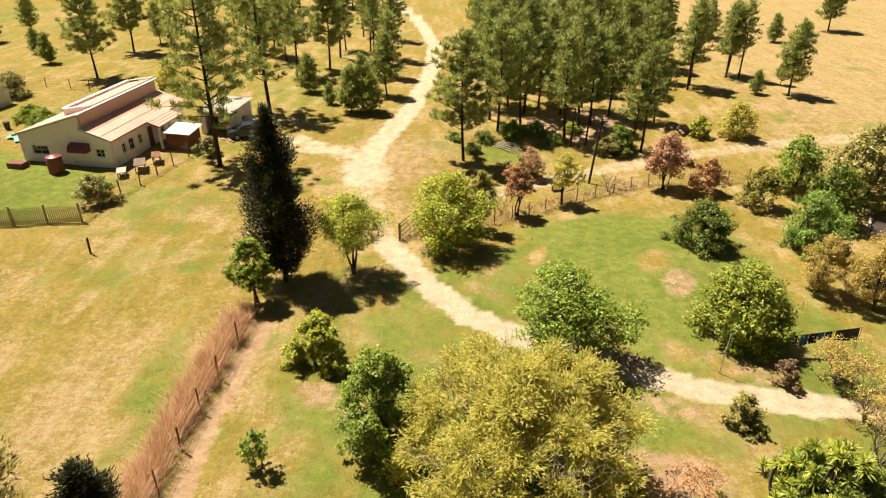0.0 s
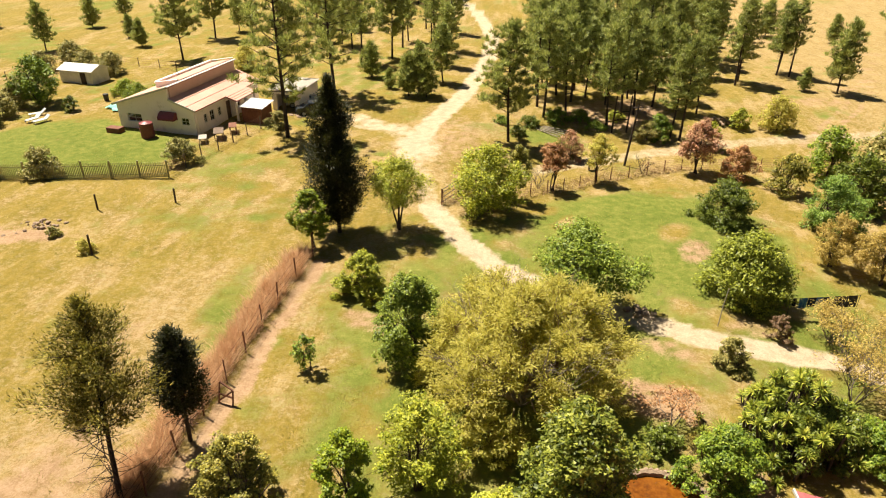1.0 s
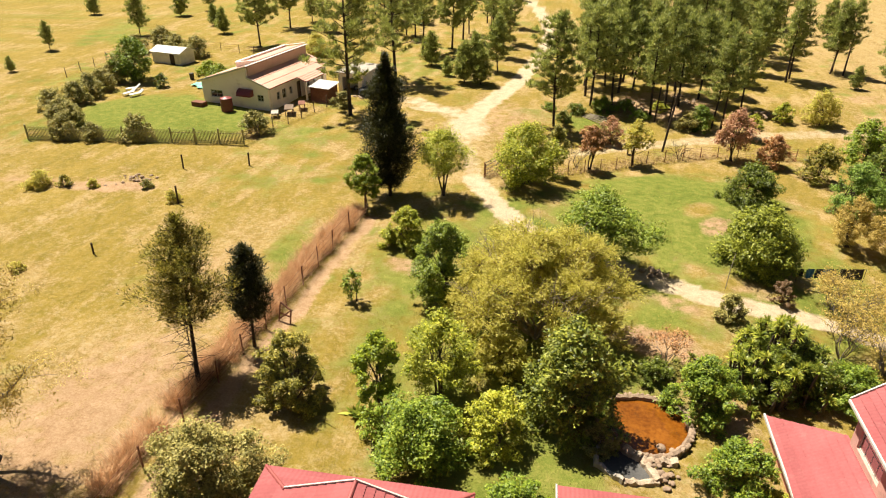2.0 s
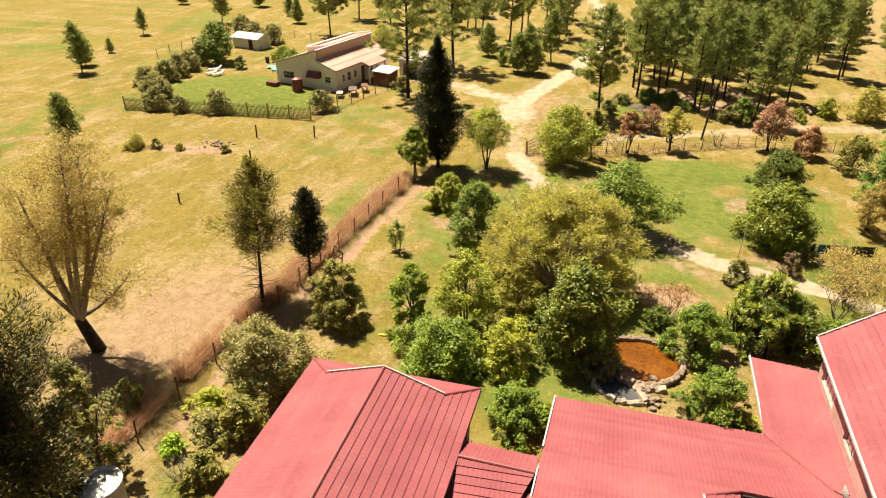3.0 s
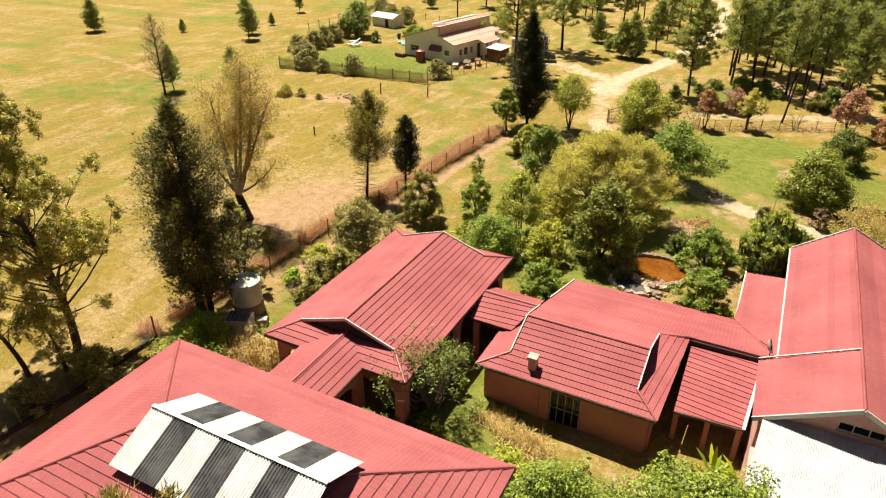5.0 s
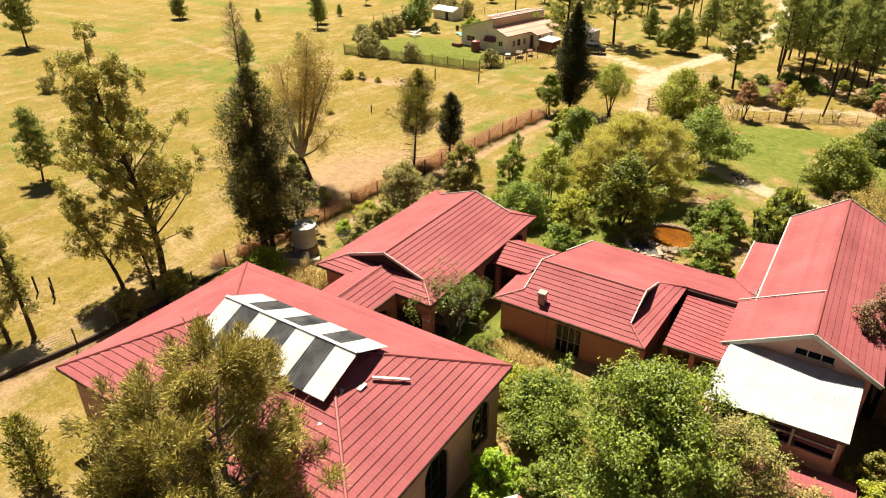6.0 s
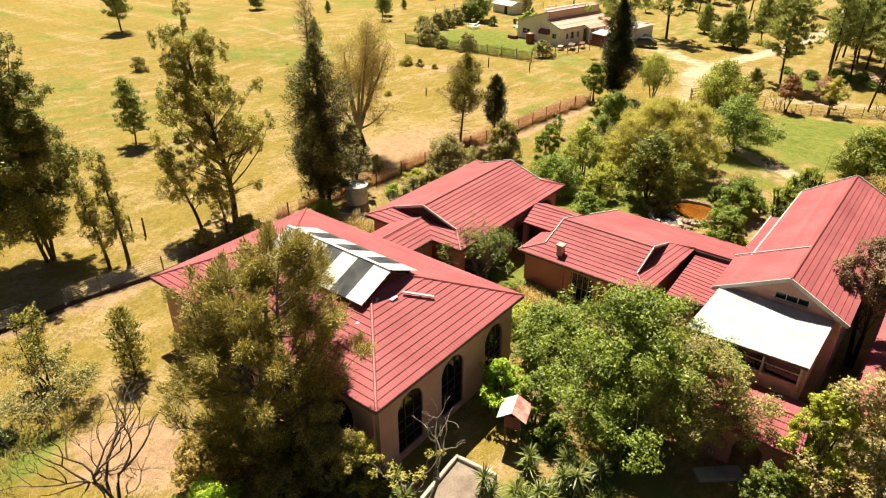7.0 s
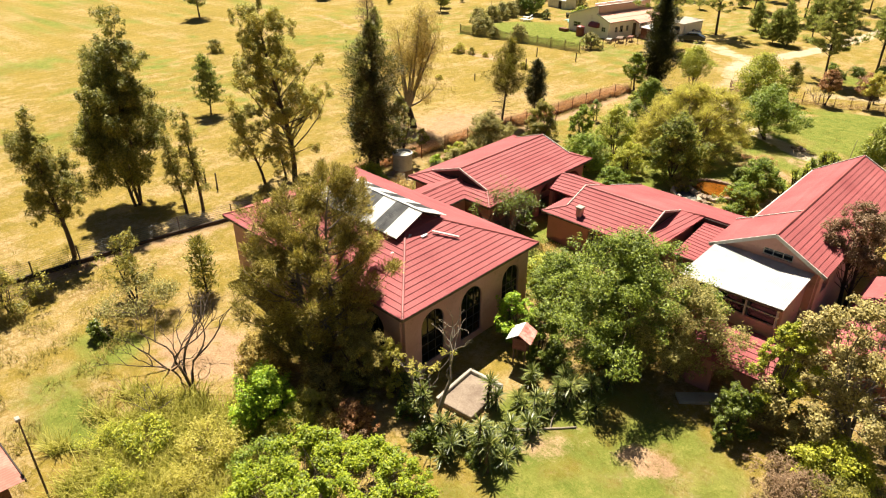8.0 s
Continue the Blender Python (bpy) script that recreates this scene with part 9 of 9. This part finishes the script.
part("kerb", boxed(-2.0, -1.8, 0.1, 3.0, -0.1, 0.35), CONCRETE, curb)
part("soil", boxed(-1.8, 2.0, 0.1, 3.0, -0.1, 0.15), BARK_DARK, curb)

# reeds and dry clumps beside the house
straw_spots = [(5.2, -4.9), (5.8, -5.1), (6.4, -5.3), (7.0, -5.5), (7.6, -5.6), (8.2, -5.6)]
for x, y, m, lab, n2, ln in (*((x, y, STRAW_PALE, "low drooping straw-coloured grass clump", 420, 0.62) for x, y in straw_spots),
                            (16.9, -3.0, LEAF_LIME, "broad-leaved lime green plant beside the porch", 26, 1.7), (-4.2, 12.0, YUCCA, "spiky green plant among bushes", 60, 0.9), (0.9, 10.2, YUCCA, "spiky green plant among bushes", 60, 0.9)):
    rd = plant("reed_clump" if m is STRAW_PALE else "spiky_plant", lab, "plant", x, y)
    vs = [blades(np.array([g1.normal() * 0.4, g1.normal() * 0.4, 0.0]), 10, ln, 0.022 if n2 > 100 else 0.22, g1, 1.5, 0.85) for _ in range(max(3, n2 // 10))]
    add_raw("leaf_tuft", joined(vs), m, rd)

# ---- grasses ----
gg = np.random.default_rng(123)


def scatter(n, x0, x1, y0, y1, keep):
    x, y = gg.uniform(x0, x1, n), gg.uniform(y0, y1, n)
    k = keep(x, y)
    x, y = x[k], y[k]
    return np.stack([x, y, gz(x, y) - 0.02], 1)


def built(x, y):
    b = np.zeros(x.shape, bool)
    for x0, x1, y0, y1 in ((EW, EE, ES, EN), (ax0, ax1, -11.2, ay1), (2.0, 5.4, -0.7, 2.6), (4.3, 17.2, -3.6, 8.4), (16.8, 23.2, -8, 13), (19, 23.5, -11.5, -7), (-37, -25.5, 56, 67.5), (-4.5, 4, -45, -39.8)):
        b |= (x > x0) & (x < x1) & (y > y0) & (y < y1)
    return b | (np.hypot(x - 9.7, y - 14.3) < 2.4)


def off_road(x, y, w=1.5):
    return (along_line(x, y, DRIVE) > w) & (along_line(x, y, TRACK) > w + 0.4) & (along_line(x, y, CROSS) > w) & (along_line(x, y, FOOTPATH) > 0.6) & ~built(x, y)


FENCE = [(-10.7, 34.0), (-11.6, 28.2), (-12.3, 20.5), (-13.2, 13.0), (-13.8, 6.8), (-14.1, 0.5), (-15.1, -8.3)]
STRAW_DULL = foliage("dull_brown_straw", (0.30, 0.19, 0.09), (0.42, 0.28, 0.13), (0.52, 0.38, 0.19), 0.7, 0.12, (1, 1, 1))
tufts("dry_grass", "tall russet dry grass along the wire fence", scatter(80000, -17, -9, -9, 35, lambda x, y: (along_line(x + 0.4, y, FENCE) < np.where(y > 14, 0.7, 0.55) * (0.8 + 0.5 * waves(x, y, 61, 1.6))) & (x < -10.6) & ((y > 14) | (np.sin(y * 1.1) > -0.75))), 4, 0.72, 0.024, STRAW, 1, 0.85)
tufts("dry_grass", "yellow-green tufted veld grass over the fields", scatter(21000, -62, 45, -46, 62, lambda x, y: off_road(x, y) & (waves(x, y, 41, 7) > -0.2)), 3, 0.10, 0.04, GRASS_MIX, 2, 0.6)
tufts("green_grass", "short green grass tufts on garden lawns", scatter(14000, -14, 34, -36, 52, lambda x, y: off_road(x, y) & (waves(x, y, 43, 5) > 0.0)), 3, 0.07, 0.04, GRASS_GREEN, 3, 0.5)
tufts("dry_grass", "russet grass along the rear fence", scatter(9000, -2, 31, 44, 58, lambda x, y: along_line(x, y, [(-1.8, 44.7), (5.7, 49.1), (13.6, 54.4), (21.2, 57.9), (31.1, 59.3)]) < 0.9), 3, 0.3, 0.035, STRAW_DULL, 4, 1.0)
tufts("dry_grass", "long pale grass by the shed and thorn trees", scatter(9000, -20, 12, -44, -28, lambda x, y: off_road(x, y) & (waves(x, y, 47, 5) > 0.25) & (np.hypot((x + 1.6) / 4.6, (y + 28.8) / 3.4) > 1)), 3, 0.3, 0.04, GRASS_MIX, 5, 1.1)

GROWTH = foliage("yellow_green_growth", (0.26, 0.25, 0.03), (0.40, 0.37, 0.06), (0.52, 0.46, 0.12), 0.7, 0.4, (1, 1, 1))
tufts("long_grass", "long loose yellow-green grass by the bright tree", scatter(9000, -4, 12, -40, -28, lambda x, y: (np.hypot((x - 5.0) / 6.5, (y + 34.0) / 4.6) < 0.85 + 0.3 * waves(x, y, 71, 4))), 4, 0.6, 0.06, GROWTH, 6, 1.2)
